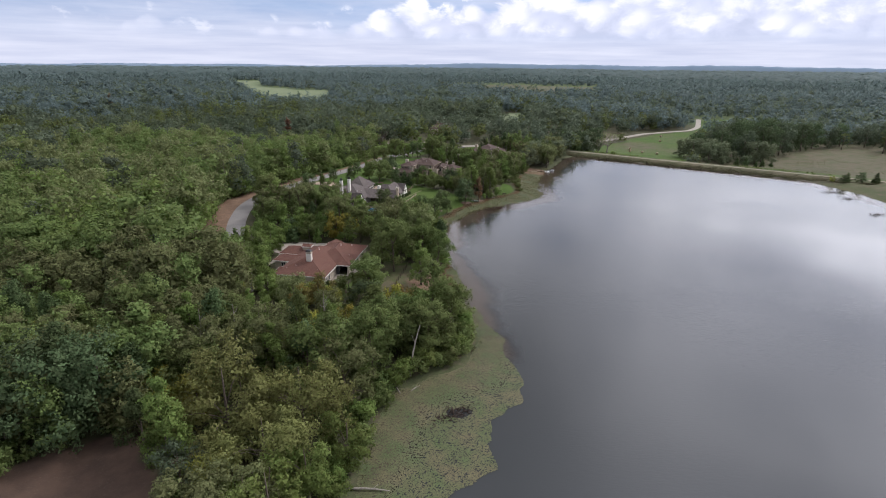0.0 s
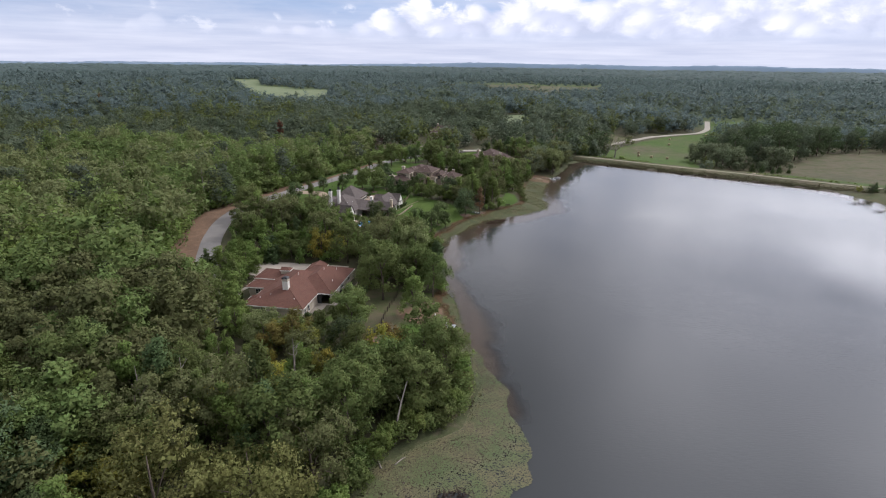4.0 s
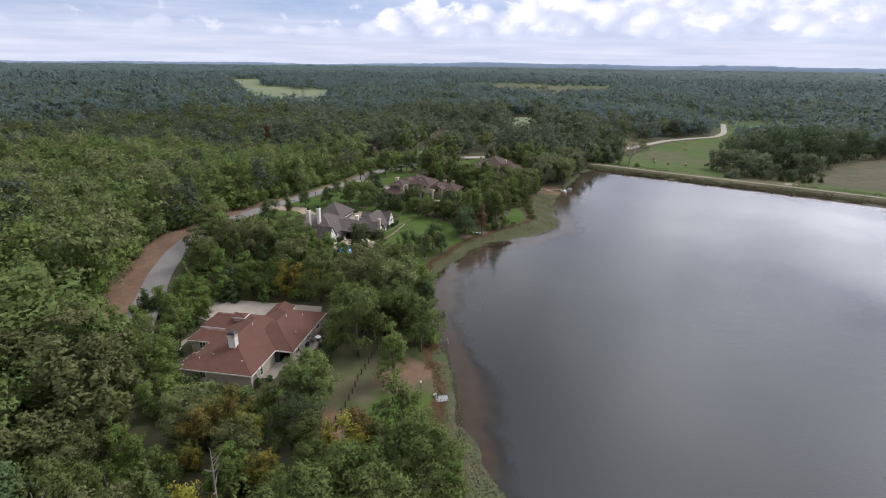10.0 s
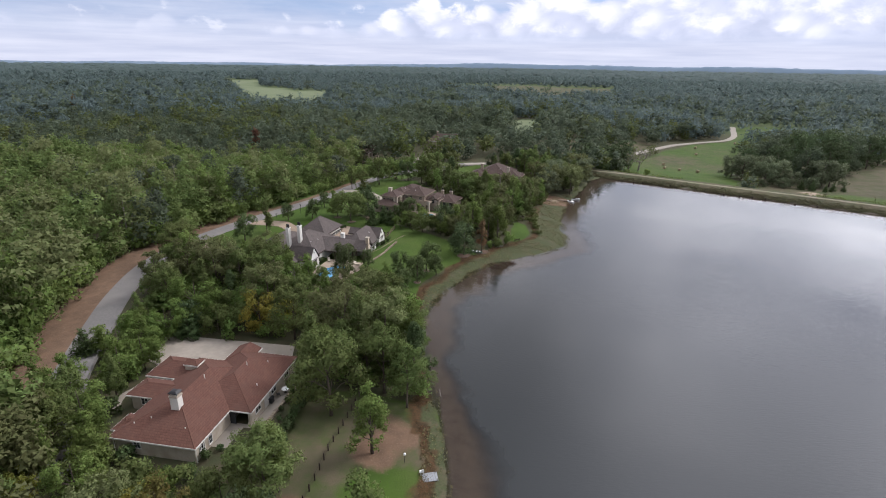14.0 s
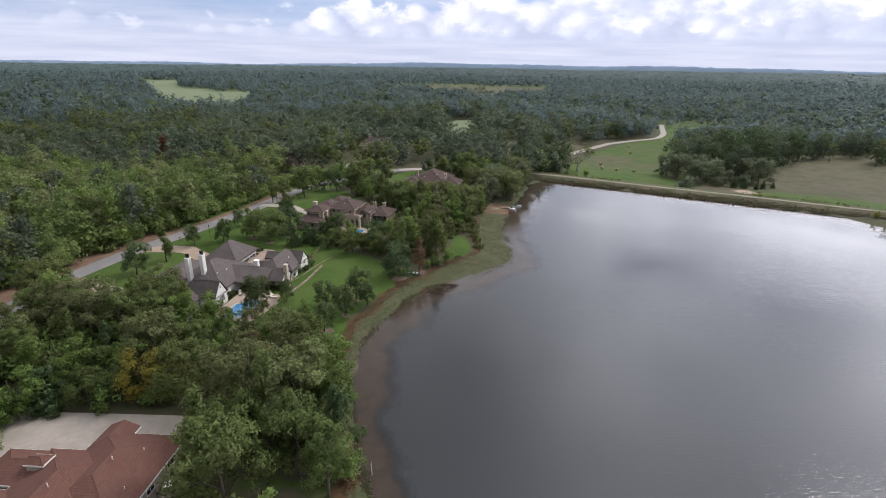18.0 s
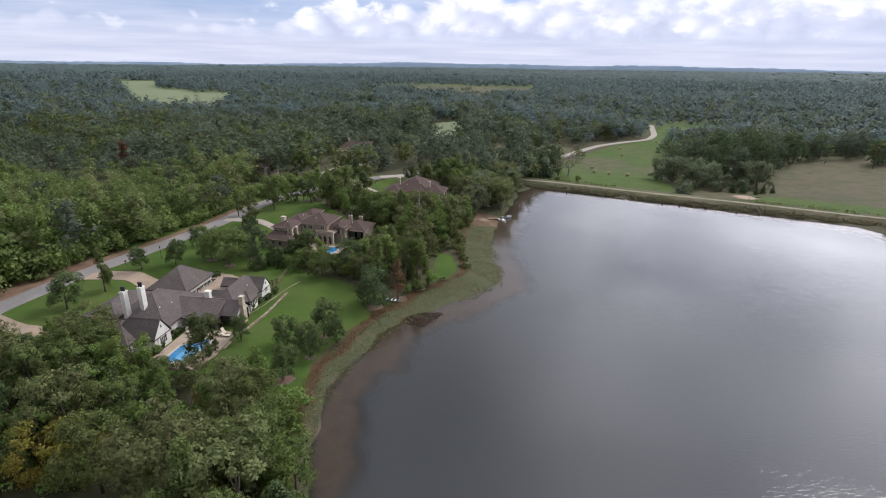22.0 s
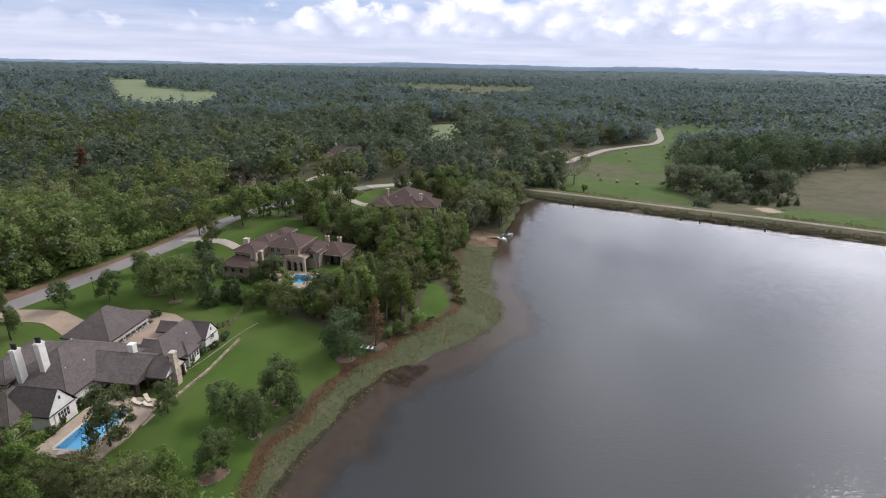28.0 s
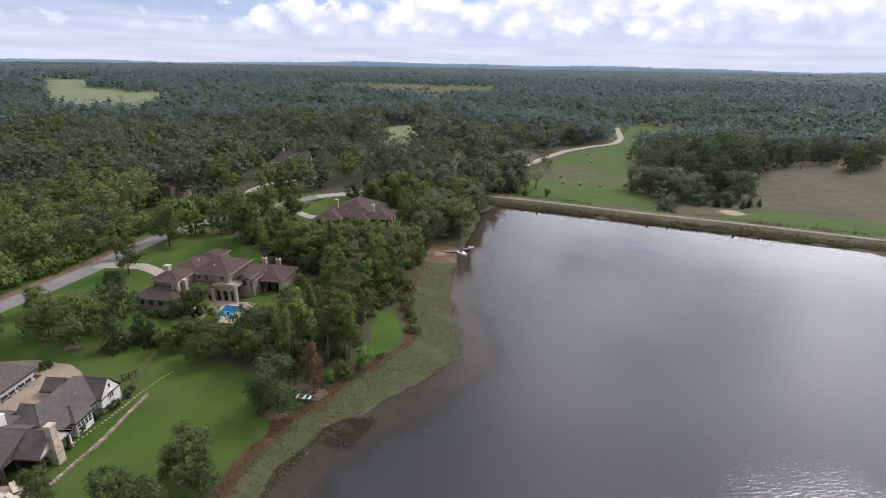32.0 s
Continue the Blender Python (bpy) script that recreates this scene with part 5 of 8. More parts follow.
grove([(-6, 226), (8, 221), (16, 226.5), (18.5, 238), (20.5, 250), (33, 260), (38, 280), (20, 292), (0, 284), (6, 264), (0, 248), (-6, 240), (-14, 239)], 5.0, ["tall_b", "tall_a", "oak_b", "tall_b", "oak_c", "tall_b", "oak_a", "oak_b", "pine", "tall_a"], 9, 13.5, 4, limit=95)
grove([(-18, 276), (0, 278), (40, 288), (56, 312), (64, 336), (40, 345), (10, 330), (-16, 312)], 6.2, MIXED, 8, 12.5, 5, limit=70)

grove([(36, 286), (50, 292), (60, 312), (68, 332), (62, 346), (48, 342), (40, 315), (32, 296)], 4.6, ["round_d", "oak_b", "round_c", "oak_b", "tall_a", "round_d"], 10, 13.5, 7, limit=40)
grove([(-20, 318), (-4, 326), (10, 336), (34, 330), (44, 345), (30, 352), (0, 340), (-14, 330)], 5.0, ["round_b", "oak_a", "round_c", "tall_c"], 6, 9, 9, limit=24)


def clump_trees():
    """Large old trees round the pasture below the dam: pale willows in front, dark trees behind, a loose row eastwards."""
    rng = np.random.default_rng(8)
    willows = ((164.5, 384, 12), (166, 375, 13), (170.4, 366.8, 14), (168, 356, 12), (175, 360, 13), (180, 352, 8), (174, 348, 5), (199.7, 358, 14), (207, 362, 13), (190, 350, 6))
    for x, y, h in willows:
        plant("round_d", x, y, h * 1.12, rng.uniform(0, 360), 1.2)
    dark = ((185, 374, 17), (198, 370, 18), (212, 372, 20), (178, 392, 14), (192, 390, 20), (208, 390, 22), (226, 392, 22), (242, 402, 20), (216, 412, 22), (234, 416, 22), (254, 418, 21), (272, 424, 18), (258, 440, 20), (198, 412, 18), (290, 438, 17))
    for i, (x, y, h) in enumerate(dark):
        plant(("round_b", "round_c", "round_b")[i % 3], x, y, h * 1.15, rng.uniform(0, 360), 0.84)
    for i, (x, y, h) in enumerate(((307, 444, 17), (311, 434, 14), (322, 452, 18), (338, 446, 17), (356, 458, 18), (328, 414, 19), (342, 424, 17), (356, 430, 20), (372, 440, 18), (390, 452, 18), (276, 446, 19), (292, 452, 18), (404, 436, 19), (418, 452, 18))):
        plant(("round_c", "pine", "round_b", "round_c")[i % 4], x, y, h, rng.uniform(0, 360), 1.0)
    for x, y, h in ((72, 359, 10), (96, 380, 11), (104, 402, 12), (88, 372, 12)):
        plant("round_b", x, y, h * 1.2, rng.uniform(0, 360), 1.1)
    # young evergreens beside the bare patch
    for x, y, h in ((181, 345, 5), (186, 344, 5.5), (191, 341, 4), (196, 343, 5), (203, 345, 4)):
        plant("cone", x, y, h)


clump_trees()


def wood(name, p, mat, label, quads, hgt, spread, size, seed, kinds=("oak", "tall", "oak", "tall", "pine"), variants=10, level=1, inner=None):
    """A stretch of far wood: many crowns in one mesh."""
    soft = 0.1 if quads > 200 else 0.3 if quads > 50 else 0.8
    rng = np.random.default_rng(seed)
    clouds = []
    for i in range(variants):
        pts, d, lc, lr = crown_points(rng, kinds[i % len(kinds)], 1.0, spread, quads)
        big = np.argsort(-lr)[:12 if quads > 200 else 6 if quads > 50 else 2 if quads > 6 else 1]
        v, f, nr = leaf_cloud(rng, pts, d, size, 0.6)
        clouds.append(add_inner(rng, v, f, nr, lc[big], lr[big] * (1.0 if quads > 200 else 1.15 if quads > 50 else 1.7 if quads > 6 else 2.3), level if quads < 6 else 0, 0.5, inner or (0.8 if quads > 50 else 0.95), UPRIGHT.get(kinds[i % len(kinds)], 0.85)))
    if spread > 0.55:
        clouds = [(np.column_stack([v[:, :2], 0.62 + (v[:, 2] - 0.62) * 0.55 / spread]), f, nr) for v, f, nr in clouds]
    z = ground_z(p)
    pick = rng.integers(variants, size=len(p))
    h = rng.uniform(hgt[0], hgt[1], len(p)) if isinstance(hgt, tuple) else hgt * rng.uniform(0.8, 1.2, len(p))
    ang = rng.uniform(0, 2 * np.pi, len(p))
    h = h * (1 + 0.14 * wob(p, 28, 3.0) + 0.17 * np.tanh(3.5 * wob(p, 85, 1.0)))
    wide = rng.uniform(0.86, 1.3, len(p))
    vs, ns, fs, start = [], [], [], 0
    for i in range(variants):
        k = np.where(pick == i)[0]
        if not len(k):
            continue
        c, s_ = np.cos(ang[k]), np.sin(ang[k])
        v, f, nr = clouds[i][0][None] * h[k][:, None, None], clouds[i][1], clouds[i][2][None]
        v[..., :2] *= wide[k][:, None, None]
        fs.append((f[None] + (start + np.arange(len(k)) * v.shape[1])[:, None, None]).reshape(-1, 3))
        start += len(k) * v.shape[1]
        x = v[..., 0] * c[:, None] - v[..., 1] * s_[:, None] + p[k, 0][:, None]
        y = v[..., 0] * s_[:, None] + v[..., 1] * c[:, None] + p[k, 1][:, None]
        vs.append(np.stack([x, y, v[..., 2] + z[k][:, None] - 0.3], -1).reshape(-1, 3))
        ns.append(np.stack([nr[..., 0] * c[:, None] - nr[..., 1] * s_[:, None], nr[..., 0] * s_[:, None] + nr[..., 1] * c[:, None], np.repeat(nr[..., 2], len(k), 0)], -1).reshape(-1, 3))
    v = np.concatenate(vs)
    ns = [n * (1 - soft) + np.array([0, 0, soft]) for n in ns]
    ob = new(name, leaf_mesh(name, v, np.concatenate(fs), np.concatenate(ns), mat))
    return tagged(ob, label, "forest", kind="stuff")


def scatter(x0, x1, y0, y1, spacing, seed, test):
    """Loosely even points, on a slanting grid so that no rows line up with the view."""
    rng = np.random.default_rng(seed)
    cx, cy, r = (x0 + x1) / 2, (y0 + y1) / 2, math.hypot(x1 - x0, y1 - y0) / 2
    gx, gy = np.meshgrid(np.arange(-r, r, spacing), np.arange(-r, r, spacing))
    q = np.column_stack([gx.ravel(), gy.ravel()]) + rng.uniform(-0.55, 0.55, (gx.size, 2)) * spacing
    c, s_ = math.cos(0.5 + seed), math.sin(0.5 + seed)
    p = np.column_stack([cx + c * q[:, 0] - s_ * q[:, 1], cy + s_ * q[:, 0] + c * q[:, 1]])
    p = p[(p[:, 0] > x0) & (p[:, 0] < x1) & (p[:, 1] > y0) & (p[:, 1] < y1)]
    p = p[test(p)]
    s = shore(p)
    return p[~open_ground(p, s) & (s > 2)]


WOOD_KINDS = [(LEAF_MID, "mid-green deciduous woodland"), (LEAF_OLIVE, "olive-green oak woodland"), (LEAF_BRIGHT, "bright-green young woodland"), (LEAF_HAZE, "haze-tinted green mixed woodland"), (LEAF_HAZE_OLIVE, "haze-tinted olive mixed woodland")]


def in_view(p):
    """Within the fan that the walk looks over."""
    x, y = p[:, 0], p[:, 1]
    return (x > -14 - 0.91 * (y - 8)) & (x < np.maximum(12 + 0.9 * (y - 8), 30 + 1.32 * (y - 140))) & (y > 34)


def far_rings(r0, r1, seed):
    """Points of far woods on uneven arcs: close side by side, wider apart in depth."""
    rng = np.random.default_rng(seed)
    side = max(8.6, 0.0062 * (r0 + r1) / 2)
    rows, r = [], r0
    while r < r1:
        k = int(2.0 * r / side)
        th = np.linspace(-0.95, 1.05, k) + rng.uniform(-0.5, 0.5, k) * 2.0 / k + rng.uniform(0, 2.0 / k)
        rr = r + rng.uniform(-0.5, 0.5, k) * max(9.5, 0.02 * r)
        rows.append(np.column_stack([10 + rr * np.sin(th), 120 + rr * np.cos(th)]))
        r += max(9.5, 0.02 * r)
    p = np.concatenate(rows)
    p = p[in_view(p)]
    s = shore(p)
    return p[~open_ground(p, s) & (s > 2)], side


def woods():
    def lot_side(p):
        return (p[:, 0] > np.interp(p[:, 1], ROAD[:17, 1], ROAD[:17, 0])) & (p[:, 1] < 342) & (p[:, 0] < 90)
    rng = np.random.default_rng(11)
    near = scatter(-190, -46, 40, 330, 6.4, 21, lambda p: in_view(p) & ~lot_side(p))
    k = np.clip(rng.integers(0, 10, len(near)) + np.round(2.2 * wob(near, 40, 2.0)), 0, 9)
    front = near[:, 1] < 128
    wood("forest", near[front & (k % 2 == 0)], LEAF_MID, "mid-green pine and oak woodland by the clearing", 800, (10, 16), 0.36, 0.022, 36)
    wood("forest", near[front & (k % 2 == 1)], LEAF_OLIVE, "olive-green pine and oak woodland by the clearing", 800, (10, 16), 0.36, 0.022, 37)
    near, k = near[~front], k[~front]
    # more crowns take the haze-tinted colours with distance
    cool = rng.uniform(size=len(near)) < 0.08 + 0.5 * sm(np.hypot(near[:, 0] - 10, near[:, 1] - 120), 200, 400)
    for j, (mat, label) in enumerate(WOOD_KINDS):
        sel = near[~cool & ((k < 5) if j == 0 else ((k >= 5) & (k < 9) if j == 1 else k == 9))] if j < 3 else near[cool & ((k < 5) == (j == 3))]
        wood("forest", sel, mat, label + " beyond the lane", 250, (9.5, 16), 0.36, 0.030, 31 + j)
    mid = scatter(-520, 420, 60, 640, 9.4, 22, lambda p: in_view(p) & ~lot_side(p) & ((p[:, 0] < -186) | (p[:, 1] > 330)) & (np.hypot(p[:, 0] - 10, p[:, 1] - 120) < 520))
    k = np.clip(rng.integers(0, 10, len(mid)) + np.round(2.5 * wob(mid, 70, 5.0)), 0, 9)
    # farthest crowns of this belt: haze painted in as bluer leaves
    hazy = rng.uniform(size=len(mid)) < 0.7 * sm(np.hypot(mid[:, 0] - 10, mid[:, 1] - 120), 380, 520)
    for j, (mat, label) in enumerate(((LEAF_HAZE, "mid-green woodland canopy"), (LEAF_HAZE_OLIVE, "olive woodland canopy"), (LEAF_MID, "warm green woodland canopy"), (LEAF_HAZE_FAR, "haze-tinted blue-green canopy"))):
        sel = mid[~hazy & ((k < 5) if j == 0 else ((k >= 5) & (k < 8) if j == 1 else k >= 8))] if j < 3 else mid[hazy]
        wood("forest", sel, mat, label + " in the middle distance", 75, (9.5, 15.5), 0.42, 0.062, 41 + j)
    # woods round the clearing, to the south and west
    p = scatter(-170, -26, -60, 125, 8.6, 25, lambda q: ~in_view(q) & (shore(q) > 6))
    wood("forest", p, LEAF_HAZE, "mixed green woodland round the clearing", 75, (9.5, 15), 0.42, 0.062, 46)
    # bushy edges along the lane and the pastures
    def edge(p):
        d = seg_dist(p, ROAD)
        west = p[:, 0] < np.interp(p[:, 1], ROAD[:17, 1], ROAD[:17, 0])
        return west & (d > 6.3) & (d < 14) & (p[:, 1] > 140) & (p[:, 1] < 330)
    for j, (mat, label) in enumerate(((LEAF_BRIGHT, "bright-green bushes"), (LEAF_MID, "mid-green bushes"))):
        p = scatter(-100, -10, 140, 330, 3.4, 51 + j, edge)
        wood("undergrowth", p, mat, label + " along the wood's edge by the lane", 120, (3.0, 6.5), 0.55, 0.062, 55 + j, ("shrub",), 5, 1, 0.82)
    # thickets under the nearer trees
    for j, (x0, x1, y0, y1) in enumerate(((-72, 4, 56, 130), (-66, -2, 148, 192), (-14, 40, 226, 292))):
        p = scatter(x0, x1, y0, y1, 4.2, 81 + j, lambda q: np.hypot(q[:, 0], q[:, 1]) > 0)
        wood("undergrowth", p, (LEAF_MID, LEAF_BRIGHT, LEAF_MID)[j], "green thicket of bushes under the trees", 100, (2.2, 4.2), 0.55, 0.066, 85 + j, ("shrub",), 5, 1, 0.82)
    # the far woods coarsen slowly with distance
    r, j = 505.0, 0
    while r < 4500:
        r1 = r * 1.3
        p, side = far_rings(r, r1, 60 + j)
        # haze by colour: the bluest leaves take over farther out
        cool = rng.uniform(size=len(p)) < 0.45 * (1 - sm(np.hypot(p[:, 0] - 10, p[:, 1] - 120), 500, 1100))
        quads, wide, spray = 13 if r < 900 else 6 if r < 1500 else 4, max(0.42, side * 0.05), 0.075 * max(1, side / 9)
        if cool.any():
            wood("forest", p[cool], LEAF_HAZE_OLIVE, "mixed green forest beyond the fields", quads, (9.5, 16), wide, spray, 171 + j)
        wood("forest", p[~cool], LEAF_HAZE_FAR, "far haze-tinted forest towards the horizon", quads, (9.5, 16), wide, spray, 71 + j)
        r, j = r1, j + 1


woods()


# ---- houses ----
def roof_solid(bm, x0, x1, y0, y1, z, pitch, ends="hh", along=None, thick=0.22):
    """A hipped or gabled roof over a rectangle; ends: 'h' hip or 'g' gable at the low and the high end of its ridge. Returns the ridge's ends."""
    along = along or ("x" if x1 - x0 >= y1 - y0 else "y")
    half = (y1 - y0) / 2 if along == "x" else (x1 - x0) / 2
    h = half * pitch
    if along == "x":
        yc = (y0 + y1) / 2
        a, b = Vector((x0 + (half if ends[0] == "h" else 0), yc, z + h)), Vector((x1 - (half if ends[1] == "h" else 0), yc, z + h))
    else:
        xc = (x0 + x1) / 2
        a, b = Vector((xc, y0 + (half if ends[0] == "h" else 0), z + h)), Vector((xc, y1 - (half if ends[1] == "h" else 0), z + h))
    c = [Vector(p) for p in ((x0, y0, z), (x1, y0, z), (x1, y1, z), (x0, y1, z))]
    low = [p - Vector((0, 0, thick)) for p in c]
    t = [bm.verts.new(p) for p in c]
    lo = [bm.verts.new(p) for p in low]
    one = (a - b).length < 0.05
    va = bm.verts.new(a)
    vb = va if one else bm.verts.new(b)
    if along == "x":
        sides = ((t[0], t[1], vb, va), (t[2], t[3], va, vb), (t[3], t[0], va), (t[1], t[2], vb))
    else:
        sides = ((t[1], t[2], vb, va), (t[3], t[0], va, vb), (t[0], t[1], va), (t[2], t[3], vb))
    for f in sides:
        f = [v for i, v in enumerate(f) if v not in f[:i]]
        if len(f) == 3 and not one and ends[0 if va in f else 1] == "g":
            continue
        if len(f) > 2:
            bm.faces.new(f)
    for i in range(4):
        j = (i + 1) % 4
        bm.faces.new((lo[i], lo[j], t[j], t[i]))
    bm.faces.new(lo[::-1])
    return a, b, c, along


def caps(bm, lines, w=0.16, h=0.05):
    """Ridge and hip caps: low triangular strips along lines."""
    for p, q in lines:
        p, q = Vector(p), Vector(q)
        d = (q - p).normalized()
        s = d.cross(Vector((0, 0, 1))).normalized() * w
        up = Vector((0, 0, h))
        drop = Vector((0, 0, -0.07))
        loft(bm, [[p - s + drop, p + up, p + s + drop], [q - s + drop, q + up, q + s + drop]])


def wing(house, x0, x1, y0, y1, base, eave, pitch, wall_mat, roof_mat, ends="hh", along=None, over=0.5, wall=True, trim=TRIM, gable_mat=None, open_sides=""):
    """One block of a house: walls inside the eaves, roof, caps and eave boards. Sides named in open_sides have posts instead of a wall."""
    bm = bm_new()
    a, b, c, al = roof_solid(bm, x0, x1, y0, y1, eave, pitch, ends, along)
    part("roof", bm, roof_mat, house)
    lines = [] if (a - b).length < 0.1 else [(a, b)]
    lo, hi = (((c[3], c[0]), (c[1], c[2])) if al == "x" else ((c[0], c[1]), (c[2], c[3])))
    if ends[0] == "h":
        lines += [(lo[0], a), (lo[1], a)]
    if ends[1] == "h":
        lines += [(hi[0], b), (hi[1], b)]
    for line in lines:
        bm = bm_new()
        caps(bm, [line])
        part("ridge_cap", bm, roof_mat, house)
    gone = {("x", "lo"): 3, ("x", "hi"): 1, ("y", "lo"): 0, ("y", "hi"): 2}
    skip = [gone[al, e] for e, k in (("lo", ends[0]), ("hi", ends[1])) if k == "g"]
    for i, ((px, py), (qx, qy)) in enumerate((((x0, y0), (x1, y0)), ((x1, y0), (x1, y1)), ((x1, y1), (x0, y1)), ((x0, y1), (x0, y0)))):
        if i in skip:
            continue
        bm = bm_new()
        e = -0.05 if i % 2 else 0.05
        box(bm, min(px, qx) - 0.05, max(px, qx) + 0.05, min(py, qy) - e, max(py, qy) + e, eave - 0.24, eave - 0.02)
        part("eave_trim", bm, trim, house)
    ix0, ix1, iy0, iy1 = x0 + over, x1 - over, y0 + over, y1 - over
    if ends[0] == "g" or ends[1] == "g":
        for end, flag in (("lo", ends[0]), ("hi", ends[1])):
            if flag != "g":
                continue
            bm = bm_new()
            if al == "x":
                xx = (x0 + over, x0 + over + 0.2) if end == "lo" else (x1 - over - 0.2, x1 - over)
                yc, hh = (y0 + y1) / 2, (y1 - y0) / 2
                loft(bm, [[(xx[0], iy0, eave - 0.25), (xx[0], iy1, eave - 0.25), (xx[0], yc, eave + hh * pitch - 0.08)], [(xx[1], iy0, eave - 0.25), (xx[1], iy1, eave - 0.25), (xx[1], yc, eave + hh * pitch - 0.08)]])
            else:
                yy = (y0 + over, y0 + over + 0.2) if end == "lo" else (y1 - over - 0.2, y1 - over)
                xc, hh = (x0 + x1) / 2, (x1 - x0) / 2
                loft(bm, [[(ix0, yy[0], eave - 0.25), (ix1, yy[0], eave - 0.25), (xc, yy[0], eave + hh * pitch - 0.08)], [(ix0, yy[1], eave - 0.25), (ix1, yy[1], eave - 0.25), (xc, yy[1], eave + hh * pitch - 0.08)]])
            part("gable", bm, gable_mat or wall_mat, house)
    if wall:
        th = 0.25
        runs = {"s": (ix0, ix1, iy0, iy0 + th), "n": (ix0, ix1, iy1 - th, iy1), "w": (ix0, ix0 + th, iy0 + th, iy1 - th), "e": (ix1 - th, ix1, iy0 + th, iy1 - th)}
        for side, r in runs.items():
            bm = bm_new()
            if side in open_sides:
                horiz = side in "sn"
                n = max(2, int((r[1] - r[0] if horiz else r[3] - r[2]) / 3.2) + 1)
                for i in range(n):
                    t = i / (n - 1)
                    px = r[0] + 0.2 + (r[1] - r[0] - 0.4) * t if horiz else (r[0] + r[1]) / 2
                    py = (r[2] + r[3]) / 2 if horiz else r[2] + 0.2 + (r[3] - r[2] - 0.4) * t
                    pb = bm_new()
                    box(pb, px - 0.16, px + 0.16, py - 0.16, py + 0.16, base, eave - 0.22)
                    box(pb, px - 0.24, px + 0.24, py - 0.24, py + 0.24, base, base + 0.5)
                    part("post", pb, trim if trim is not TRIM else wall_mat, house)
                bm.free()
                continue
            box(bm, *r, base - 1.2, eave - 0.22)
            part("wall", bm, wall_mat, house)


FACE = {"s": 0, "e": 90, "n": 180, "w": 270}


def window(house, side, x, y, z, w, h, cols=2, rows=2, frame=TRIM, shutters=None):
    """A window on a wall that faces the side; its sill's middle at x, y, z."""
    m = Matrix.Translation((x, y, z)) @ pose(0, 0, 0, 0, 0, FACE[side])
    bm = bm_new()
    rings = []
    for a, z0, z1 in ((w / 2 + 0.09, -0.1, h + 0.11), (w / 2, 0.06, h)):
        for yy in (-0.09, 0.05):
            rings.append([bm.verts.new((sx, yy, sz)) for sx, sz in ((-a, z0), (a, z0), (a, z1), (-a, z1))])
    for p, q in ((0, 1), (1, 3), (3, 2), (2, 0)):
        for k in range(4):
            bm.faces.new((rings[p][k], rings[p][(k + 1) % 4], rings[q][(k + 1) % 4], rings[q][k]))
    bmesh.ops.recalc_face_normals(bm, faces=bm.faces)
    bm.transform(m)
    fr = part("window", bm, frame, house)
    for i in range(1, cols):
        xx = -w / 2 + w * i / cols
        bm = bm_new()
        box(bm, xx - 0.03, xx + 0.03, -0.06, 0.04, 0.06, h)
        bm.transform(m)
        part("glazing_bar", bm, frame, fr)
    for i in range(1, rows):
        zz = h * i / rows
        bm = bm_new()
        box(bm, -w / 2, w / 2, -0.055, 0.038, zz - 0.02, zz + 0.02)
        bm.transform(m)
        part("glazing_bar", bm, frame, fr)
    for i in range(cols):
        bm = bm_new()
        box(bm, -w / 2 + w * i / cols, -w / 2 + w * (i + 1) / cols, -0.035, -0.015, 0.02, h)
        bm.transform(m)
        part("pane", bm, GLASS, fr)
    if shutters:
        for sx in (-w / 2 - 0.55, w / 2 + 0.11):
            bm = bm_new()
            box(bm, sx, sx + 0.44, -0.07, 0.0, 0.0, h)
            bm.transform(m)
            leaf_ = part("shutter", bm, shutters, house)
            for k in range(5):
                bm = bm_new()
                box(bm, sx + 0.05, sx + 0.39, -0.09, -0.068, 0.1 + k * h / 5.3, 0.1 + k * h / 5.3 + h / 9)
                bm.transform(m)
                part("slat", bm, shutters, leaf_)
    return fr


def chimney(house, x, y, z0, z1, w, d, mat, pots=0, cap=True, taper=0.0):
    bm = bm_new()
    loft(bm, [[(x + sx * (w / 2 + t), y + sy * (d / 2 + t), z) for sx, sy in ((-1, -1), (1, -1), (1, 1), (-1, 1))] for z, t in ((z0, taper), (z0 + (z1 - z0) * 0.45, taper), (z0 + (z1 - z0) * 0.62, 0), (z1 - 0.3, 0))])
    ch = part("chimney", bm, mat, house)
    bm = bm_new()
    box(bm, x - w / 2 - 0.08, x + w / 2 + 0.08, y - d / 2 - 0.08, y + d / 2 + 0.08, z1 - 0.3, z1 - 0.08)
    box(bm, x - w / 2 - 0.03, x + w / 2 + 0.03, y - d / 2 - 0.03, y + d / 2 + 0.03, z1 - 0.08, z1)
    part("chimney_crown", bm, mat if not cap else CREAM if mat is not WHITE else WHITE, ch)
    for i in range(pots):
        bm = bm_new()
        px = x + (i - (pots - 1) / 2) * w * 0.5
        tube(bm, [(px, y, z1), (px, y, z1 + 0.5), (px, y, z1 + 0.62), (px, y, z1 + 0.9)], [0.22, 0.19, 0.25, 0.21], 8)
        part("chimney_pot", bm, DARK, ch, "dark chimney pot")
    return ch


def vent(house, x, y, z):
    bm = bm_new()
    tube(bm, [(x, y, z - 0.3), (x, y, z + 0.28)], [0.06, 0.06], 6)
    part("roof_vent", bm, PLASTIC_W, house, "white plastic roof vent pipe")


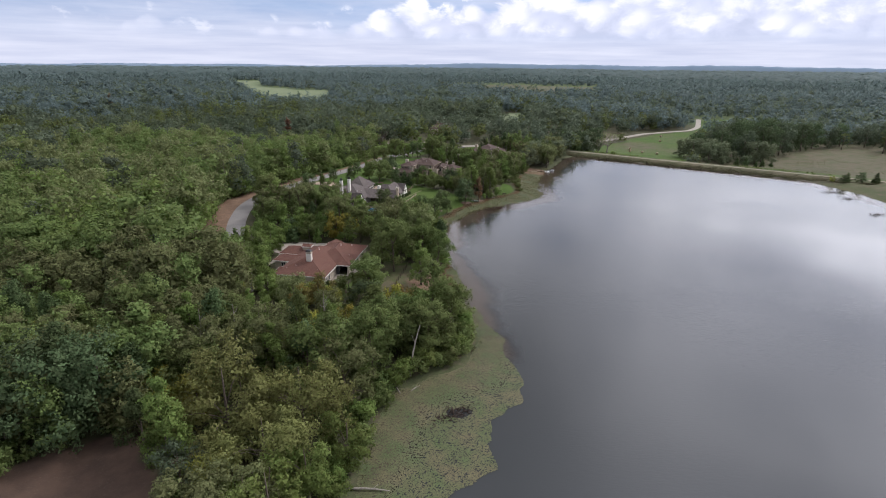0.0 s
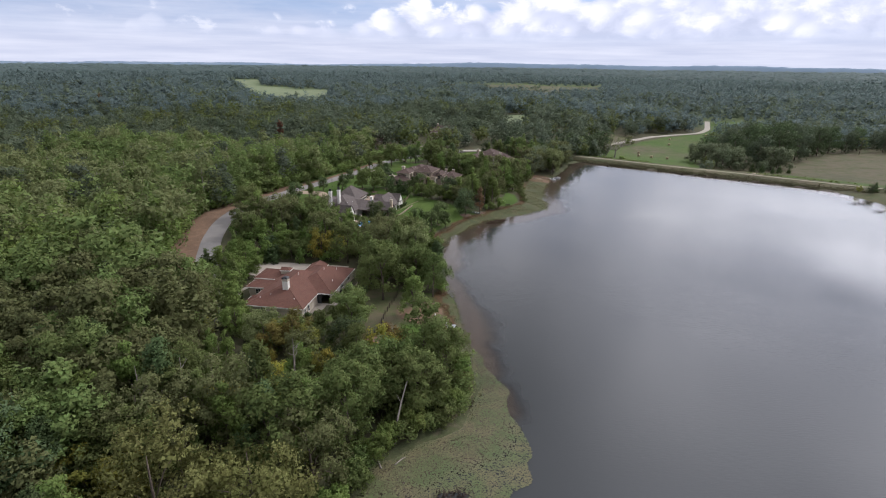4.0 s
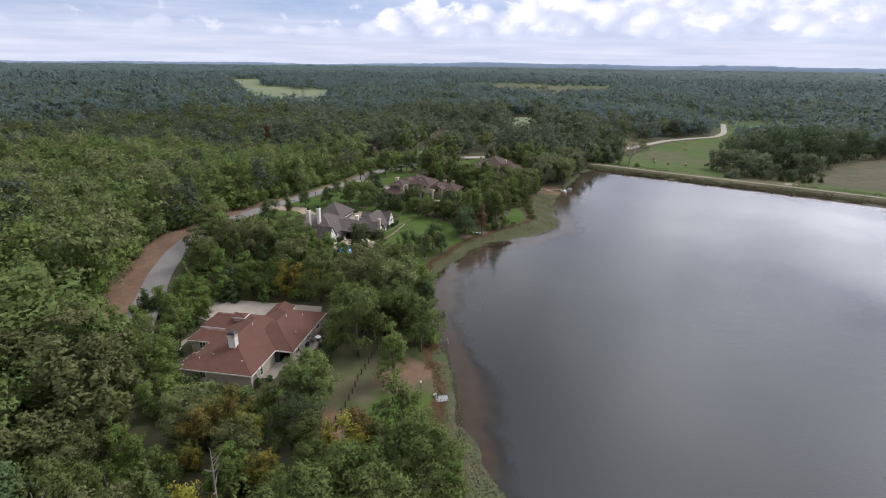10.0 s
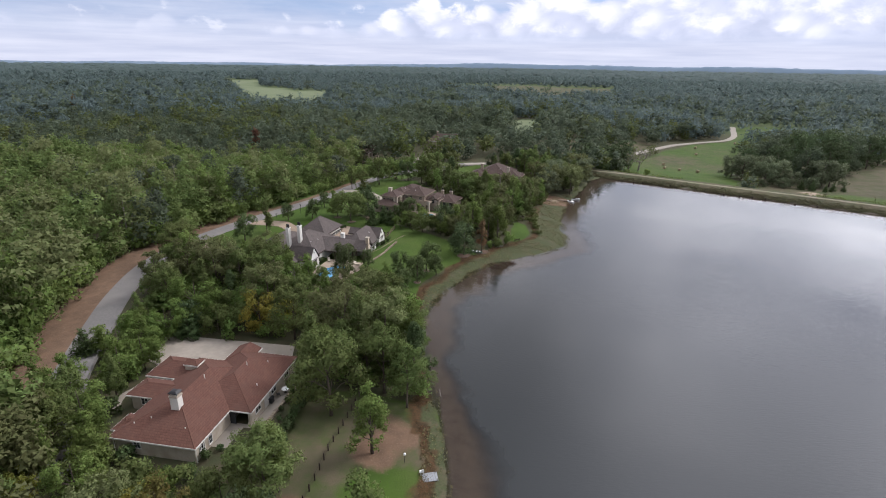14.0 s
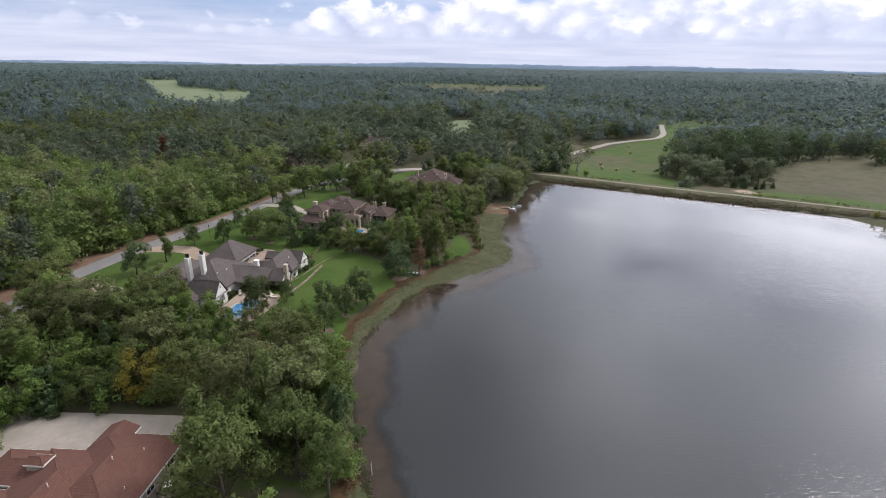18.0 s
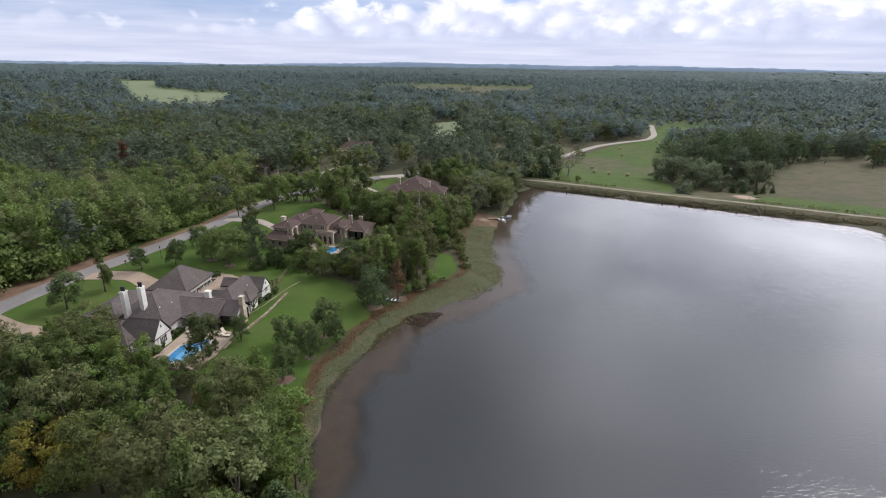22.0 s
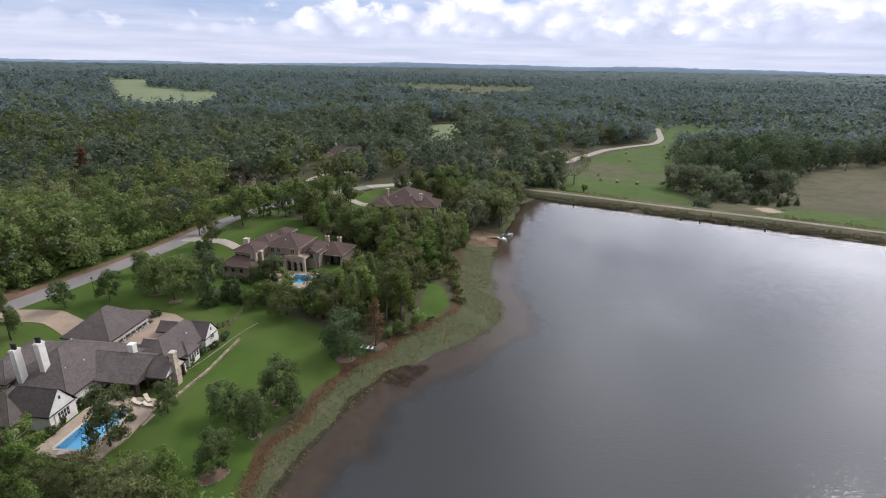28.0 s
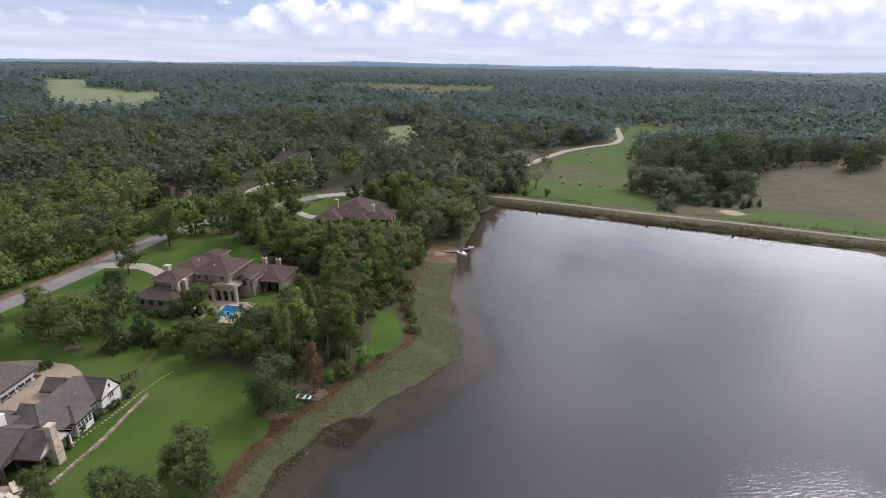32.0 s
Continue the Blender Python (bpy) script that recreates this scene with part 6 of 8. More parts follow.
def slab(name, pts, mat, lift, label, category, thick=0.25):
    """Paving over a polygon, level at the highest ground under it."""
    z = max(gz(*p) for p in pts) + lift
    bm = bm_new()
    loft(bm, [[(x, y, z - thick - 0.6) for x, y in pts], [(x, y, z) for x, y in pts]])
    return tagged(part(name, bm, mat), label, category, kind="structure"), z


def at_house(o, a, p):
    c, s = math.cos(radians(a)), math.sin(radians(a))
    return o[0] + c * p[0] + s * p[1], o[1] - s * p[0] + c * p[1]


def garage_door(house, side, x, y, z, w, h, mat, brace=None):
    m = Matrix.Translation((x, y, z)) @ pose(0, 0, 0, 0, 0, FACE[side])
    bm = bm_new()
    n = 4
    for i in range(n):
        box(bm, -w / 2, w / 2, -0.07, 0.02, h * i / n + 0.01, h * (i + 1) / n - 0.012)
    bm.transform(m)
    door = part("garage_door", bm, mat, house)
    if brace:
        for k in (-1, 1):
            bm = bm_new()
            cx = k * w / 4
            for s in (-1, 1):
                loft(bm, [[(cx + s * (w / 4 - 0.1) + o, -0.1, 0.05), (cx + s * (w / 4 - 0.1) + o, -0.07, 0.05)] [::1] + [(cx - s * (w / 4 - 0.1) + o, -0.07, h * 0.62), (cx - s * (w / 4 - 0.1) + o, -0.1, h * 0.62)] for o in (-0.06, 0.06)])
            box(bm, cx - w / 4 + 0.03, cx + w / 4 - 0.03, -0.1, -0.07, h * 0.62, h * 0.68)
            box(bm, cx - w / 4 + 0.0, cx - w / 4 + 0.1, -0.1, -0.07, 0, h)
            bm.transform(m)
            part("brace", bm, brace, door, "dark cross brace")
            bm = bm_new()
            box(bm, cx - w / 4 + 0.15, cx + w / 4 - 0.15, -0.085, -0.075, h * 0.72, h * 0.95)
            bm.transform(m)
            part("pane", bm, GLASS, door)
    return door


# house with the red roof
def house_red():
    o, a, g = (-31.6, 130.4), 8, 1.25
    h = thing("house", pose(o[0], o[1], 0, 0, 0, -a), "single-storey beige house under a red hipped shingle roof", "house")
    kw = dict(wall_mat=BEIGE, roof_mat=RED_ROOF)
    wing(h, -13.6, -0.3, 0, 21, g, 4.0, 0.43, **kw)
    wing(h, -8.6, 3.1, 8.5, 24.6, g, 4.0, 0.43, open_sides="s", **kw)
    wing(h, -18.3, -7, 9.0, 13.8, g, 4.0, 0.43, ends="hh", along="x", **kw)
    wing(h, -19.0, -7, 14.4, 20.6, g, 4.0, 0.43, ends="hh", along="x", **kw)
    wing(h, -14.4, -11.5, 1.5, 5.2, g, 3.95, 0.43, ends="hh", along="x", **kw)
    wing(h, -8.9, -4.5, 20.5, 26.2, g, 4.0, 0.43, ends="hg", along="y", **kw)
    wing(h, -12.9, -10.4, 16.0, 18.0, 4.6, 5.75, 0.5, ends="gh", along="x", over=0.12, **kw)
    c = chimney(h, -6.2, 5.2, 5.0, 8.35, 1.25, 1.05, TRIM, 0)
    bm = bm_new()
    for sx in (-0.5, 0.5):
        for sy in (-0.4, 0.4):
            box(bm, -6.2 + sx - 0.04, -6.2 + sx + 0.04, 5.2 + sy - 0.04, 5.2 + sy + 0.04, 8.3, 8.75)
    loft(bm, [[(-6.2 + sx * k, 5.2 + sy * k * 0.85, z) for sx, sy in ((-1, -1), (1, -1), (1, 1), (-1, 1))] for z, k in ((8.68, 0.72), (8.75, 0.72), (9.0, 0.42), (9.02, 0.2))])
    part("chimney_cap", bm, DARK, c, "black metal chimney cap")
    for x, y, z in ((1.2, 14, 4.9), (-2, 17, 6.6), (-9, 3.2, 5.3), (-3.2, 2.4, 5.0), (-11, 2.2, 4.9), (0, 20, 5.4), (-6.3, 12, 6.9)):
        vent(h, x, y, z)
    for y in (11.2, 16.2, 20.8):
        window(h, "e", 2.62, y, g + 1.0, 1.5, 1.4, 2, 2)
    for x in (-3.2, -1.7):
        window(h, "e", -0.79, 1.9 - x * 0.2 - 0.4, g + 0.5, 0.75, 1.9, 1, 3)
    window(h, "e", -0.79, 3.9, g + 0.5, 0.75, 1.9, 1, 3)
    window(h, "s", -9.6, 0.48, g + 1.1, 1.0, 1.2, 2, 2)
    for y in (16.2, 19.0):
        window(h, "w", -18.52, y, g + 1.0, 1.2, 1.3)
    for x in (-15.5, -12.2):
        window(h, "s", x, 9.48, g + 1.0, 1.1, 1.2)
    bm = bm_new()
    box(bm, -1.0, 0.2, 8.96, 9.02, g, g + 2.1)
    part("patio_door", bm, GLASS, h, "dark glass patio door")
    for i, yv in enumerate((13.2, 14.0)):
        bm = bm_new()
        box(bm, 2.6, 2.66, yv, yv + 0.75, g, g + 2.1)
        part("patio_door", bm, TRIM, h, "white patio door")
    garage_door(h, "n", -6.7, 25.72, g, 3.0, 2.2, TRIM)
    # a gutter down each corner
    for x, y in ((-0.6, 0.46), (-13.3, 0.46), (2.64, 24.3)):
        bm = bm_new()
        tube(bm, [(x, y, 3.8), (x, y, g)], [0.06, 0.06], 6)
        part("downspout", bm, TRIM, h)
    return h


house_red()
slab("driveway", [(-58, 161), (-55.5, 165.3), (-47, 164.6), (-28.3, 162.4), (-27.2, 156.5), (-37.3, 157.2), (-37.4, 153.2), (-50, 154.2), (-57, 157.5)], CONCRETE, 0.03, "pale concrete parking court behind the red-roofed house", "driveway")
slab("patio", [at_house((-31.6, 130.4), 8, p) for p in ((-0.8, 3.8), (1.6, 3.8), (1.6, 8.4), (4.9, 8.6), (4.9, 20), (2.4, 20), (2.4, 9.2), (-0.8, 9.2))], CONCRETE, 0.02, "concrete patio along the house wall", "patio")
ribbon("garden_path", [(-50.5, 141.5), (-52, 145), (-50, 148.5)], 1.2, CONCRETE, 0.05, "curved pale concrete garden path", "path", 0.6)


# the white-brick house with steep grey roofs
def house_white():
    o, a, g = (-21.8, 207.5), 14, 2.9
    h = thing("house", pose(o[0], o[1], 0, 0, 0, -a), "white brick house with steep grey-brown roofs and tall chimneys", "house")
    kw = dict(wall_mat=WHITE, roof_mat=GREY_ROOF, trim=DARK_WOOD)
    wing(h, -8.8, -1.2, 0.5, 15.2, g, 5.4, 0.80, ends="hh", **kw)                         # east wing
    wing(h, -6.5, -0.5, 10.1, 14.5, g, 5.4, 1.12, ends="hg", along="x", over=0.15, **kw)     # its white gable
    wing(h, -6.0, -0.5, 4.9, 8.6, g, 5.3, 0.75, ends="hh", along="x", over=0.3, **kw)        # window bay
    wing(h, -11, -6, 11.4, 14.8, g, 5.5, 0.8, ends="gh", along="x", over=0.2, **kw)
    wing(h, -10.4, -6, 6.2, 8.6, g, 5.3, 0.8, ends="gh", along="x", over=0.2, **kw)
    wing(h, -25, -15.4, 5.6, 16.6, g, 6.1, 0.78, ends="hh", **kw)                          # garage
    wing(h, -24, -10.4, -9.2, 6.6, g, 5.6, 0.57, **kw)                                   # main house
    wing(h, -27.6, -20.2, -9.2, 3.4, g, 6.9, 0.44, **kw)                                    # its taller west part
    wing(h, -28.2, -20.0, -13.4, -3.0, g, 5.0, 0.42, **kw)
    wing(h, -18.4, -9.7, -13.3, -8.4, g, 5.4, 1.28, ends="hg", along="x", over=0.2, **kw)       # gable over the pool
    wing(h, -22, -13.2, -15.8, -6.5, g, 5.3, 0.5, **kw)
    wing(h, -15.5, -3.3, -4.3, 5.9, g, 5.4, 0.42, ends="gg", along="x", wall=True, open_sides="se", over=0.3, gable_mat=GREY_ROOF, **kw)  # porch
    wing(h, -7, 0.1, -2.1, 3.7, g, 5.35, 0.76, ends="hg", along="x", open_sides="se", over=0.3, **kw)
    # added back wall, porch shade given by its dark colour
    bm = bm_new()
    box(bm, -13, -3, 0.2, 0.4, g, 5.3)
    part("porch_wall", bm, PORCH_SHADE, h, "back wall coloured dark for porch shade")
    chimney(h, -19.2, -7.3, 6.2, 11.9, 0.8, 1.15, WHITE, 2)
    chimney(h, -16.9, -5.5, 6.2, 12.2, 0.8, 1.15, WHITE, 2)
    chimney(h, -7.8, 1.6, 6.2, 8.8, 0.95, 0.95, WHITE, 0)
    chimney(h, 0.05, 0.5, g - 0.5, 8.7, 0.8, 0.95, RUBBLE, 0, taper=0.14)
    # windows and doors
    window(h, "e", -0.60, 12.3, g + 1.5, 0.9, 1.1, 2, 3, TRIM)
    bm = bm_new()
    box(bm, -0.66, -0.58, 12.15, 12.45, 6.2, 6.75)
    part("gable_vent", bm, DARK, h, "small dark gable vent")
    for y in (5.65, 6.35, 7.05, 7.75):
        window(h, "e", -0.81, y, g + 0.75, 0.56, 1.45, 1, 3, TRIM)
    window(h, "e", -9.86, -10.85, g + 0.7, 1.9, 1.4, 4, 2, TRIM, WHITE)
    bm = bm_new()
    box(bm, -9.93, -9.85, -11.0, -10.7, 6.8, 7.3)
    part("gable_vent", bm, DARK, h, "small dark gable vent")
    window(h, "s", -17.2, -15.28, g + 0.9, 1.0, 1.2, 2, 2, DARK)
    window(h, "w", -27.08, -1.2, 5.3, 1.3, 1.2, 2, 2, DARK)
    window(h, "s", -25.6, -8.68, 5.2, 1.2, 1.2, 2, 2, DARK)
    window(h, "s", -26.3, -12.88, g + 0.8, 1.1, 1.3, 2, 2, DARK)
    for y in (11.1, 14.2):
        garage_door(h, "e", -15.87, y, g, 2.6, 2.25, WHITE, DARK_WOOD)
    garage_door(h, "e", -15.87, 7.9, g, 2.6, 2.25, WHITE, DARK_WOOD)
    for x, y, z in ((-20.5, 3.5, 7.3), (-13.5, -2, 7.3), (-14, -5, 7.6), (-3.2, 9, 7.0), (-18.5, 8.6, 8.0)):
        vent(h, x, y, z)
    # lantern between the garage doors
    for y in (9.4, 12.65, 15.9):
        bm = bm_new()
        loft(bm, [[(-15.82 + sx * k, y + sy * k, z) for sx, sy in ((-1, -1), (1, -1), (1, 1), (-1, 1))] for z, k in ((g + 1.7, 0.06), (g + 1.95, 0.1), (g + 2.1, 0.03))])
        part("lantern", bm, DARK, h, "small black wall lantern")
    return h


house_white()
W2 = lambda *p: [at_house((-21.8, 207.5), 14, q) for q in p]
slab("driveway", W2((-15.4, 5.5), (-8.9, 5.5), (-8.9, 15.2), (-9.6, 18.2), (-13, 20.2), (-20, 21.2), (-26, 20), (-26.4, 16.9), (-15.4, 17.0)), PEBBLE, 0.03, "tan pebble paved garage court", "driveway")
ribbon("driveway", [(-62, 230.5), (-55, 230), (-48, 228.5), (-43, 224.5), (-40, 219)], 5.2, PEBBLE, 0.05, "tan pebble driveway from the lane", "driveway", 1.0)
ribbon("driveway", [(-71, 210), (-62, 204), (-55, 203), (-51, 206)], 3.6, PEBBLE, 0.05, "tan pebble driveway curving to the house", "driveway", 1.0)
DECK2 = W2((-9.3, -17.6), (0.2, -17.6), (1.2, -12.5), (0.6, -4.0), (-9.3, -4.0))
Z2 = 2.95


def pool_with_deck(deck, pool, z, mat, label):
    """A paved deck with a real basin let into it, a rim and water."""
    bm = bm_new()
    outer_t = [bm.verts.new((x, y, z)) for x, y in deck]
    outer_b = [bm.verts.new((x, y, z - 1.6)) for x, y in deck]
    n = len(deck)
    for i in range(n):
        bm.faces.new((outer_b[i], outer_b[(i + 1) % n], outer_t[(i + 1) % n], outer_t[i]))
    inner = [bm.verts.new((x, y, z)) for x, y in pool]
    e = [bm.edges.new((outer_t[i], outer_t[(i + 1) % n])) if not bm.edges.get((outer_t[i], outer_t[(i + 1) % n])) else bm.edges.get((outer_t[i], outer_t[(i + 1) % n])) for i in range(n)]
    k = len(pool)
    e += [bm.edges.new((inner[i], inner[(i + 1) % k])) for i in range(k)]
    bmesh.ops.triangle_fill(bm, edges=e, use_beauty=True)
    ob = part("patio", bm, mat)
    tagged(ob, label, "patio", kind="structure")
    basin = thing("swimming_pool", pose(0, 0, 0), "rectangular blue swimming pool with a pale stone rim", "swimming pool")
    bm = bm_new()
    top = [bm.verts.new((x, y, z - 0.02)) for x, y in pool]
    bot = [bm.verts.new((x, y, z - 1.3)) for x, y in pool]
    for i in range(k):
        bm.faces.new((top[i], top[(i + 1) % k], bot[(i + 1) % k], bot[i]))
    bm.faces.new(bot)
    part("basin", bm, POOL_TILE, basin)
    bm = bm_new()
    bm.faces.new([bm.verts.new((x, y, z - 0.14)) for x, y in pool])
    part("pool_water", bm, POOL_WATER, basin, "clear blue pool water")
    c = sum((Vector(p) for p in pool), Vector((0, 0))) / k
    for i in range(k):
        p, q = Vector(pool[i]), Vector(pool[(i + 1) % k])
        d = (q - p).normalized()
        nn = Vector((d.y, -d.x))
        if (p - c).dot(nn) < 0:
            nn = -nn
        m = max(1, int((q - p).length / 0.9))
        for j in range(m):
            bm = bm_new()
            s, t = p.lerp(q, j / m) + d * 0.01, p.lerp(q, (j + 1) / m) - d * 0.01
            loft(bm, [[(*(s - nn * 0.06), z + 0.004), (*(t - nn * 0.06), z + 0.004), (*(t + nn * 0.34), z + 0.004), (*(s + nn * 0.34), z + 0.004)], [(*(s - nn * 0.06), z + 0.05), (*(t - nn * 0.06), z + 0.05), (*(t + nn * 0.34), z + 0.05), (*(s + nn * 0.34), z + 0.05)]])
            part("coping_stone", bm, CREAM, basin)
    return basin


def pool_water_material():
    mat = bpy.data.materials.new("pool water")
    mat.use_nodes = True
    n, l = nodes_of(mat.node_tree)
    out, t, g, mx, fr = (n.new(k) for k in ("ShaderNodeOutputMaterial", "ShaderNodeBsdfTransparent", "ShaderNodeBsdfGlossy", "ShaderNodeMixShader", "ShaderNodeFresnel"))
    t.inputs[0].default_value = (0.84, 0.96, 0.99, 1)
    g.inputs["Roughness"].default_value = 0.08
    l.new(fr.outputs[0], mx.inputs[0])
    l.new(t.outputs[0], mx.inputs[1])
    l.new(g.outputs[0], mx.inputs[2])
    no, b = n.new("ShaderNodeTexNoise"), n.new("ShaderNodeBump")
    no.inputs["Scale"].default_value, b.inputs["Strength"].default_value = 3.0, 0.15
    l.new(no.outputs[0], b.inputs["Height"])
    l.new(b.outputs[0], g.inputs["Normal"])
    l.new(mx.outputs[0], out.inputs[0])
    return mat


POOL_WATER = pool_water_material()
pool_with_deck(DECK2, W2((-6.9, -16.2), (-2.4, -15.8), (-2.2, -8.4), (-3.0, -7.4), (-4.6, -7.6), (-5.2, -8.6), (-6.9, -10.6)), Z2, PATIO, "sandstone pool deck with steps")


# the brown-roofed two-storey house with arches
def arch_wall(house, x0, x1, y, z0, z1, n, mat, th=0.4, rise=0.62):
    """A wall along x with n arched openings."""
    step = (x1 - x0) / n
    w = step * 0.62
    for i in range(n):
        bm = bm_new()
        a, b = x0 + i * step, x0 + (i + 1) * step
        ox0, ox1 = (a + b - w) / 2, (a + b + w) / 2
        spring = z0 + (z1 - z0) * rise
        arc = [(((ox0 + ox1) / 2) - w / 2 * math.cos(t), spring + w / 2 * math.sin(t)) for t in np.linspace(0, math.pi, 9)]
        top = [(a + (b - a) * k / 8, z1) for k in range(9)]
        for yy, (p, q) in ((y, (0, 1)),):
            lo = [[(px, y, pz), (px, y + th, pz), (tx, y + th, tz), (tx, y, tz)] for (px, pz), (tx, tz) in zip(arc, top)]
            loft(bm, lo)
        box(bm, a, ox0, y, y + th, z0, spring)
        box(bm, ox1, b, y, y + th, z0, spring)
        v = [[(ox0, yy, spring), (a, yy, spring), (a, yy, z1)] for yy in (y, y + th)]
        loft(bm, v)
        v = [[(ox1, yy, spring), (b, yy, spring), (b, yy, z1)] for yy in (y, y + th)]
        loft(bm, v)
        part("arch", bm, mat, house)


def house_brown():
    o, a, g = (-19.3, 250.6), 20, 3.2
    h = thing("house", pose(o[0], o[1], 0, 0, 0, -a), "two-storey tan stone house with brown hipped roofs and arches", "house")
    kw = dict(wall_mat=TAN_BRICK, roof_mat=BROWN_ROOF, trim=TAN_TRIM)
    wing(h, -9.2, 0.2, 0, 7.0, g, 6.0, 0.42, along="x", **kw)
    wing(h, -7.3, -0.7, 3.2, 11, g, 8.6, 0.42, **kw)
    wing(h, -1.8, 7.7, 8.8, 19, g, 8.6, 0.46, **kw)
    wing(h, -8.2, -0.6, 10, 20.5, g, 7.8, 0.42, **kw)
    wing(h, -5.4, -0.6, 17, 24, g, 8.6, 0.42, **kw)
    wing(h, 6.0, 12.5, 10.4, 20, g, 6.9, 0.5, **kw)
    wing(h, 9.0, 17.4, 13.2, 22.4, g, 6.1, 0.46, open_sides="s", **kw)
    wing(h, 8.8, 11.8, 10.0, 14, g, 7.6, 0.7, ends="gh", along="y", over=0.3, **kw)
    wing(h, -1.0, 5.2, 6.2, 10.5, g, 6.2, 0.30, along="x", wall=False, **kw)
    arch_wall(h, -0.8, 4.9, 6.5, g, 5.95, 3, TAN_STONE)
    arch_wall(h, 4.9, 9.9, 7.2, g, 6.4, 3, TAN_STONE)
    bm = bm_new()
    box(bm, 4.7, 10.1, 7.0, 10.6, 6.4, 6.62)
    box(bm, 4.7, 10.1, 7.0, 7.15, 6.62, 7.3)
    part("terrace", bm, TAN_STONE, h, "tan stone balcony terrace")
    # added wall behind the arches, coloured dark as the shade there
    bm = bm_new()
    box(bm, -0.6, 9.8, 9.0, 9.15, g, 6.3)
    part("loggia_wall", bm, PORCH_SHADE, h, "back wall coloured dark for loggia shade")
    chimney(h, -4.9, 6.4, 8.4, 11.0, 1.2, 1.0, CREAM, 0)
    chimney(h, -0.5, 5.2, g, 8.6, 0.9, 0.8, TAN_STONE, 0)
    chimney(h, 9.6, 21.2, 6, 8.4, 1.0, 0.8, TAN_STONE, 1)
    chimney(h, 13, 21.4, 6, 8.3, 1.0, 0.8, TAN_STONE, 1)
    for x in (-7.4, -5.4, -3.2):
        window(h, "s", x, 0.48, g + 1.2, 0.6, 0.75, 1, 2, DARK)
    for x in (-0.9,):
        for zz in (g + 0.8, 6.6):
            window(h, "e", -1.18, 5.0, zz, 0.8, 1.2, 1, 2, CREAM)
    for x in (0.2, 2.0, 5.8):
        window(h, "s", x, 9.28, 6.9, 0.9, 1.1, 2, 2, CREAM)
    for x in (-6, -4.4, -2.6):
        window(h, "s", x, 3.68, 6.7, 0.75, 1.0, 1, 2, CREAM)
    for x in (10.8, 13.4, 15.4):
        window(h, "s", x, 13.68, g + 0.8, 1.1, 1.6, 2, 2, DARK)
    window(h, "s", 10.3, 10.28, 6.0, 0.8, 1.0, 1, 2, DARK)
    # corner piers of pale stone
    for x, y, t in ((-0.25, 0.45, 5.8), (-0.95, 3.6, 8.4), (-2.0, 3.55, 8.4), (4.9, 6.6, 6.3), (9.9, 7.2, 7.2)):
        bm = bm_new()
        box(bm, x - 0.3, x + 0.3, y - 0.3, y + 0.3, g - 0.8, t)
        box(bm, x - 0.4, x + 0.4, y - 0.4, y + 0.4, t - 0.25, t)
        part("pier", bm, CREAM, h)
    for x, y, z in ((-2.6, 14, 9.6), (3, 11.2, 9.7), (12.5, 16, 7.6), (10.8, 17.5, 7.6), (-3.4, 5.8, 9.5)):
        vent(h, x, y, z)
    return h


house_brown()
W3 = lambda *p: [at_house((-19.3, 250.6), 20, q) for q in p]
pool_with_deck(W3((2.5, 2.0), (7.0, -2.6), (14.2, -2.2), (14.4, 7.4), (10, 7.4), (2.5, 6.9)), W3((9.0, -1.0), (12.9, 0.6), (12.8, 5.3), (8.4, 5.3)), 3.25, PATIO, "pale stone pool terrace before the arches")


def house_far_brown():
    o, a, g = (6.4, 309.2), 18, 3.0
    h = thing("house", pose(o[0], o[1], 0, 0, 0, -a), "large brown-roofed house half hidden in trees", "house")
    kw = dict(wall_mat=TAN_BRICK, roof_mat=BROWN_ROOF, trim=TAN_TRIM)
    wing(h, 0, 9, -1, 14, g, 5.8, 0.45, **kw)
    wing(h, 3, 19, 2.5, 22, g, 6.0, 0.50, **kw)
    wing(h, 15, 24.5, 2.0, 13, g, 6.0, 0.46, open_sides="s", **kw)
    wing(h, 12, 18, -0.5, 8, g, 5.8, 0.5, open_sides="s", **kw)
    chimney(h, 18.2, 5.2, 6, 9.8, 0.9, 0.9, CREAM, 0)
    chimney(h, 5.2, 8, 6, 10.2, 1.0, 0.9, TAN_STONE, 0)
    for x in (17.2, 20.5, 22.8):
        window(h, "s", x, 2.48, g + 0.9, 1.1, 1.5, 2, 2, DARK)
    for x in (2, 5.5):
        window(h, "s", x, -0.52, g + 0.9, 1.1, 1.4, 2, 2, DARK)
    for y in (5, 9):
        window(h, "e", 23.98, y, g + 0.9, 1.1, 1.4, 2, 2, DARK)
    for x, y, z in ((9, 6, 7.8), (14, 7, 8.5)):
        vent(h, x, y, z)
    return h


house_far_brown()


def house_small(x, y, a, label, roof, wall, size=(14, 10), storey=3.0, pitch=0.55):
    g = gz(x, y)
    h = thing("house", pose(x, y, g, 0, 0, -a), label, "house")
    w, d = size
    wing(h, 0, w, 0, d, 0, storey, pitch, wall, roof, ends="hg", along="x")
    wing(h, w * 0.55, w * 0.95, -2.4, d * 0.6, 0, storey - 0.1, pitch * 1.1, wall, roof, ends="gh", along="y", over=0.3)
    for k in (0.15, 0.35, 0.75):
        window(h, "s", w * k, 0.48 if k < 0.5 else -2.12, 0.9, 1.1, 1.3, 2, 2, TRIM)
    chimney(h, w * 0.3, d * 0.6, storey, storey + d * 0.35 * pitch + 2.4, 0.9, 0.9, TAN_STONE, 0)
    return h


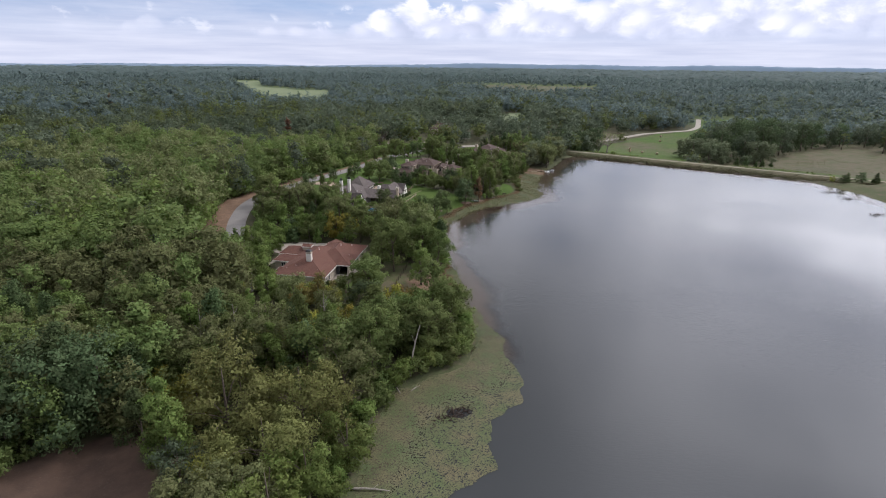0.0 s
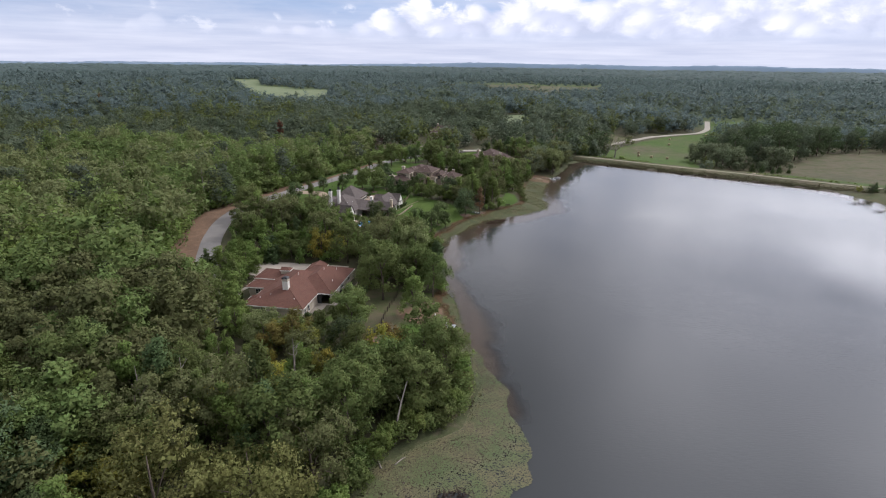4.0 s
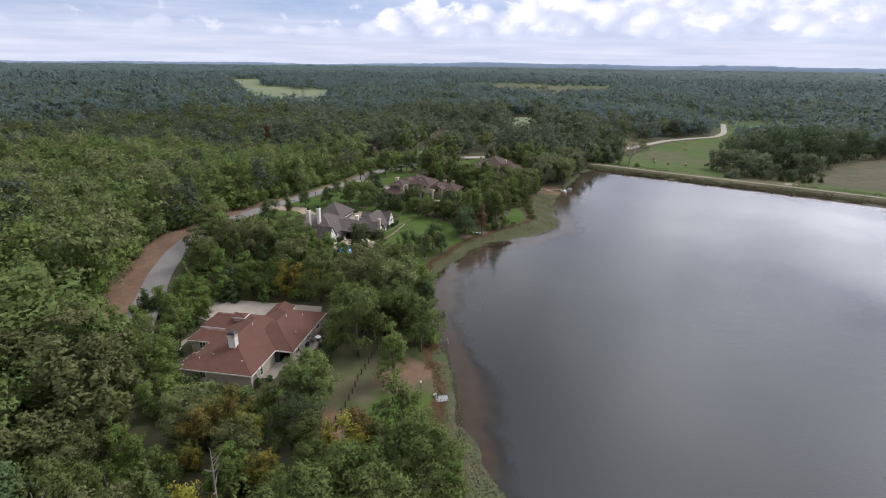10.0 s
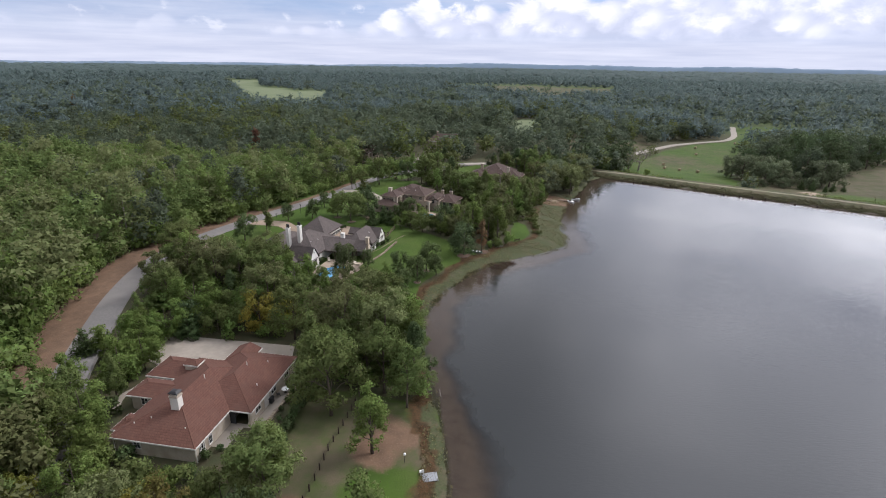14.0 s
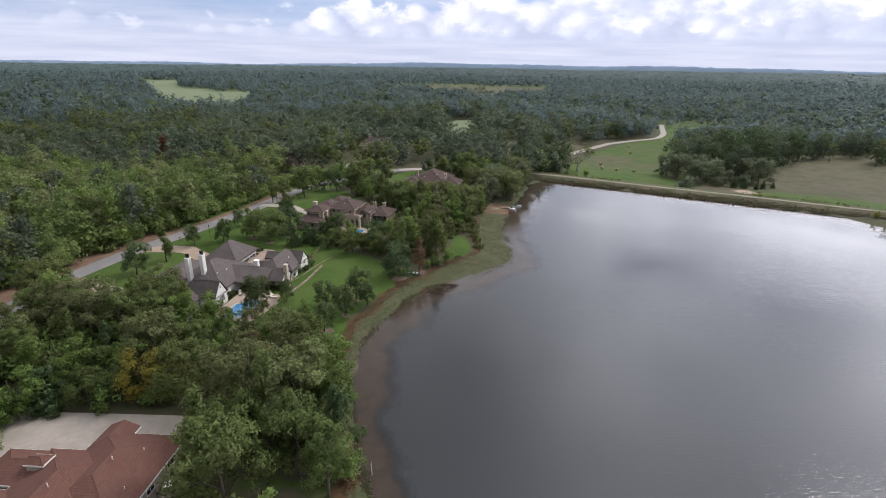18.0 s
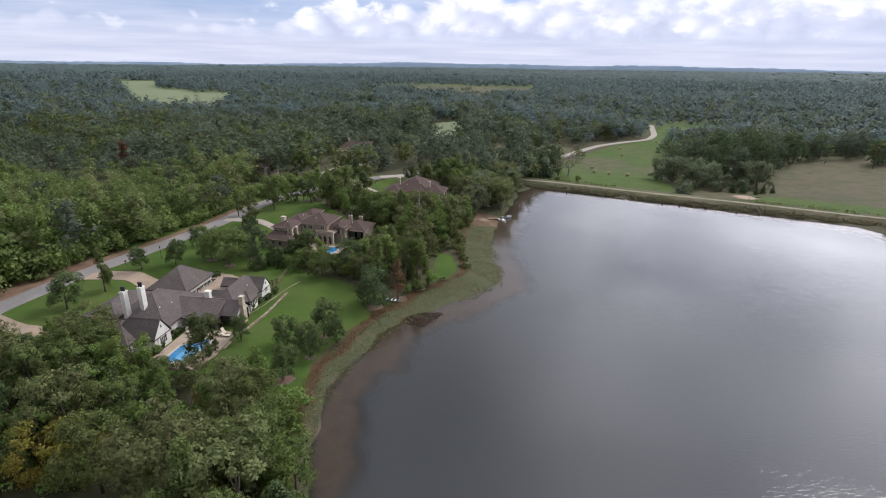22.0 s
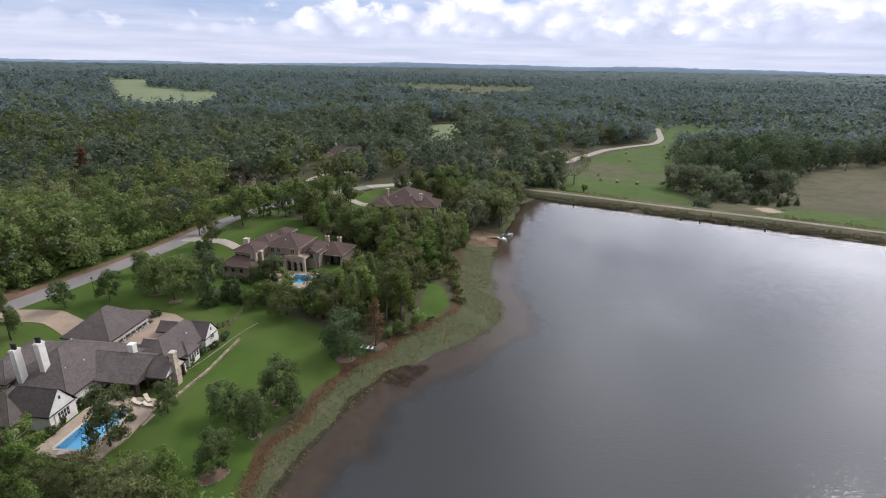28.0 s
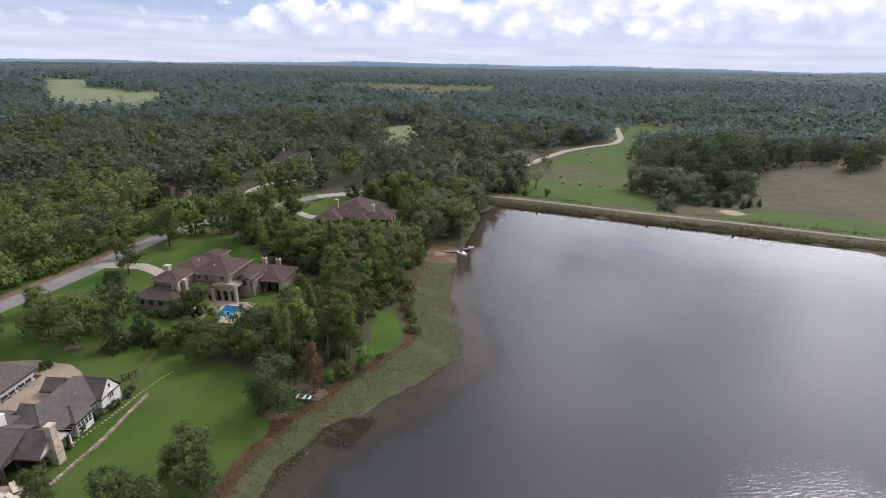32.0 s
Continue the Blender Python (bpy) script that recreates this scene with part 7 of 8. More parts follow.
house_small(-53, 343, 20, "brown-roofed house peeping out of the woods", BROWN_ROOF, TAN_BRICK, (12, 9), 5.2, 0.7)
house_small(-16, 386, 4, "wide brown-roofed house among distant trees", BROWN_ROOF, TAN_BRICK, (18, 11), 5.0, 0.7)
house_small(152, 602, 10, "far white farmhouse beside the road", GREY_ROOF, WHITE, (16, 9), 3.0, 0.5)
house_small(192, 630, 5, "far pale barn beyond the trees", GREY_ROOF, BEIGE, (20, 11), 4.0, 0.5)


# ---- fences, walls, garden things ----
def along(line, step):
    """Points every step metres along a line, with the direction there."""
    out, carry = [], 0.0
    for a, b in zip(line[:-1], line[1:]):
        a, b = Vector(a), Vector(b)
        d = (b - a).length
        t = carry
        while t < d:
            out.append((a + (b - a) * (t / d), (b - a).normalized()))
            t += step
        carry = t - d
    return out


def fence(line, step, height, rails, mat, label, post=0.07, rail=0.045, group="fences"):
    root = thing("fence", pose(line[0][0], line[0][1], 0), label, "fence", group)
    pts = [p for p, _ in along(line, step)] + [Vector(line[-1])]
    inv = Vector((line[0][0], line[0][1], 0))
    tops = []
    for p in pts:
        z = gz(p.x, p.y)
        bm = bm_new()
        x, y = p.x - inv.x, p.y - inv.y
        box(bm, x - post, x + post, y - post, y + post, z - 0.3, z + height)
        loft(bm, [[(x + sx * post * k, y + sy * post * k, zz) for sx, sy in ((-1, -1), (1, -1), (1, 1), (-1, 1))] for zz, k in ((z + height, 1.15), (z + height + 0.05, 0.3))])
        part("post", bm, mat, root)
        tops.append(Vector((x, y, z)))
    for a, b in zip(tops[:-1], tops[1:]):
        for r in rails:
            d = (b - a).normalized()
            s = Vector((-d.y, d.x, 0)).normalized() * 0.02
            bm = bm_new()
            up = Vector((0, 0, height * r))
            loft(bm, [[q + up - s - Vector((0, 0, rail)), q + up + s - Vector((0, 0, rail)), q + up + s + Vector((0, 0, rail)), q + up - s + Vector((0, 0, rail))] for q in (a, b)])
            part("rail", bm, mat, root)
    return root


fence([(-16.8, 115.6), (-16.5, 122.4), (-15.8, 125.4), (-15.3, 129.7), (-15.0, 134.4), (-14.3, 138.5), (-13.6, 143), (-12.8, 149)], 1.9, 1.15, (0.35, 0.9), DARK_WOOD, "dark wooden post fence across a dry lawn", 0.08, 0.012)
fence([(-21.2, 116.6), (-16.9, 115.5)], 1.45, 1.2, (0.25, 0.55, 0.85), DARK_WOOD, "short dark board fence under trees", 0.08, 0.06)
fence([(-18.9, 223.9), (-18.3, 227.4), (-17.3, 233.5)], 1.6, 1.2, (0.2, 0.5, 0.85), WOOD, "weathered grey-brown three-rail fence along the lawn", 0.06, 0.035)
fence([(-20.4, 226.0), (-18.4, 227.2)], 1.0, 1.3, (0.2, 0.5, 0.85), DARK_WOOD, "dark timber screen fence beside the gable", 0.07, 0.06)
fence([(-9.2, 182.6), (-5.2, 183.4)], 1.3, 1.0, (0.5, 0.85), DARK_WOOD, "dark rail fence by the shore", 0.06, 0.04)
fence([(-27.6, 127.2), (-25.4, 127.6)], 1.1, 1.0, (0.3, 0.6, 0.9), WOOD, "short weathered wooden garden fence", 0.06, 0.05)


def stone_wall(line, height, label, seed):
    """A dry wall of separate stones in courses."""
    rng = np.random.default_rng(seed)
    root = thing("stone_wall", pose(0, 0, 0), label, "wall")
    kinds = []
    for k in range(6):
        bm = bm_new()
        v = box(bm, -0.24, 0.24, -0.2, 0.2, 0, 0.2)
        for q in v:
            q.co += Vector(rng.uniform(-0.035, 0.035, 3))
        bmesh.ops.recalc_face_normals(bm, faces=bm.faces)
        me = bpy.data.meshes.new("stone")
        bm.to_mesh(me)
        bm.free()
        me.materials.append(STONE)
        kinds.append(me)
    for course in range(int(height / 0.2)):
        for p, d in along(line, 0.5):
            ob = new("stone", kinds[rng.integers(6)])
            ob.parent = root
            off = 0.25 if course % 2 else 0.0
            ob.matrix_local = pose(p.x + d.x * off, p.y + d.y * off, gz(p.x, p.y) - 0.06 + 0.19 * course, rng.uniform(-4, 4), rng.uniform(-5, 5), math.degrees(math.atan2(d.y, d.x)) + rng.uniform(-14, 14))
            ob.scale = (rng.uniform(0.7, 1.15), rng.uniform(0.75, 1.5), rng.uniform(0.8, 1.25))
    return root


STONE = material("buff field stone", (0.27, 0.215, 0.155), (0.19, 0.155, 0.115), 0.9, 3, rand=0.3, bump=0.4)
stone_wall([(-20.8, 203.6), (-20.0, 205.6), (-17.9, 211), (-16.4, 217), (-15.3, 221.6)], 0.42, "low dry-stone retaining wall in a lawn", 3)
stone_wall([(-26.2, 137.2), (-24.8, 144.5), (-23.7, 151.6)], 0.4, "low stone kerb of a planting bed", 4)


def stepping_stones():
    rng = np.random.default_rng(9)
    root = thing("stepping_stones", pose(0, 0, 0), "curving line of pale stepping stones in grass", "path")
    kinds = []
    for k in range(5):
        bm = bm_new()
        ring = [(0.2 * math.cos(t) * rng.uniform(0.8, 1.15), 0.2 * math.sin(t) * rng.uniform(0.8, 1.15)) for t in np.linspace(0, 2 * math.pi, 8)[:-1]]
        loft(bm, [[(x, y, -0.08) for x, y in ring], [(x, y, 0.03) for x, y in ring], [(x * 0.92, y * 0.92, 0.045) for x, y in ring]])
        bmesh.ops.recalc_face_normals(bm, faces=bm.faces)
        me = bpy.data.meshes.new("stone")
        bm.to_mesh(me)
        bm.free()
        me.materials.append(STONE)
        kinds.append(me)
    for p, d in along([(-21.4, 211.6), (-19.4, 215.4), (-17.9, 219), (-16.6, 222.4), (-14.9, 225.4), (-13, 228)], 0.62):
        ob = new("stone", kinds[rng.integers(5)])
        ob.parent = root
        ob.matrix_local = pose(p.x, p.y, gz(p.x, p.y) + 0.02, 0, 0, math.degrees(math.atan2(d.y, d.x)) + 90 + rng.uniform(-12, 12))


stepping_stones()


def tree_ring(x, y, rx, ry, turn=0.0):
    """A mulched bed with an edging of pale stones."""
    root = thing("tree_bed", pose(x, y, gz(x, y), 0, 0, turn), "mulched tree bed edged with pale stones", "garden bed", "tree beds")
    n = max(14, int(2 * math.pi * (rx + ry) / 2 / 0.42))
    shape = [(1 + 0.14 * math.sin(2 * t + 0.6)) for t in np.linspace(0, 2 * math.pi, n, endpoint=False)]

    def hz(px, py):
        c, s = math.cos(radians(turn)), math.sin(radians(turn))
        return gz(x + c * px - s * py, y + s * px + c * py) - gz(x, y)
    pts = [(rx * k * math.cos(2 * math.pi * i / n), ry * k * math.sin(2 * math.pi * i / n)) for i, k in enumerate(shape)]
    bm = bm_new()
    loft(bm, [[(px, py, hz(px, py) - 0.2) for px, py in pts], [(px, py, hz(px, py) + 0.03) for px, py in pts], [(px * 0.5, py * 0.5, hz(px, py) * 0.5 + 0.10) for px, py in pts]])
    part("mulch", bm, MULCH, root)
    for i, (px, py) in enumerate(pts):
        a = math.degrees(math.atan2(py, px))
        bm = bm_new()
        box(bm, -0.07, 0.07, -0.17, 0.17, -0.1, 0.08 + 0.05 * random.random())
        bm.transform(Matrix.Translation((px, py, hz(px, py))) @ pose(0, 0, 0, 0, 0, a))
        part("edging_stone", bm, EDGING, root)


for args in ((-10.7, 188.6, 1.9, 1.3, 30), (-5.2, 203.5, 0.8, 0.8), (-7.1, 196.2, 0.8, 0.8), (4.9, 216.6, 1.9, 1.6, 20), (10.4, 220.2, 1.8, 1.4, 10), (-31.8, 236.6, 1.2, 0.9, 20), (-37.1, 239.6, 1.1, 0.9), (-26.8, 241.5, 1.0, 1.7, 10)):
    tree_ring(*args)

# clipped shrubs along the walls
for x, y, h in ((-22.3, 212.4, 1.9), (-21.6, 213.6, 1.5), (-20.8, 216.4, 1.4), (-20.2, 217.4, 1.2), (-19.5, 218.3, 1.1), (-19.0, 219.4, 1.2), (-18.2, 221.8, 1.3), (-17.8, 223.0, 1.2), (-33.2, 229.6, 2.2),
                (-21.6, 146.6, 1.6), (-22.1, 139.1, 1.5), (-22.3, 136.5, 1.5), (-21.3, 144.4, 1.5), (-21.9, 141.3, 1.3), (-23.2, 150.2, 1.6), (-31.2, 131.6, 1.5), (-30.2, 133.4, 1.0), (-42.0, 130.2, 1.7), (-38.5, 129.6, 1.0), (-35.5, 129.2, 1.0), (-50.2, 139.8, 3.2), (-24.2, 147.6, 1.0),
                (-22.6, 133.5, 1.6), (-23.0, 131.2, 1.5), (-22.0, 135.0, 1.8), (-21.7, 142.6, 1.9), (-21.5, 145.5, 1.8), (-22.0, 138.0, 1.9), (-21.9, 139.9, 1.7), (-37.8, 128.6, 1.6), (-31.9, 128.2, 1.5), (-42.2, 131.0, 2.2), (-40.2, 128.8, 1.5), (-24.3, 142.6, 0.9), (-24.0, 145.0, 1.0), (-23.9, 140.2, 0.9), (-40.5, 129.4, 1.1), (-33.6, 129.0, 1.1), (-32.2, 129.3, 1.3), (-44.0, 129.2, 1.3), (-23.2, 152.4, 1.2),
                (-23.7, 249.2, 1.6), (-21.9, 249.0, 1.6), (-20.0, 248.4, 1.6), (-17.2, 247.2, 1.9), (-15.6, 248.2, 1.7), (-13.5, 248.0, 2.0),
                (-34.5, 199.0, 1.4), (-34.0, 196.6, 1.6), (-33.6, 203.0, 1.6), (-36.2, 194.6, 1.7), (-33.2, 204.6, 1.3), (-38.4, 193.8, 2.0), (-24.6, 198.6, 1.2), (-25.0, 195.0, 1.6), (-53.5, 205.5, 2.6), (-51.8, 202.0, 2.2), (-23.2, 206.6, 1.3)):
    plant("hedge", x, y, h, keep=0)


# ---- by the pools ----
def lounger(x, y, z, turn, group="sun loungers on the deck"):
    root = thing("sun_lounger", pose(x, y, z, 0, 0, turn), "low sun lounger with a sand-coloured cushion", "lounger", group)
    bm = bm_new()
    for sx in (-0.3, 0.27):
        box(bm, sx, sx + 0.04, -0.95, 0.95, 0.24, 0.30)
    for y0 in (-0.95, -0.3, 0.9):
        box(bm, -0.3, 0.3, y0, y0 + 0.05, 0.24, 0.295)
    part("frame", bm, DARK, root)
    for sx in (-0.3, 0.26):
        for sy in (-0.8, 0.8):
            bm = bm_new()
            box(bm, sx, sx + 0.04, sy - 0.02, sy + 0.02, 0, 0.24)
            part("leg", bm, DARK, root)
    bm = bm_new()
    box(bm, -0.3, 0.3, -0.95, 0.3, 0.30, 0.38)
    part("mattress", bm, CUSHION, root, bevel=0.02)
    bm = bm_new()
    box(bm, -0.3, 0.3, 0, 0.75, 0.0, 0.08)
    bm.transform(Matrix.Translation((0, 0.3, 0.32)) @ pose(0, 0, 0, 38, 0, 0))
    part("backrest", bm, CUSHION, root, bevel=0.02)


for x, y, t in ((-25.6, 202.6, 60), (-24.4, 203.4, 40), (-23.6, 201.8, 75), (-31.6, 204.4, 20)):
    lounger(x, y, Z2, t)


def chest(x, y, z, turn):
    root = thing("deck_box", pose(x, y, z, 0, 0, turn), "pale canvas-coloured deck storage box beside the pool", "box")
    bm = bm_new()
    box(bm, -0.7, 0.7, -0.35, 0.35, 0, 0.55)
    part("body", bm, CUSHION, root, bevel=0.02)
    bm = bm_new()
    box(bm, -0.74, 0.74, -0.39, 0.39, 0.55, 0.64)
    part("lid", bm, CUSHION, root, bevel=0.02)


chest(-30.2, 191.9, Z2, 8)


def garden_chair(x, y, z, turn, mat, label, group=""):
    root = thing("garden_chair", pose(x, y, z, 0, 0, turn), label, "chair", group)
    bm = bm_new()
    box(bm, -0.26, 0.26, -0.25, 0.25, 0.40, 0.45)
    part("seat", bm, mat, root)
    bm = bm_new()
    loft(bm, [[(-0.26, 0.22, 0.45), (0.26, 0.22, 0.45), (0.26, 0.26, 0.45), (-0.26, 0.26, 0.45)], [(-0.24, 0.34, 0.95), (0.24, 0.34, 0.95), (0.24, 0.37, 0.95), (-0.24, 0.37, 0.95)]])
    part("backrest", bm, mat, root)
    for sx in (-0.23, 0.19):
        for sy in (-0.23, 0.2):
            bm = bm_new()
            box(bm, sx, sx + 0.04, sy, sy + 0.04, 0, 0.4)
            part("leg", bm, mat, root)
    return root


def round_table(x, y, z, mat, label):
    root = thing("round_table", pose(x, y, z), label, "table")
    bm = bm_new()
    tube(bm, [(0, 0, 0.70), (0, 0, 0.74)], [0.6, 0.6], 18)
    part("tabletop", bm, mat, root)
    bm = bm_new()
    tube(bm, [(0, 0, 0.0), (0, 0, 0.04), (0, 0, 0.06), (0, 0, 0.70)], [0.28, 0.26, 0.05, 0.05], 10)
    part("pedestal", bm, DARK, root)


round_table(-25.3, 147.5, 1.3, PLASTIC_W, "white round patio table by the wall")
garden_chair(-26.1, 146.4, 1.3, 130, DARK, "black metal patio chair beside a table", "patio chairs")
garden_chair(-24.9, 148.7, 1.3, -20, DARK, "black metal patio chair beside a table", "patio chairs")
garden_chair(-1.4, 131.2, gz(-1.4, 131.2), 200, PLASTIC_W, "white plastic chair at the water's edge")
garden_chair(-29.3, 205.2, Z2, 30, DARK, "dark porch chair under the roof", "porch chairs")
garden_chair(-27.9, 205.6, Z2, -20, DARK, "dark porch chair under the roof", "porch chairs")
round_table(-28.6, 206.4, Z2, DARK_WOOD, "dark round table under the porch roof")


def grill(x, y, z, turn):
    root = thing("barbecue_grill", pose(x, y, z, 0, 0, turn), "black lidded barbecue grill on a patio", "grill")
    bm = bm_new()
    box(bm, -0.4, 0.4, -0.25, 0.25, 0.1, 0.8)
    part("cabinet", bm, DARK, root)
    bm = bm_new()
    loft(bm, [[(-0.45, 0.3 * math.cos(t), 0.8 + 0.32 * math.sin(t)) for t in np.linspace(0, math.pi, 8)], [(0.45, 0.3 * math.cos(t), 0.8 + 0.32 * math.sin(t)) for t in np.linspace(0, math.pi, 8)]])
    part("lid", bm, DARK, root)


grill(-26.6, 144.6, 1.3, 80)


def deck_steps():
    root = thing("deck_steps", pose(0, 0, 0), "broad sandstone steps down from the pool deck", "steps")
    a, d, n = Vector((-23.2, 199.0)), Vector((-0.242, -0.970)), Vector((0.970, -0.242))
    for i in range(4):
        bm = bm_new()
        p = a + n * (i * 0.42)
        top = Z2 - 0.02 - i * 0.17
        q = [p - d * 1.3, p + d * 1.3, p + d * 1.3 + n * 0.46, p - d * 1.3 + n * 0.46]
        loft(bm, [[(v.x, v.y, top - 1.2) for v in q], [(v.x, v.y, top) for v in q]])
        part("step", bm, PATIO, root)


deck_steps()

# white garden wall beside the house
tagged(part("garden_wall", (lambda bm: (box(bm, -47.6, -43.6, 195.2, 195.5, 2.0, 4.4), bm)[1])(bm_new()), WHITE), "short white painted brick garden wall", "wall", kind="structure")


# ---- lane furniture ----
def lamp_post(x, y, h, label):
    z = gz(x, y)
    root = thing("lamp_post", pose(x, y, z), label, "lamp post")
    bm = bm_new()
    tube(bm, [(0, 0, -0.3), (0, 0, 0.3), (0, 0, 0.35), (0, 0, h)], [0.09, 0.09, 0.05, 0.045], 8)
    part("pole", bm, DARK, root)
    bm = bm_new()
    loft(bm, [[(sx * k, sy * k, zz) for sx, sy in ((-1, -1), (1, -1), (1, 1), (-1, 1))] for zz, k in ((h, 0.08), (h + 0.05, 0.11), (h + 0.34, 0.16), (h + 0.36, 0.2), (h + 0.5, 0.03))])
    part("lantern", bm, DARK, root)


lamp_post(-49.6, 240.6, 3.0, "slim black lamp post on the front lawn")


def mailbox(x, y):
    root = thing("mailbox", pose(x, y, gz(x, y), 0, 0, 30), "dark mailbox on a post beside the drive", "mailbox")
    bm = bm_new()
    box(bm, -0.05, 0.05, -0.05, 0.05, -0.3, 1.05)
    part("post", bm, DARK, root)
    bm = bm_new()
    loft(bm, [[(-0.28, 0.11 * math.cos(t), 1.15 + 0.12 * math.sin(t)) for t in np.linspace(0, math.pi, 7)] + [(-0.28, -0.11, 1.05), (-0.28, 0.11, 1.05)], [(0.28, 0.11 * math.cos(t), 1.15 + 0.12 * math.sin(t)) for t in np.linspace(0, math.pi, 7)] + [(0.28, -0.11, 1.05), (0.28, 0.11, 1.05)]])
    part("box", bm, DARK, root)


mailbox(-56.5, 236.6)


def mower(x, y):
    root = thing("riding_mower", pose(x, y, gz(x, y), 0, 0, 40), "small yellow riding mower parked on grass", "mower")
    bm = bm_new()
    box(bm, -0.45, 0.45, -0.9, 0.9, 0.3, 0.55)
    box(bm, -0.35, 0.35, 0.15, 0.95, 0.55, 0.95)
    part("body", bm, HAY, root, "yellow painted body", bevel=0.03)
    bm = bm_new()
    box(bm, -0.28, 0.28, -0.6, -0.1, 0.55, 0.72)
    box(bm, -0.28, 0.28, -0.7, -0.58, 0.72, 1.1)
    part("seat", bm, DARK, root, "black seat")
    for sx in (-0.52, 0.4):
        for sy, r in ((-0.55, 0.34), (0.65, 0.24)):
            bm = bm_new()
            tube(bm, [(sx, sy, r), (sx + 0.14, sy, r)], [r, r], 12)
            part("wheel", bm, DARK, root)


mower(-24.7, 299.4)


# ---- at the water ----
def rowing_boat(x, y, turn):
    z = max(gz(x, y), 0.0)
    root = thing("rowing_boat", pose(x, y, z + 0.02, 0, 0, turn), "small flat green-grey boat drawn up on the bank", "boat")
    hull = material("faded green boat paint", (0.16, 0.19, 0.15), (0.12, 0.145, 0.115), 0.5, 4)
    bm = bm_new()
    outer, inner = [], []
    for t, w in ((-1.8, 0.55), (-1.0, 0.68), (0.4, 0.68), (1.3, 0.52), (1.9, 0.18)):
        b = 0.72
        outer.append([(t, -w, 0.45), (t, -w * b, 0.02), (t, w * b, 0.02), (t, w, 0.45), (t, w - 0.05, 0.45), (t, w * b - 0.04, 0.08), (t, -w * b + 0.04, 0.08), (t, -w + 0.05, 0.45)])
    loft(bm, outer)
    part("hull", bm, hull, root)
    for t, w in ((-1.1, 0.6), (0.1, 0.62), (1.0, 0.52)):
        bm = bm_new()
        box(bm, t - 0.14, t + 0.14, -w, w, 0.36, 0.40)
        part("seat", bm, PLASTIC_W, root, "pale bench seat")


rowing_boat(8.6, 219.5, -20)


def dock():
    root = thing("dock", pose(46.8, 286.6, 0, 0, 0, -8), "small weathered plank dock on posts", "dock")
    for i in range(14):
        bm = bm_new()
        box(bm, -2.6 + i * 0.42, -2.6 + i * 0.42 + 0.38, -1.0, 1.0, 0.52, 0.58)
        part("plank", bm, WOOD, root)
    for sx in (-2.4, 0.2, 3.0):
        for sy in (-0.95, 0.85):
            bm = bm_new()
            box(bm, sx, sx + 0.12, sy, sy + 0.12, -1.0, 0.85)
            part("post", bm, DARK_WOOD, root)
    for sy in (-0.9, 0.8):
        bm = bm_new()
        box(bm, -2.6, 3.2, sy, sy + 0.1, 0.40, 0.52)
        part("beam", bm, DARK_WOOD, root)


dock()


def pontoon_boat(x, y, turn, label, mat):
    root = thing("motor_boat", pose(x, y, 0.0, 0, 0, turn), label, "boat", "boats at the dock")
    bm = bm_new()
    rings = []
    for t, w, h in ((-1.7, 0.6, 0.62), (-0.6, 0.72, 0.62), (0.6, 0.66, 0.68), (1.4, 0.4, 0.76), (1.9, 0.06, 0.84)):
        rings.append([(t, -w, h), (t, -w * 0.6, -0.12), (t, w * 0.6, -0.12), (t, w, h), (t, w * 0.7, h + 0.04), (t, -w * 0.7, h + 0.04)])
    loft(bm, rings)
    part("hull", bm, mat, root)
    bm = bm_new()
    box(bm, -1.2, 0.1, -0.28, 0.28, 0.6, 0.9)
    part("seat", bm, DARK, root, "black saddle seat", bevel=0.05)
    bm = bm_new()
    loft(bm, [[(0.2, -0.4, 0.68), (0.2, 0.4, 0.68), (0.9, 0.3, 0.7), (0.9, -0.3, 0.7)], [(0.3, -0.3, 1.05), (0.3, 0.3, 1.05), (0.55, 0.25, 1.0), (0.55, -0.25, 1.0)]])
    part("console", bm, mat, root)


pontoon_boat(49.6, 284.6, -60, "white watercraft moored beside the dock", PLASTIC_W)
pontoon_boat(52.2, 288.6, 10, "white and dark watercraft at the dock's end", METAL)


def small_jetty():
    root = thing("jetty", pose(-0.6, 130.6, 0.25, 0, 0, 12), "small grey plank landing at the shore", "jetty")
    for i in range(8):
        bm = bm_new()
        box(bm, -1.2 + i * 0.33, -1.2 + i * 0.33 + 0.3, -0.8, 0.8, 0.12, 0.17)
        part("plank", bm, STEEL, root)
    for sx in (-1.1, 1.2):
        for sy in (-0.75, 0.65):
            bm = bm_new()
            box(bm, sx, sx + 0.1, sy, sy + 0.1, -0.9, 0.4)
            part("post", bm, WOOD, root)


small_jetty()


def pole_light(x, y):
    root = thing("garden_lamp", pose(x, y, gz(x, y)), "short post lamp with a pale globe", "lamp")
    bm = bm_new()
    tube(bm, [(0, 0, -0.2), (0, 0, 1.3)], [0.05, 0.04], 6)
    part("post", bm, DARK, root)
    bm = bm_new()
    bmesh.ops.create_icosphere(bm, subdivisions=2, radius=0.2, matrix=Matrix.Translation((0, 0, 1.45)))
    part("globe", bm, PLASTIC_W, root)


pole_light(-3.9, 133.1)


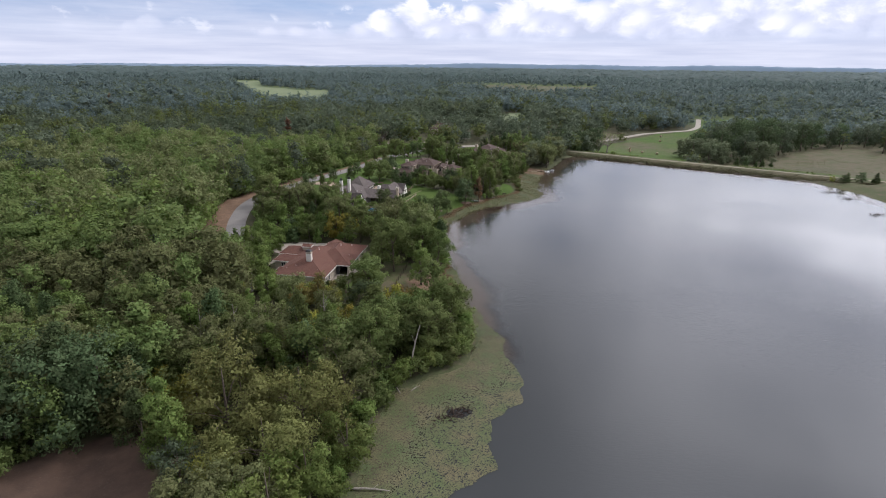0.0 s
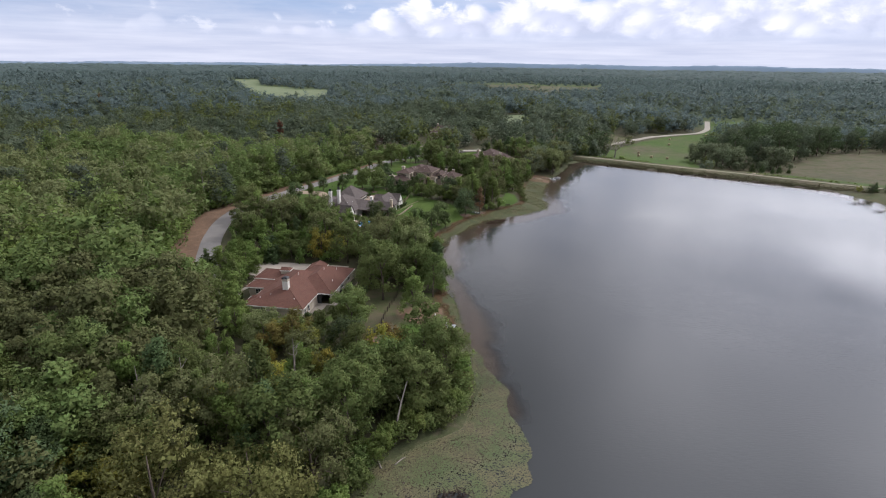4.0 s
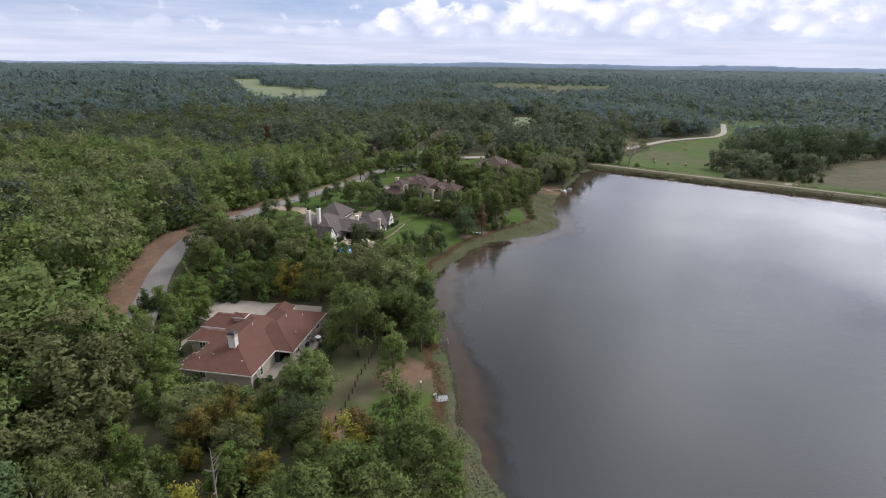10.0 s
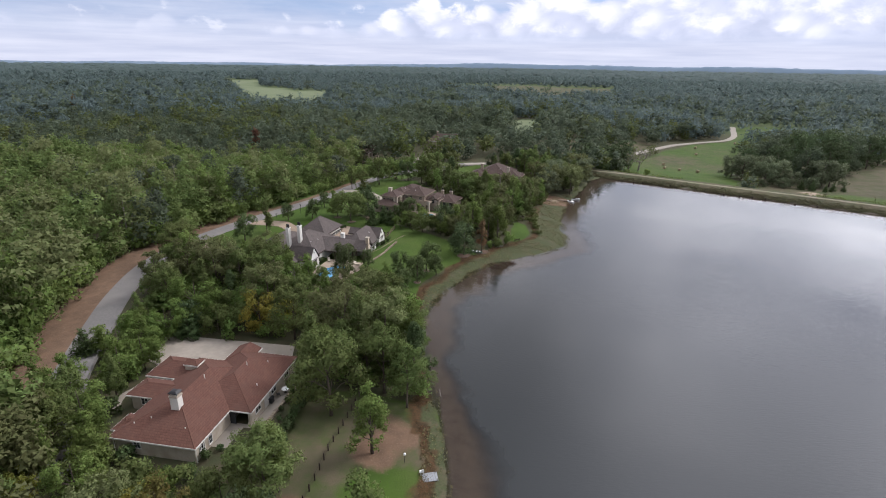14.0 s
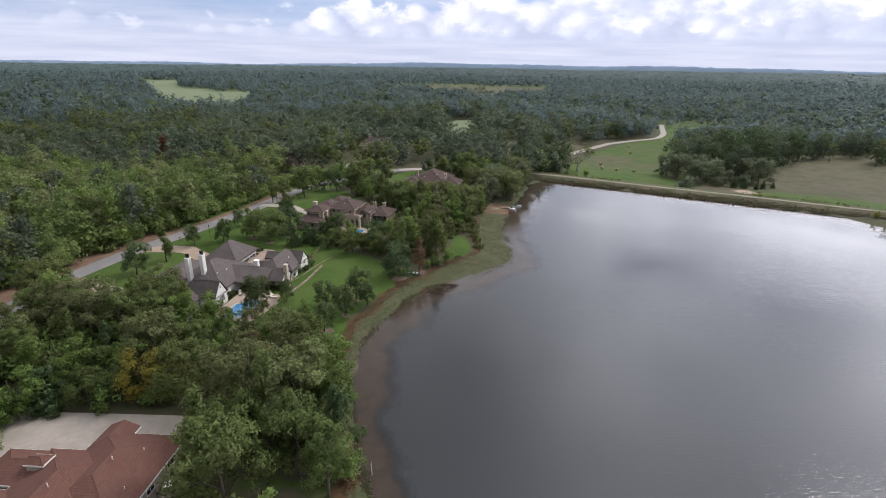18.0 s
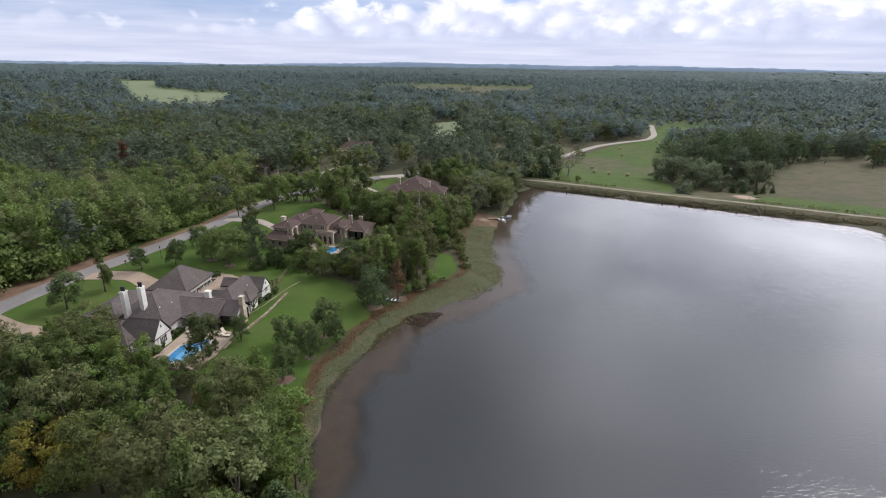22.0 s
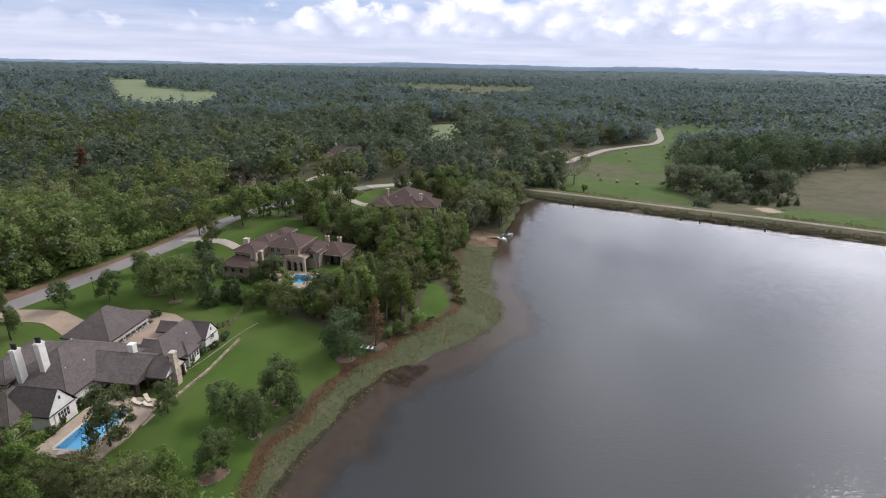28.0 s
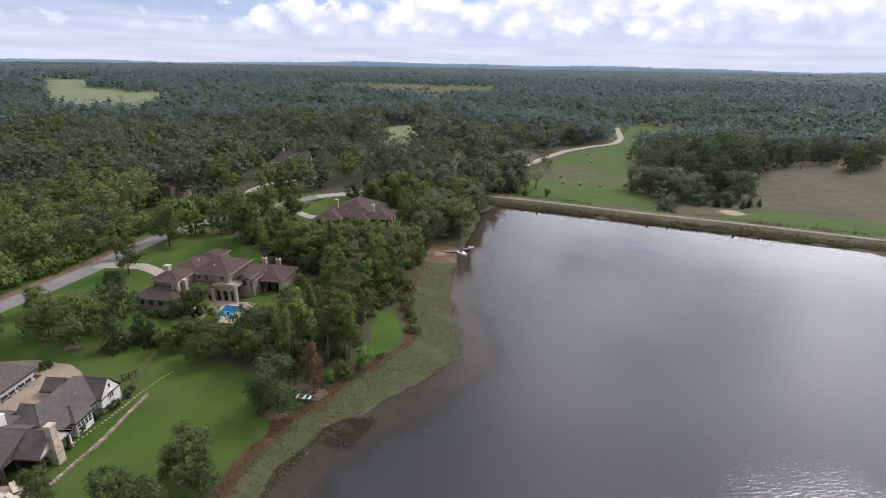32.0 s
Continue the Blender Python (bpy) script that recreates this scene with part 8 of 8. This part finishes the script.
def bench(x, y, turn):
    root = thing("garden_bench", pose(x, y, gz(x, y), 0, 0, turn), "dark wooden bench facing the lake", "bench")
    for i in range(3):
        bm = bm_new()
        box(bm, -0.9, 0.9, -0.22 + i * 0.16, -0.09 + i * 0.16, 0.43, 0.47)
        part("slat", bm, DARK_WOOD, root)
    for i in range(3):
        bm = bm_new()
        box(bm, -0.9, 0.9, 0.28, 0.32, 0.55 + i * 0.16, 0.66 + i * 0.16)
        part("slat", bm, DARK_WOOD, root)
    for sx in (-0.8, 0.74):
        bm = bm_new()
        box(bm, sx, sx + 0.06, -0.22, -0.16, 0, 0.45)
        box(bm, sx, sx + 0.06, 0.24, 0.30, 0, 1.0)
        part("leg", bm, DARK_WOOD, root)


bench(21.6, 229.9, 200)


# logs, snags and stumps
def log(x, y, length, r, turn, tilt=0.0, z=None, label="bleached fallen log at the water's edge", mat=None):
    z = max(gz(x, y), 0.0) if z is None else z
    bm = bm_new()
    pts = [(length * t, 0.12 * length * math.sin(3 * t) * 0.3, 0.04 * math.sin(5 * t)) for t in np.linspace(0, 1, 6)]
    tube(bm, pts, [r * f for f in (1, 0.95, 0.88, 0.75, 0.6, 0.35)], 7)
    tube(bm, [pts[3], (pts[3][0] + length * 0.12, length * 0.1, length * 0.08)], [r * 0.4, r * 0.15], 5)
    ob = part("fallen_log", bm, mat or PALE_BARK, smooth=True)
    ob.matrix_world = pose(x, y, z + r * 0.7, 0, -tilt, turn)
    return tagged(ob, label, "log", "fallen logs")


for a in ((-13.1, 86.3, 3.0, 0.14, 75), (-10.0, 89.3, 2.6, 0.13, 110), (-8.2, 90.0, 2.4, 0.10, 50), (-15.0, 67.8, 5.6, 0.16, -2), (0.6, 149.2, 2.6, 0.09, 95), (38.2, 284.2, 3.6, 0.16, -30), (36, 282, 3, 0.14, 20), (14.6, 224, 3.0, 0.15, 30)):
    log(*a)
log(-8.6, 93.6, 9.8, 0.17, 68, 60, 0.6, "pale leaning dead trunk among green trees")


def snag(x, y, h, seed, label="bare grey dead tree among green woods", keep_z=None):
    """A dead tree: trunk and forking bare limbs."""
    rng = np.random.default_rng(seed)
    root = thing("dead_tree", pose(x, y, gz(x, y) if keep_z is None else keep_z), label, "tree", "dead trees")
    bm = bm_new()
    tube(bm, [(0, 0, -0.4), (0.1, 0, h * 0.4), (0.2, 0.15, h * 0.75), (0.3, 0.1, h)], [0.22, 0.17, 0.1, 0.03], 7)
    part("trunk", bm, PALE_BARK, root)
    for i in range(9):
        t = rng.uniform(0.4, 0.92)
        a = rng.uniform(0, 6.28)
        r = h * rng.uniform(0.12, 0.3) * (1.2 - t)
        b = Vector((0.1 + 0.2 * t, 0.1 * t, h * t))
        e = b + Vector((math.cos(a) * r, math.sin(a) * r, r * 0.8))
        bm = bm_new()
        tube(bm, [b, b.lerp(e, 0.5) + Vector((0, 0, -0.1 * r)), e], [0.07, 0.045, 0.012], 5)
        m = b.lerp(e, 0.55)
        a2 = a + rng.uniform(-0.9, 0.9)
        tube(bm, [m, m + Vector((math.cos(a2), math.sin(a2), 0.9)) * r * 0.5], [0.035, 0.01], 4)
        part("limb", bm, PALE_BARK, root)


for i, (x, y, h) in enumerate(((-92, 162, 15), (-104, 188, 14), (-44, 92, 13), (-66, 112, 12), (-34, 182, 8), (18, 262, 14), (-74, 250, 12), (-128, 170, 14), (26, 270, 14), (-140, 232, 15), (-108, 254, 15), (-95, 248, 15), (-114, 193, 15), (-86, 205, 14), (-98, 176, 14), (-118, 214, 15), (-96, 226, 14), (-82, 232, 13), (-132, 196, 15), (-150, 220, 15), (-88, 186, 12), (-72, 268, 13), (-60, 280, 13), (-40, 96, 12), (-26, 104, 11), (-52, 84, 13))):
    snag(x, y, h, 90 + i)


def spreading_tree(x, y, h, seed):
    """A wide old tree, half bare: a short bole, forking limbs and thin leafage."""
    rng = np.random.default_rng(seed)
    root = thing("dying_tree", pose(x, y, gz(x, y)), "wide half-bare old tree with forking grey limbs", "tree", "dead trees")
    bm = bm_new()
    tube(bm, [(0, 0, -0.4), (0.1, 0, h * 0.15), (0.2, 0.1, h * 0.32)], [0.6, 0.45, 0.38], 8)
    part("trunk", bm, PALE_BARK, root)
    tips = []

    def fork(p, d, length, r, depth, bm):
        q = p + d * length
        tube(bm, [p, p.lerp(q, 0.5) + Vector(rng.normal(size=3) * 0.05 * length), q], [r, r * 0.8, r * 0.6], 5)
        if depth == 0:
            tips.append(q)
            return
        for _ in range(3):
            e = (d + Vector(rng.normal(size=3)) * 0.55 + Vector((0, 0, 0.12))).normalized()
            fork(q, e, length * rng.uniform(0.55, 0.75), r * 0.6, depth - 1, bm)
    for k in range(6):
        a = k * 1.05 + rng.uniform(-0.3, 0.3)
        bm = bm_new()
        fork(Vector((0.2, 0.1, h * 0.3)), Vector((math.cos(a) * 0.8, math.sin(a) * 0.8, 0.75)).normalized(), h * 0.3, 0.24, 3, bm)
        part("limb", bm, PALE_BARK, root)
    c = np.array([t[:] for t in tips])
    c = c[rng.uniform(size=len(c)) < 0.45]
    c = np.repeat(c, 5, 0) + rng.normal(size=(len(c) * 5, 3)) * 0.5
    v, f, nr = leaf_cloud(rng, c, outward(c, h * 0.5), 0.26, 0.5)
    ob = new("crown", leaf_mesh("crown", v, f, nr, LEAF_OLIVE))
    ob.parent = root


spreading_tree(111, 388, 15, 5)
spreading_tree(103, 382, 11, 6)


def brush_pile(x, y, z, size, seed, label, n=46, turn=12):
    """A heap of dark sticks standing out of shallow water."""
    rng = np.random.default_rng(seed)
    bm = bm_new()
    for _ in range(n):
        p = Vector((rng.normal() * size, rng.normal() * size * 0.4, 0))
        d = Vector((rng.normal(), rng.normal(), abs(rng.normal()) * 0.6)).normalized() * rng.uniform(0.5, 1.4)
        tube(bm, [p - Vector((0, 0, 0.15)), p + d * 0.5, p + d], [0.07, 0.05, 0.016], 4)
    ob = part("brush_pile", bm, DARK_WOOD)
    ob.matrix_world = pose(x, y, z, 0, 0, turn)
    return tagged(ob, label, "branches", kind="stuff")


brush_pile(-0.6, 84.1, 0.02, 1.9, 1, "dark tangle of branches among lily pads", 170, 28)
brush_pile(186, 332.5, gz(186, 332.5), 1.0, 7, "dark roots and brush on a bare sandy heap", 30)
brush_pile(170, 245, 0.0, 2.4, 2, "dark dead branches standing in the lake", 60)
brush_pile(169, 232, 0.0, 1.4, 3, "dark driftwood heap at the far bank")
brush_pile(162.4, 207, 0.0, 1.6, 4, "dark driftwood heap at the far bank")


def stump(x, y, r, h, i):
    bm = bm_new()
    tube(bm, [(0, 0, -0.6), (0, 0, 0.0), (0.03, 0.02, h)], [r * 1.3, r, r * 0.7], 7)
    tube(bm, [(0, 0, h * 0.4), (r * 2.2, r, h * 0.8)], [r * 0.5, r * 0.2], 5)
    ob = part("stump", bm, DARK_WOOD)
    ob.matrix_world = pose(x, y, 0, 0, 0, i * 50)
    tagged(ob, "dark snag standing in shallow lake water", "stump", "stumps along the dam")


for i, (x, y) in enumerate(((83.6, 329.3), (87.9, 325.4), (92.5, 325.6), (103, 318.5), (112, 312.8), (120.9, 303.8), (126.3, 300.4), (135, 296), (143, 288.4), (150, 285), (131, 299))):
    stump(x, y, 0.28 + 0.05 * (i % 3), 0.5 + 0.12 * (i % 4), i)


# hay bales on the pasture
def bale(x, y, turn):
    z = gz(x, y)
    root = thing("hay_bale", pose(x, y, z, 0, 0, turn), "round straw bale lying on the pasture", "hay bale", "hay bales")
    bm = bm_new()
    r = 0.85
    tube(bm, [(-0.72, 0, r), (-0.66, 0, r), (0.66, 0, r), (0.72, 0, r)], [r * 0.9, r, r, r * 0.9], 18)
    part("roll", bm, HAY, root)
    for sx in (-0.4, 0.0, 0.4):
        bm = bm_new()
        tube(bm, [(sx - 0.03, 0, r), (sx + 0.03, 0, r)], [r + 0.012, r + 0.012], 18)
        part("twine", bm, WOOD, root)


for i, (x, y) in enumerate(((150, 396), (133.6, 406), (139.3, 423), (194, 503), (181, 471), (241, 535), (320, 613), (141, 401))):
    bale(x, y, i * 47)


# ---- low growth ----
def tufts(name, p, z, size, mat, label, seed, quads=5, lift=0.5):
    """Low plants: sprays of leaves round many feet."""
    rng = np.random.default_rng(seed)
    k = len(p)
    c = np.repeat(np.column_stack([p, z]), quads, 0) + rng.normal(size=(k * quads, 3)) * np.array([0.5, 0.5, 0]) * size
    c[:, 2] += rng.uniform(0.1, lift, k * quads) * size
    d = rng.normal(size=(k * quads, 3)) * 0.35 + np.array([0, 0, 1.1])
    d /= np.linalg.norm(d, axis=1)[:, None]
    v, f, nr = leaf_cloud(rng, c, d, size * 0.55, 0.45)
    return tagged(new(name, leaf_mesh(name, v, f, nr, mat)), label, "plants", kind="stuff")


def low_growth():
    rng = np.random.default_rng(12)

    def band(x0, x1, y0, y1, step, test):
        gx, gy = np.meshgrid(np.arange(x0, x1, step), np.arange(y0, y1, step))
        p = np.column_stack([gx.ravel(), gy.ravel()]) + rng.uniform(-0.5, 0.5, (gx.size, 2)) * step
        s = shore(p)
        k = test(p, s)
        return p[k], np.maximum(ground_z(p[k], s[k]), 0.0)
    reach = lambda p: np.interp(p[:, 1], [183, 192, 205, 214, 222, 230, 250, 290, 298], [3.6, 5.0, 5.4, 5.6, 7.5, 9.5, 10.5, 8.0, 4.0])
    p, z = band(-8, 52, 184, 298, 0.5, lambda p, s: (s > -1.2 - 0.9 * wob(p, 5)) & (s < reach(p) - 0.8) & (wob(p, 4.0, 2.0) + 0.4 * wob(p, 1.6) > -0.45) & (rng.uniform(size=len(p)) < 0.8))
    tufts("marsh_plants", p, z, 0.2, MARSH, "low green marsh plants along the shore", 1, 4, 0.6)
    p, z = band(-10, 52, 108, 262, 0.42, lambda p, s: (np.abs(s - np.where((p[:, 1] > 184), reach(p) - 0.3, 2.6)) < 1.1 + 0.7 * wob(p, 5)) & (wob(p, 3.0, 5.0) > -0.45))
    tufts("sedge", p, z, 0.16, SEDGE, "rust-brown sedge in a ragged belt", 2, 4, 1.0)
    p, z = band(4, 26, 202, 218, 0.22, lambda p, s: (np.hypot(((p[:, 0] - 14.6) * 0.82 + (p[:, 1] - 210.6) * 0.57) / 2.0, (p[:, 1] - 210.6) * 0.82 - (p[:, 0] - 14.6) * 0.57) < 2.3 + 1.3 * wob(p, 3) + 0.8 * wob(p, 1.1, 2.0)) & (wob(p, 1.3, 3.0) + 0.5 * wob(p, 0.6) > -0.25))
    tufts("sedge", p, z * 0 + 0.01, 0.13, WEED, "rust-brown weeds in shallow water", 3, 4, 0.3)
    p, z = band(-16, 6, 100, 190, 0.9, lambda p, s: (s > -0.6) & (s < 2.4 + wob(p, 6)) & (wob(p, 5, 7.0) > -0.4))
    tufts("shore_grass", p, z, 0.24, MARSH, "green grass tufts at the waterline", 4, 4, 1.0)
    # reeds along the dam
    u = rng.uniform(-14, 190, 9000)
    q = np.abs(rng.normal(size=9000)) * 1.5 + 0.2
    p = DAM0 + u[:, None] * DAM_T + q[:, None] * DAM_N
    p = p[(wob(p, 7, 3.0) > -0.5)]
    tufts("reeds", p, np.maximum(ground_z(p), 0), 0.42, REED, "rough olive weeds on the dam's waterside slope", 5, 3, 0.8)
    u = rng.uniform(-10, 200, 2600)
    q = rng.uniform(11, 40, 2600)
    p = DAM0 + u[:, None] * DAM_T + q[:, None] * DAM_N
    p = p[wob(p, 9, 6.0) > 0.1]
    tufts("weeds", p, ground_z(p), 0.7, LEAF_MID, "patches of green weeds behind the dam", 6, 3, 0.7)
    p = np.column_stack([rng.uniform(160, 330, 7000), rng.uniform(285, 420, 7000)])
    p = p[inside(p, BROWN_PASTURE) & (wob(p, 11, 2.0) + 0.3 * rng.normal(size=len(p)) > 0.05)]
    tufts("dry_grass", p, ground_z(p), 0.26, REED, "brown dry weeds scattered over the pasture", 7, 3, 0.5)
    # lily pads
    p = np.column_stack([rng.uniform(-19, 14, 165000), rng.uniform(36, 124, 165000)])
    s = shore(p)
    reach = np.interp(p[:, 1], [37, 50, 64, 67, 72, 78, 82.5, 86, 93, 103, 112, 118, 124], [0.5, 9, 11, 12.5, 18.0, 18.3, 15.2, 15.0, 11.0, 5.6, 3.6, 2.4, 0.5])
    keep = (s < 0.4) & (-s < reach + 0.9 * wob(p, 2.5, 1.0)) & (rng.uniform(size=len(p)) < np.where(p[:, 1] < 108, 0.94, 0.6)) & (np.hypot(p[:, 0] + 0.2, (p[:, 1] - 84.2) * 1.6) > 1.8 + 0.9 * wob(p, 1.5))
    p = p[keep]
    n = 4
    a = np.linspace(0, 2 * np.pi, n, endpoint=False)
    r = rng.uniform(0.08, 0.17, len(p))
    tilt = rng.normal(size=(len(p), 2)) * 0.10
    dx, dy = np.cos(a)[None] * r[:, None], np.sin(a)[None] * r[:, None] * rng.uniform(0.8, 1, len(p))[:, None]
    z = 0.03 + rng.uniform(0, 0.035, len(p))[:, None] + np.abs(dx * tilt[:, :1] + dy * tilt[:, 1:])
    v = np.stack([p[:, :1] + dx, p[:, 1:] + dy, z], -1).reshape(-1, 3)
    me = mesh_np("lily_pads", v, np.arange(len(v)).reshape(-1, n), LILY)
    tagged(new("lily_pads", me), "mat of pale green lily pads on shallow water", "lily pads", kind="stuff")


MARSH = leaf("marsh leaves", (0.128, 0.142, 0.062), (0.140, 0.140, 0.068), (0.150, 0.122, 0.068), 0.3, 0.5)
REED = leaf("pale weeds", (0.125, 0.125, 0.062), (0.10, 0.105, 0.05), (0.14, 0.13, 0.07), 0.25)
WEED = leaf("drowned brown weeds", (0.060, 0.036, 0.022), (0.046, 0.030, 0.018), (0.052, 0.040, 0.020), 0.2, 0.5)
SEDGE = leaf("rust sedge", (0.112, 0.060, 0.032), (0.088, 0.050, 0.028), (0.086, 0.066, 0.031), 0.3, 0.5)
LILY = material("lily pads", (0.054, 0.074, 0.022), (0.066, 0.070, 0.027), 0.7, 0.5, spot=(0.086, 0.076, 0.036), spot_scale=0.22, island=0.25, coords="World", spec=0.4)
low_growth()
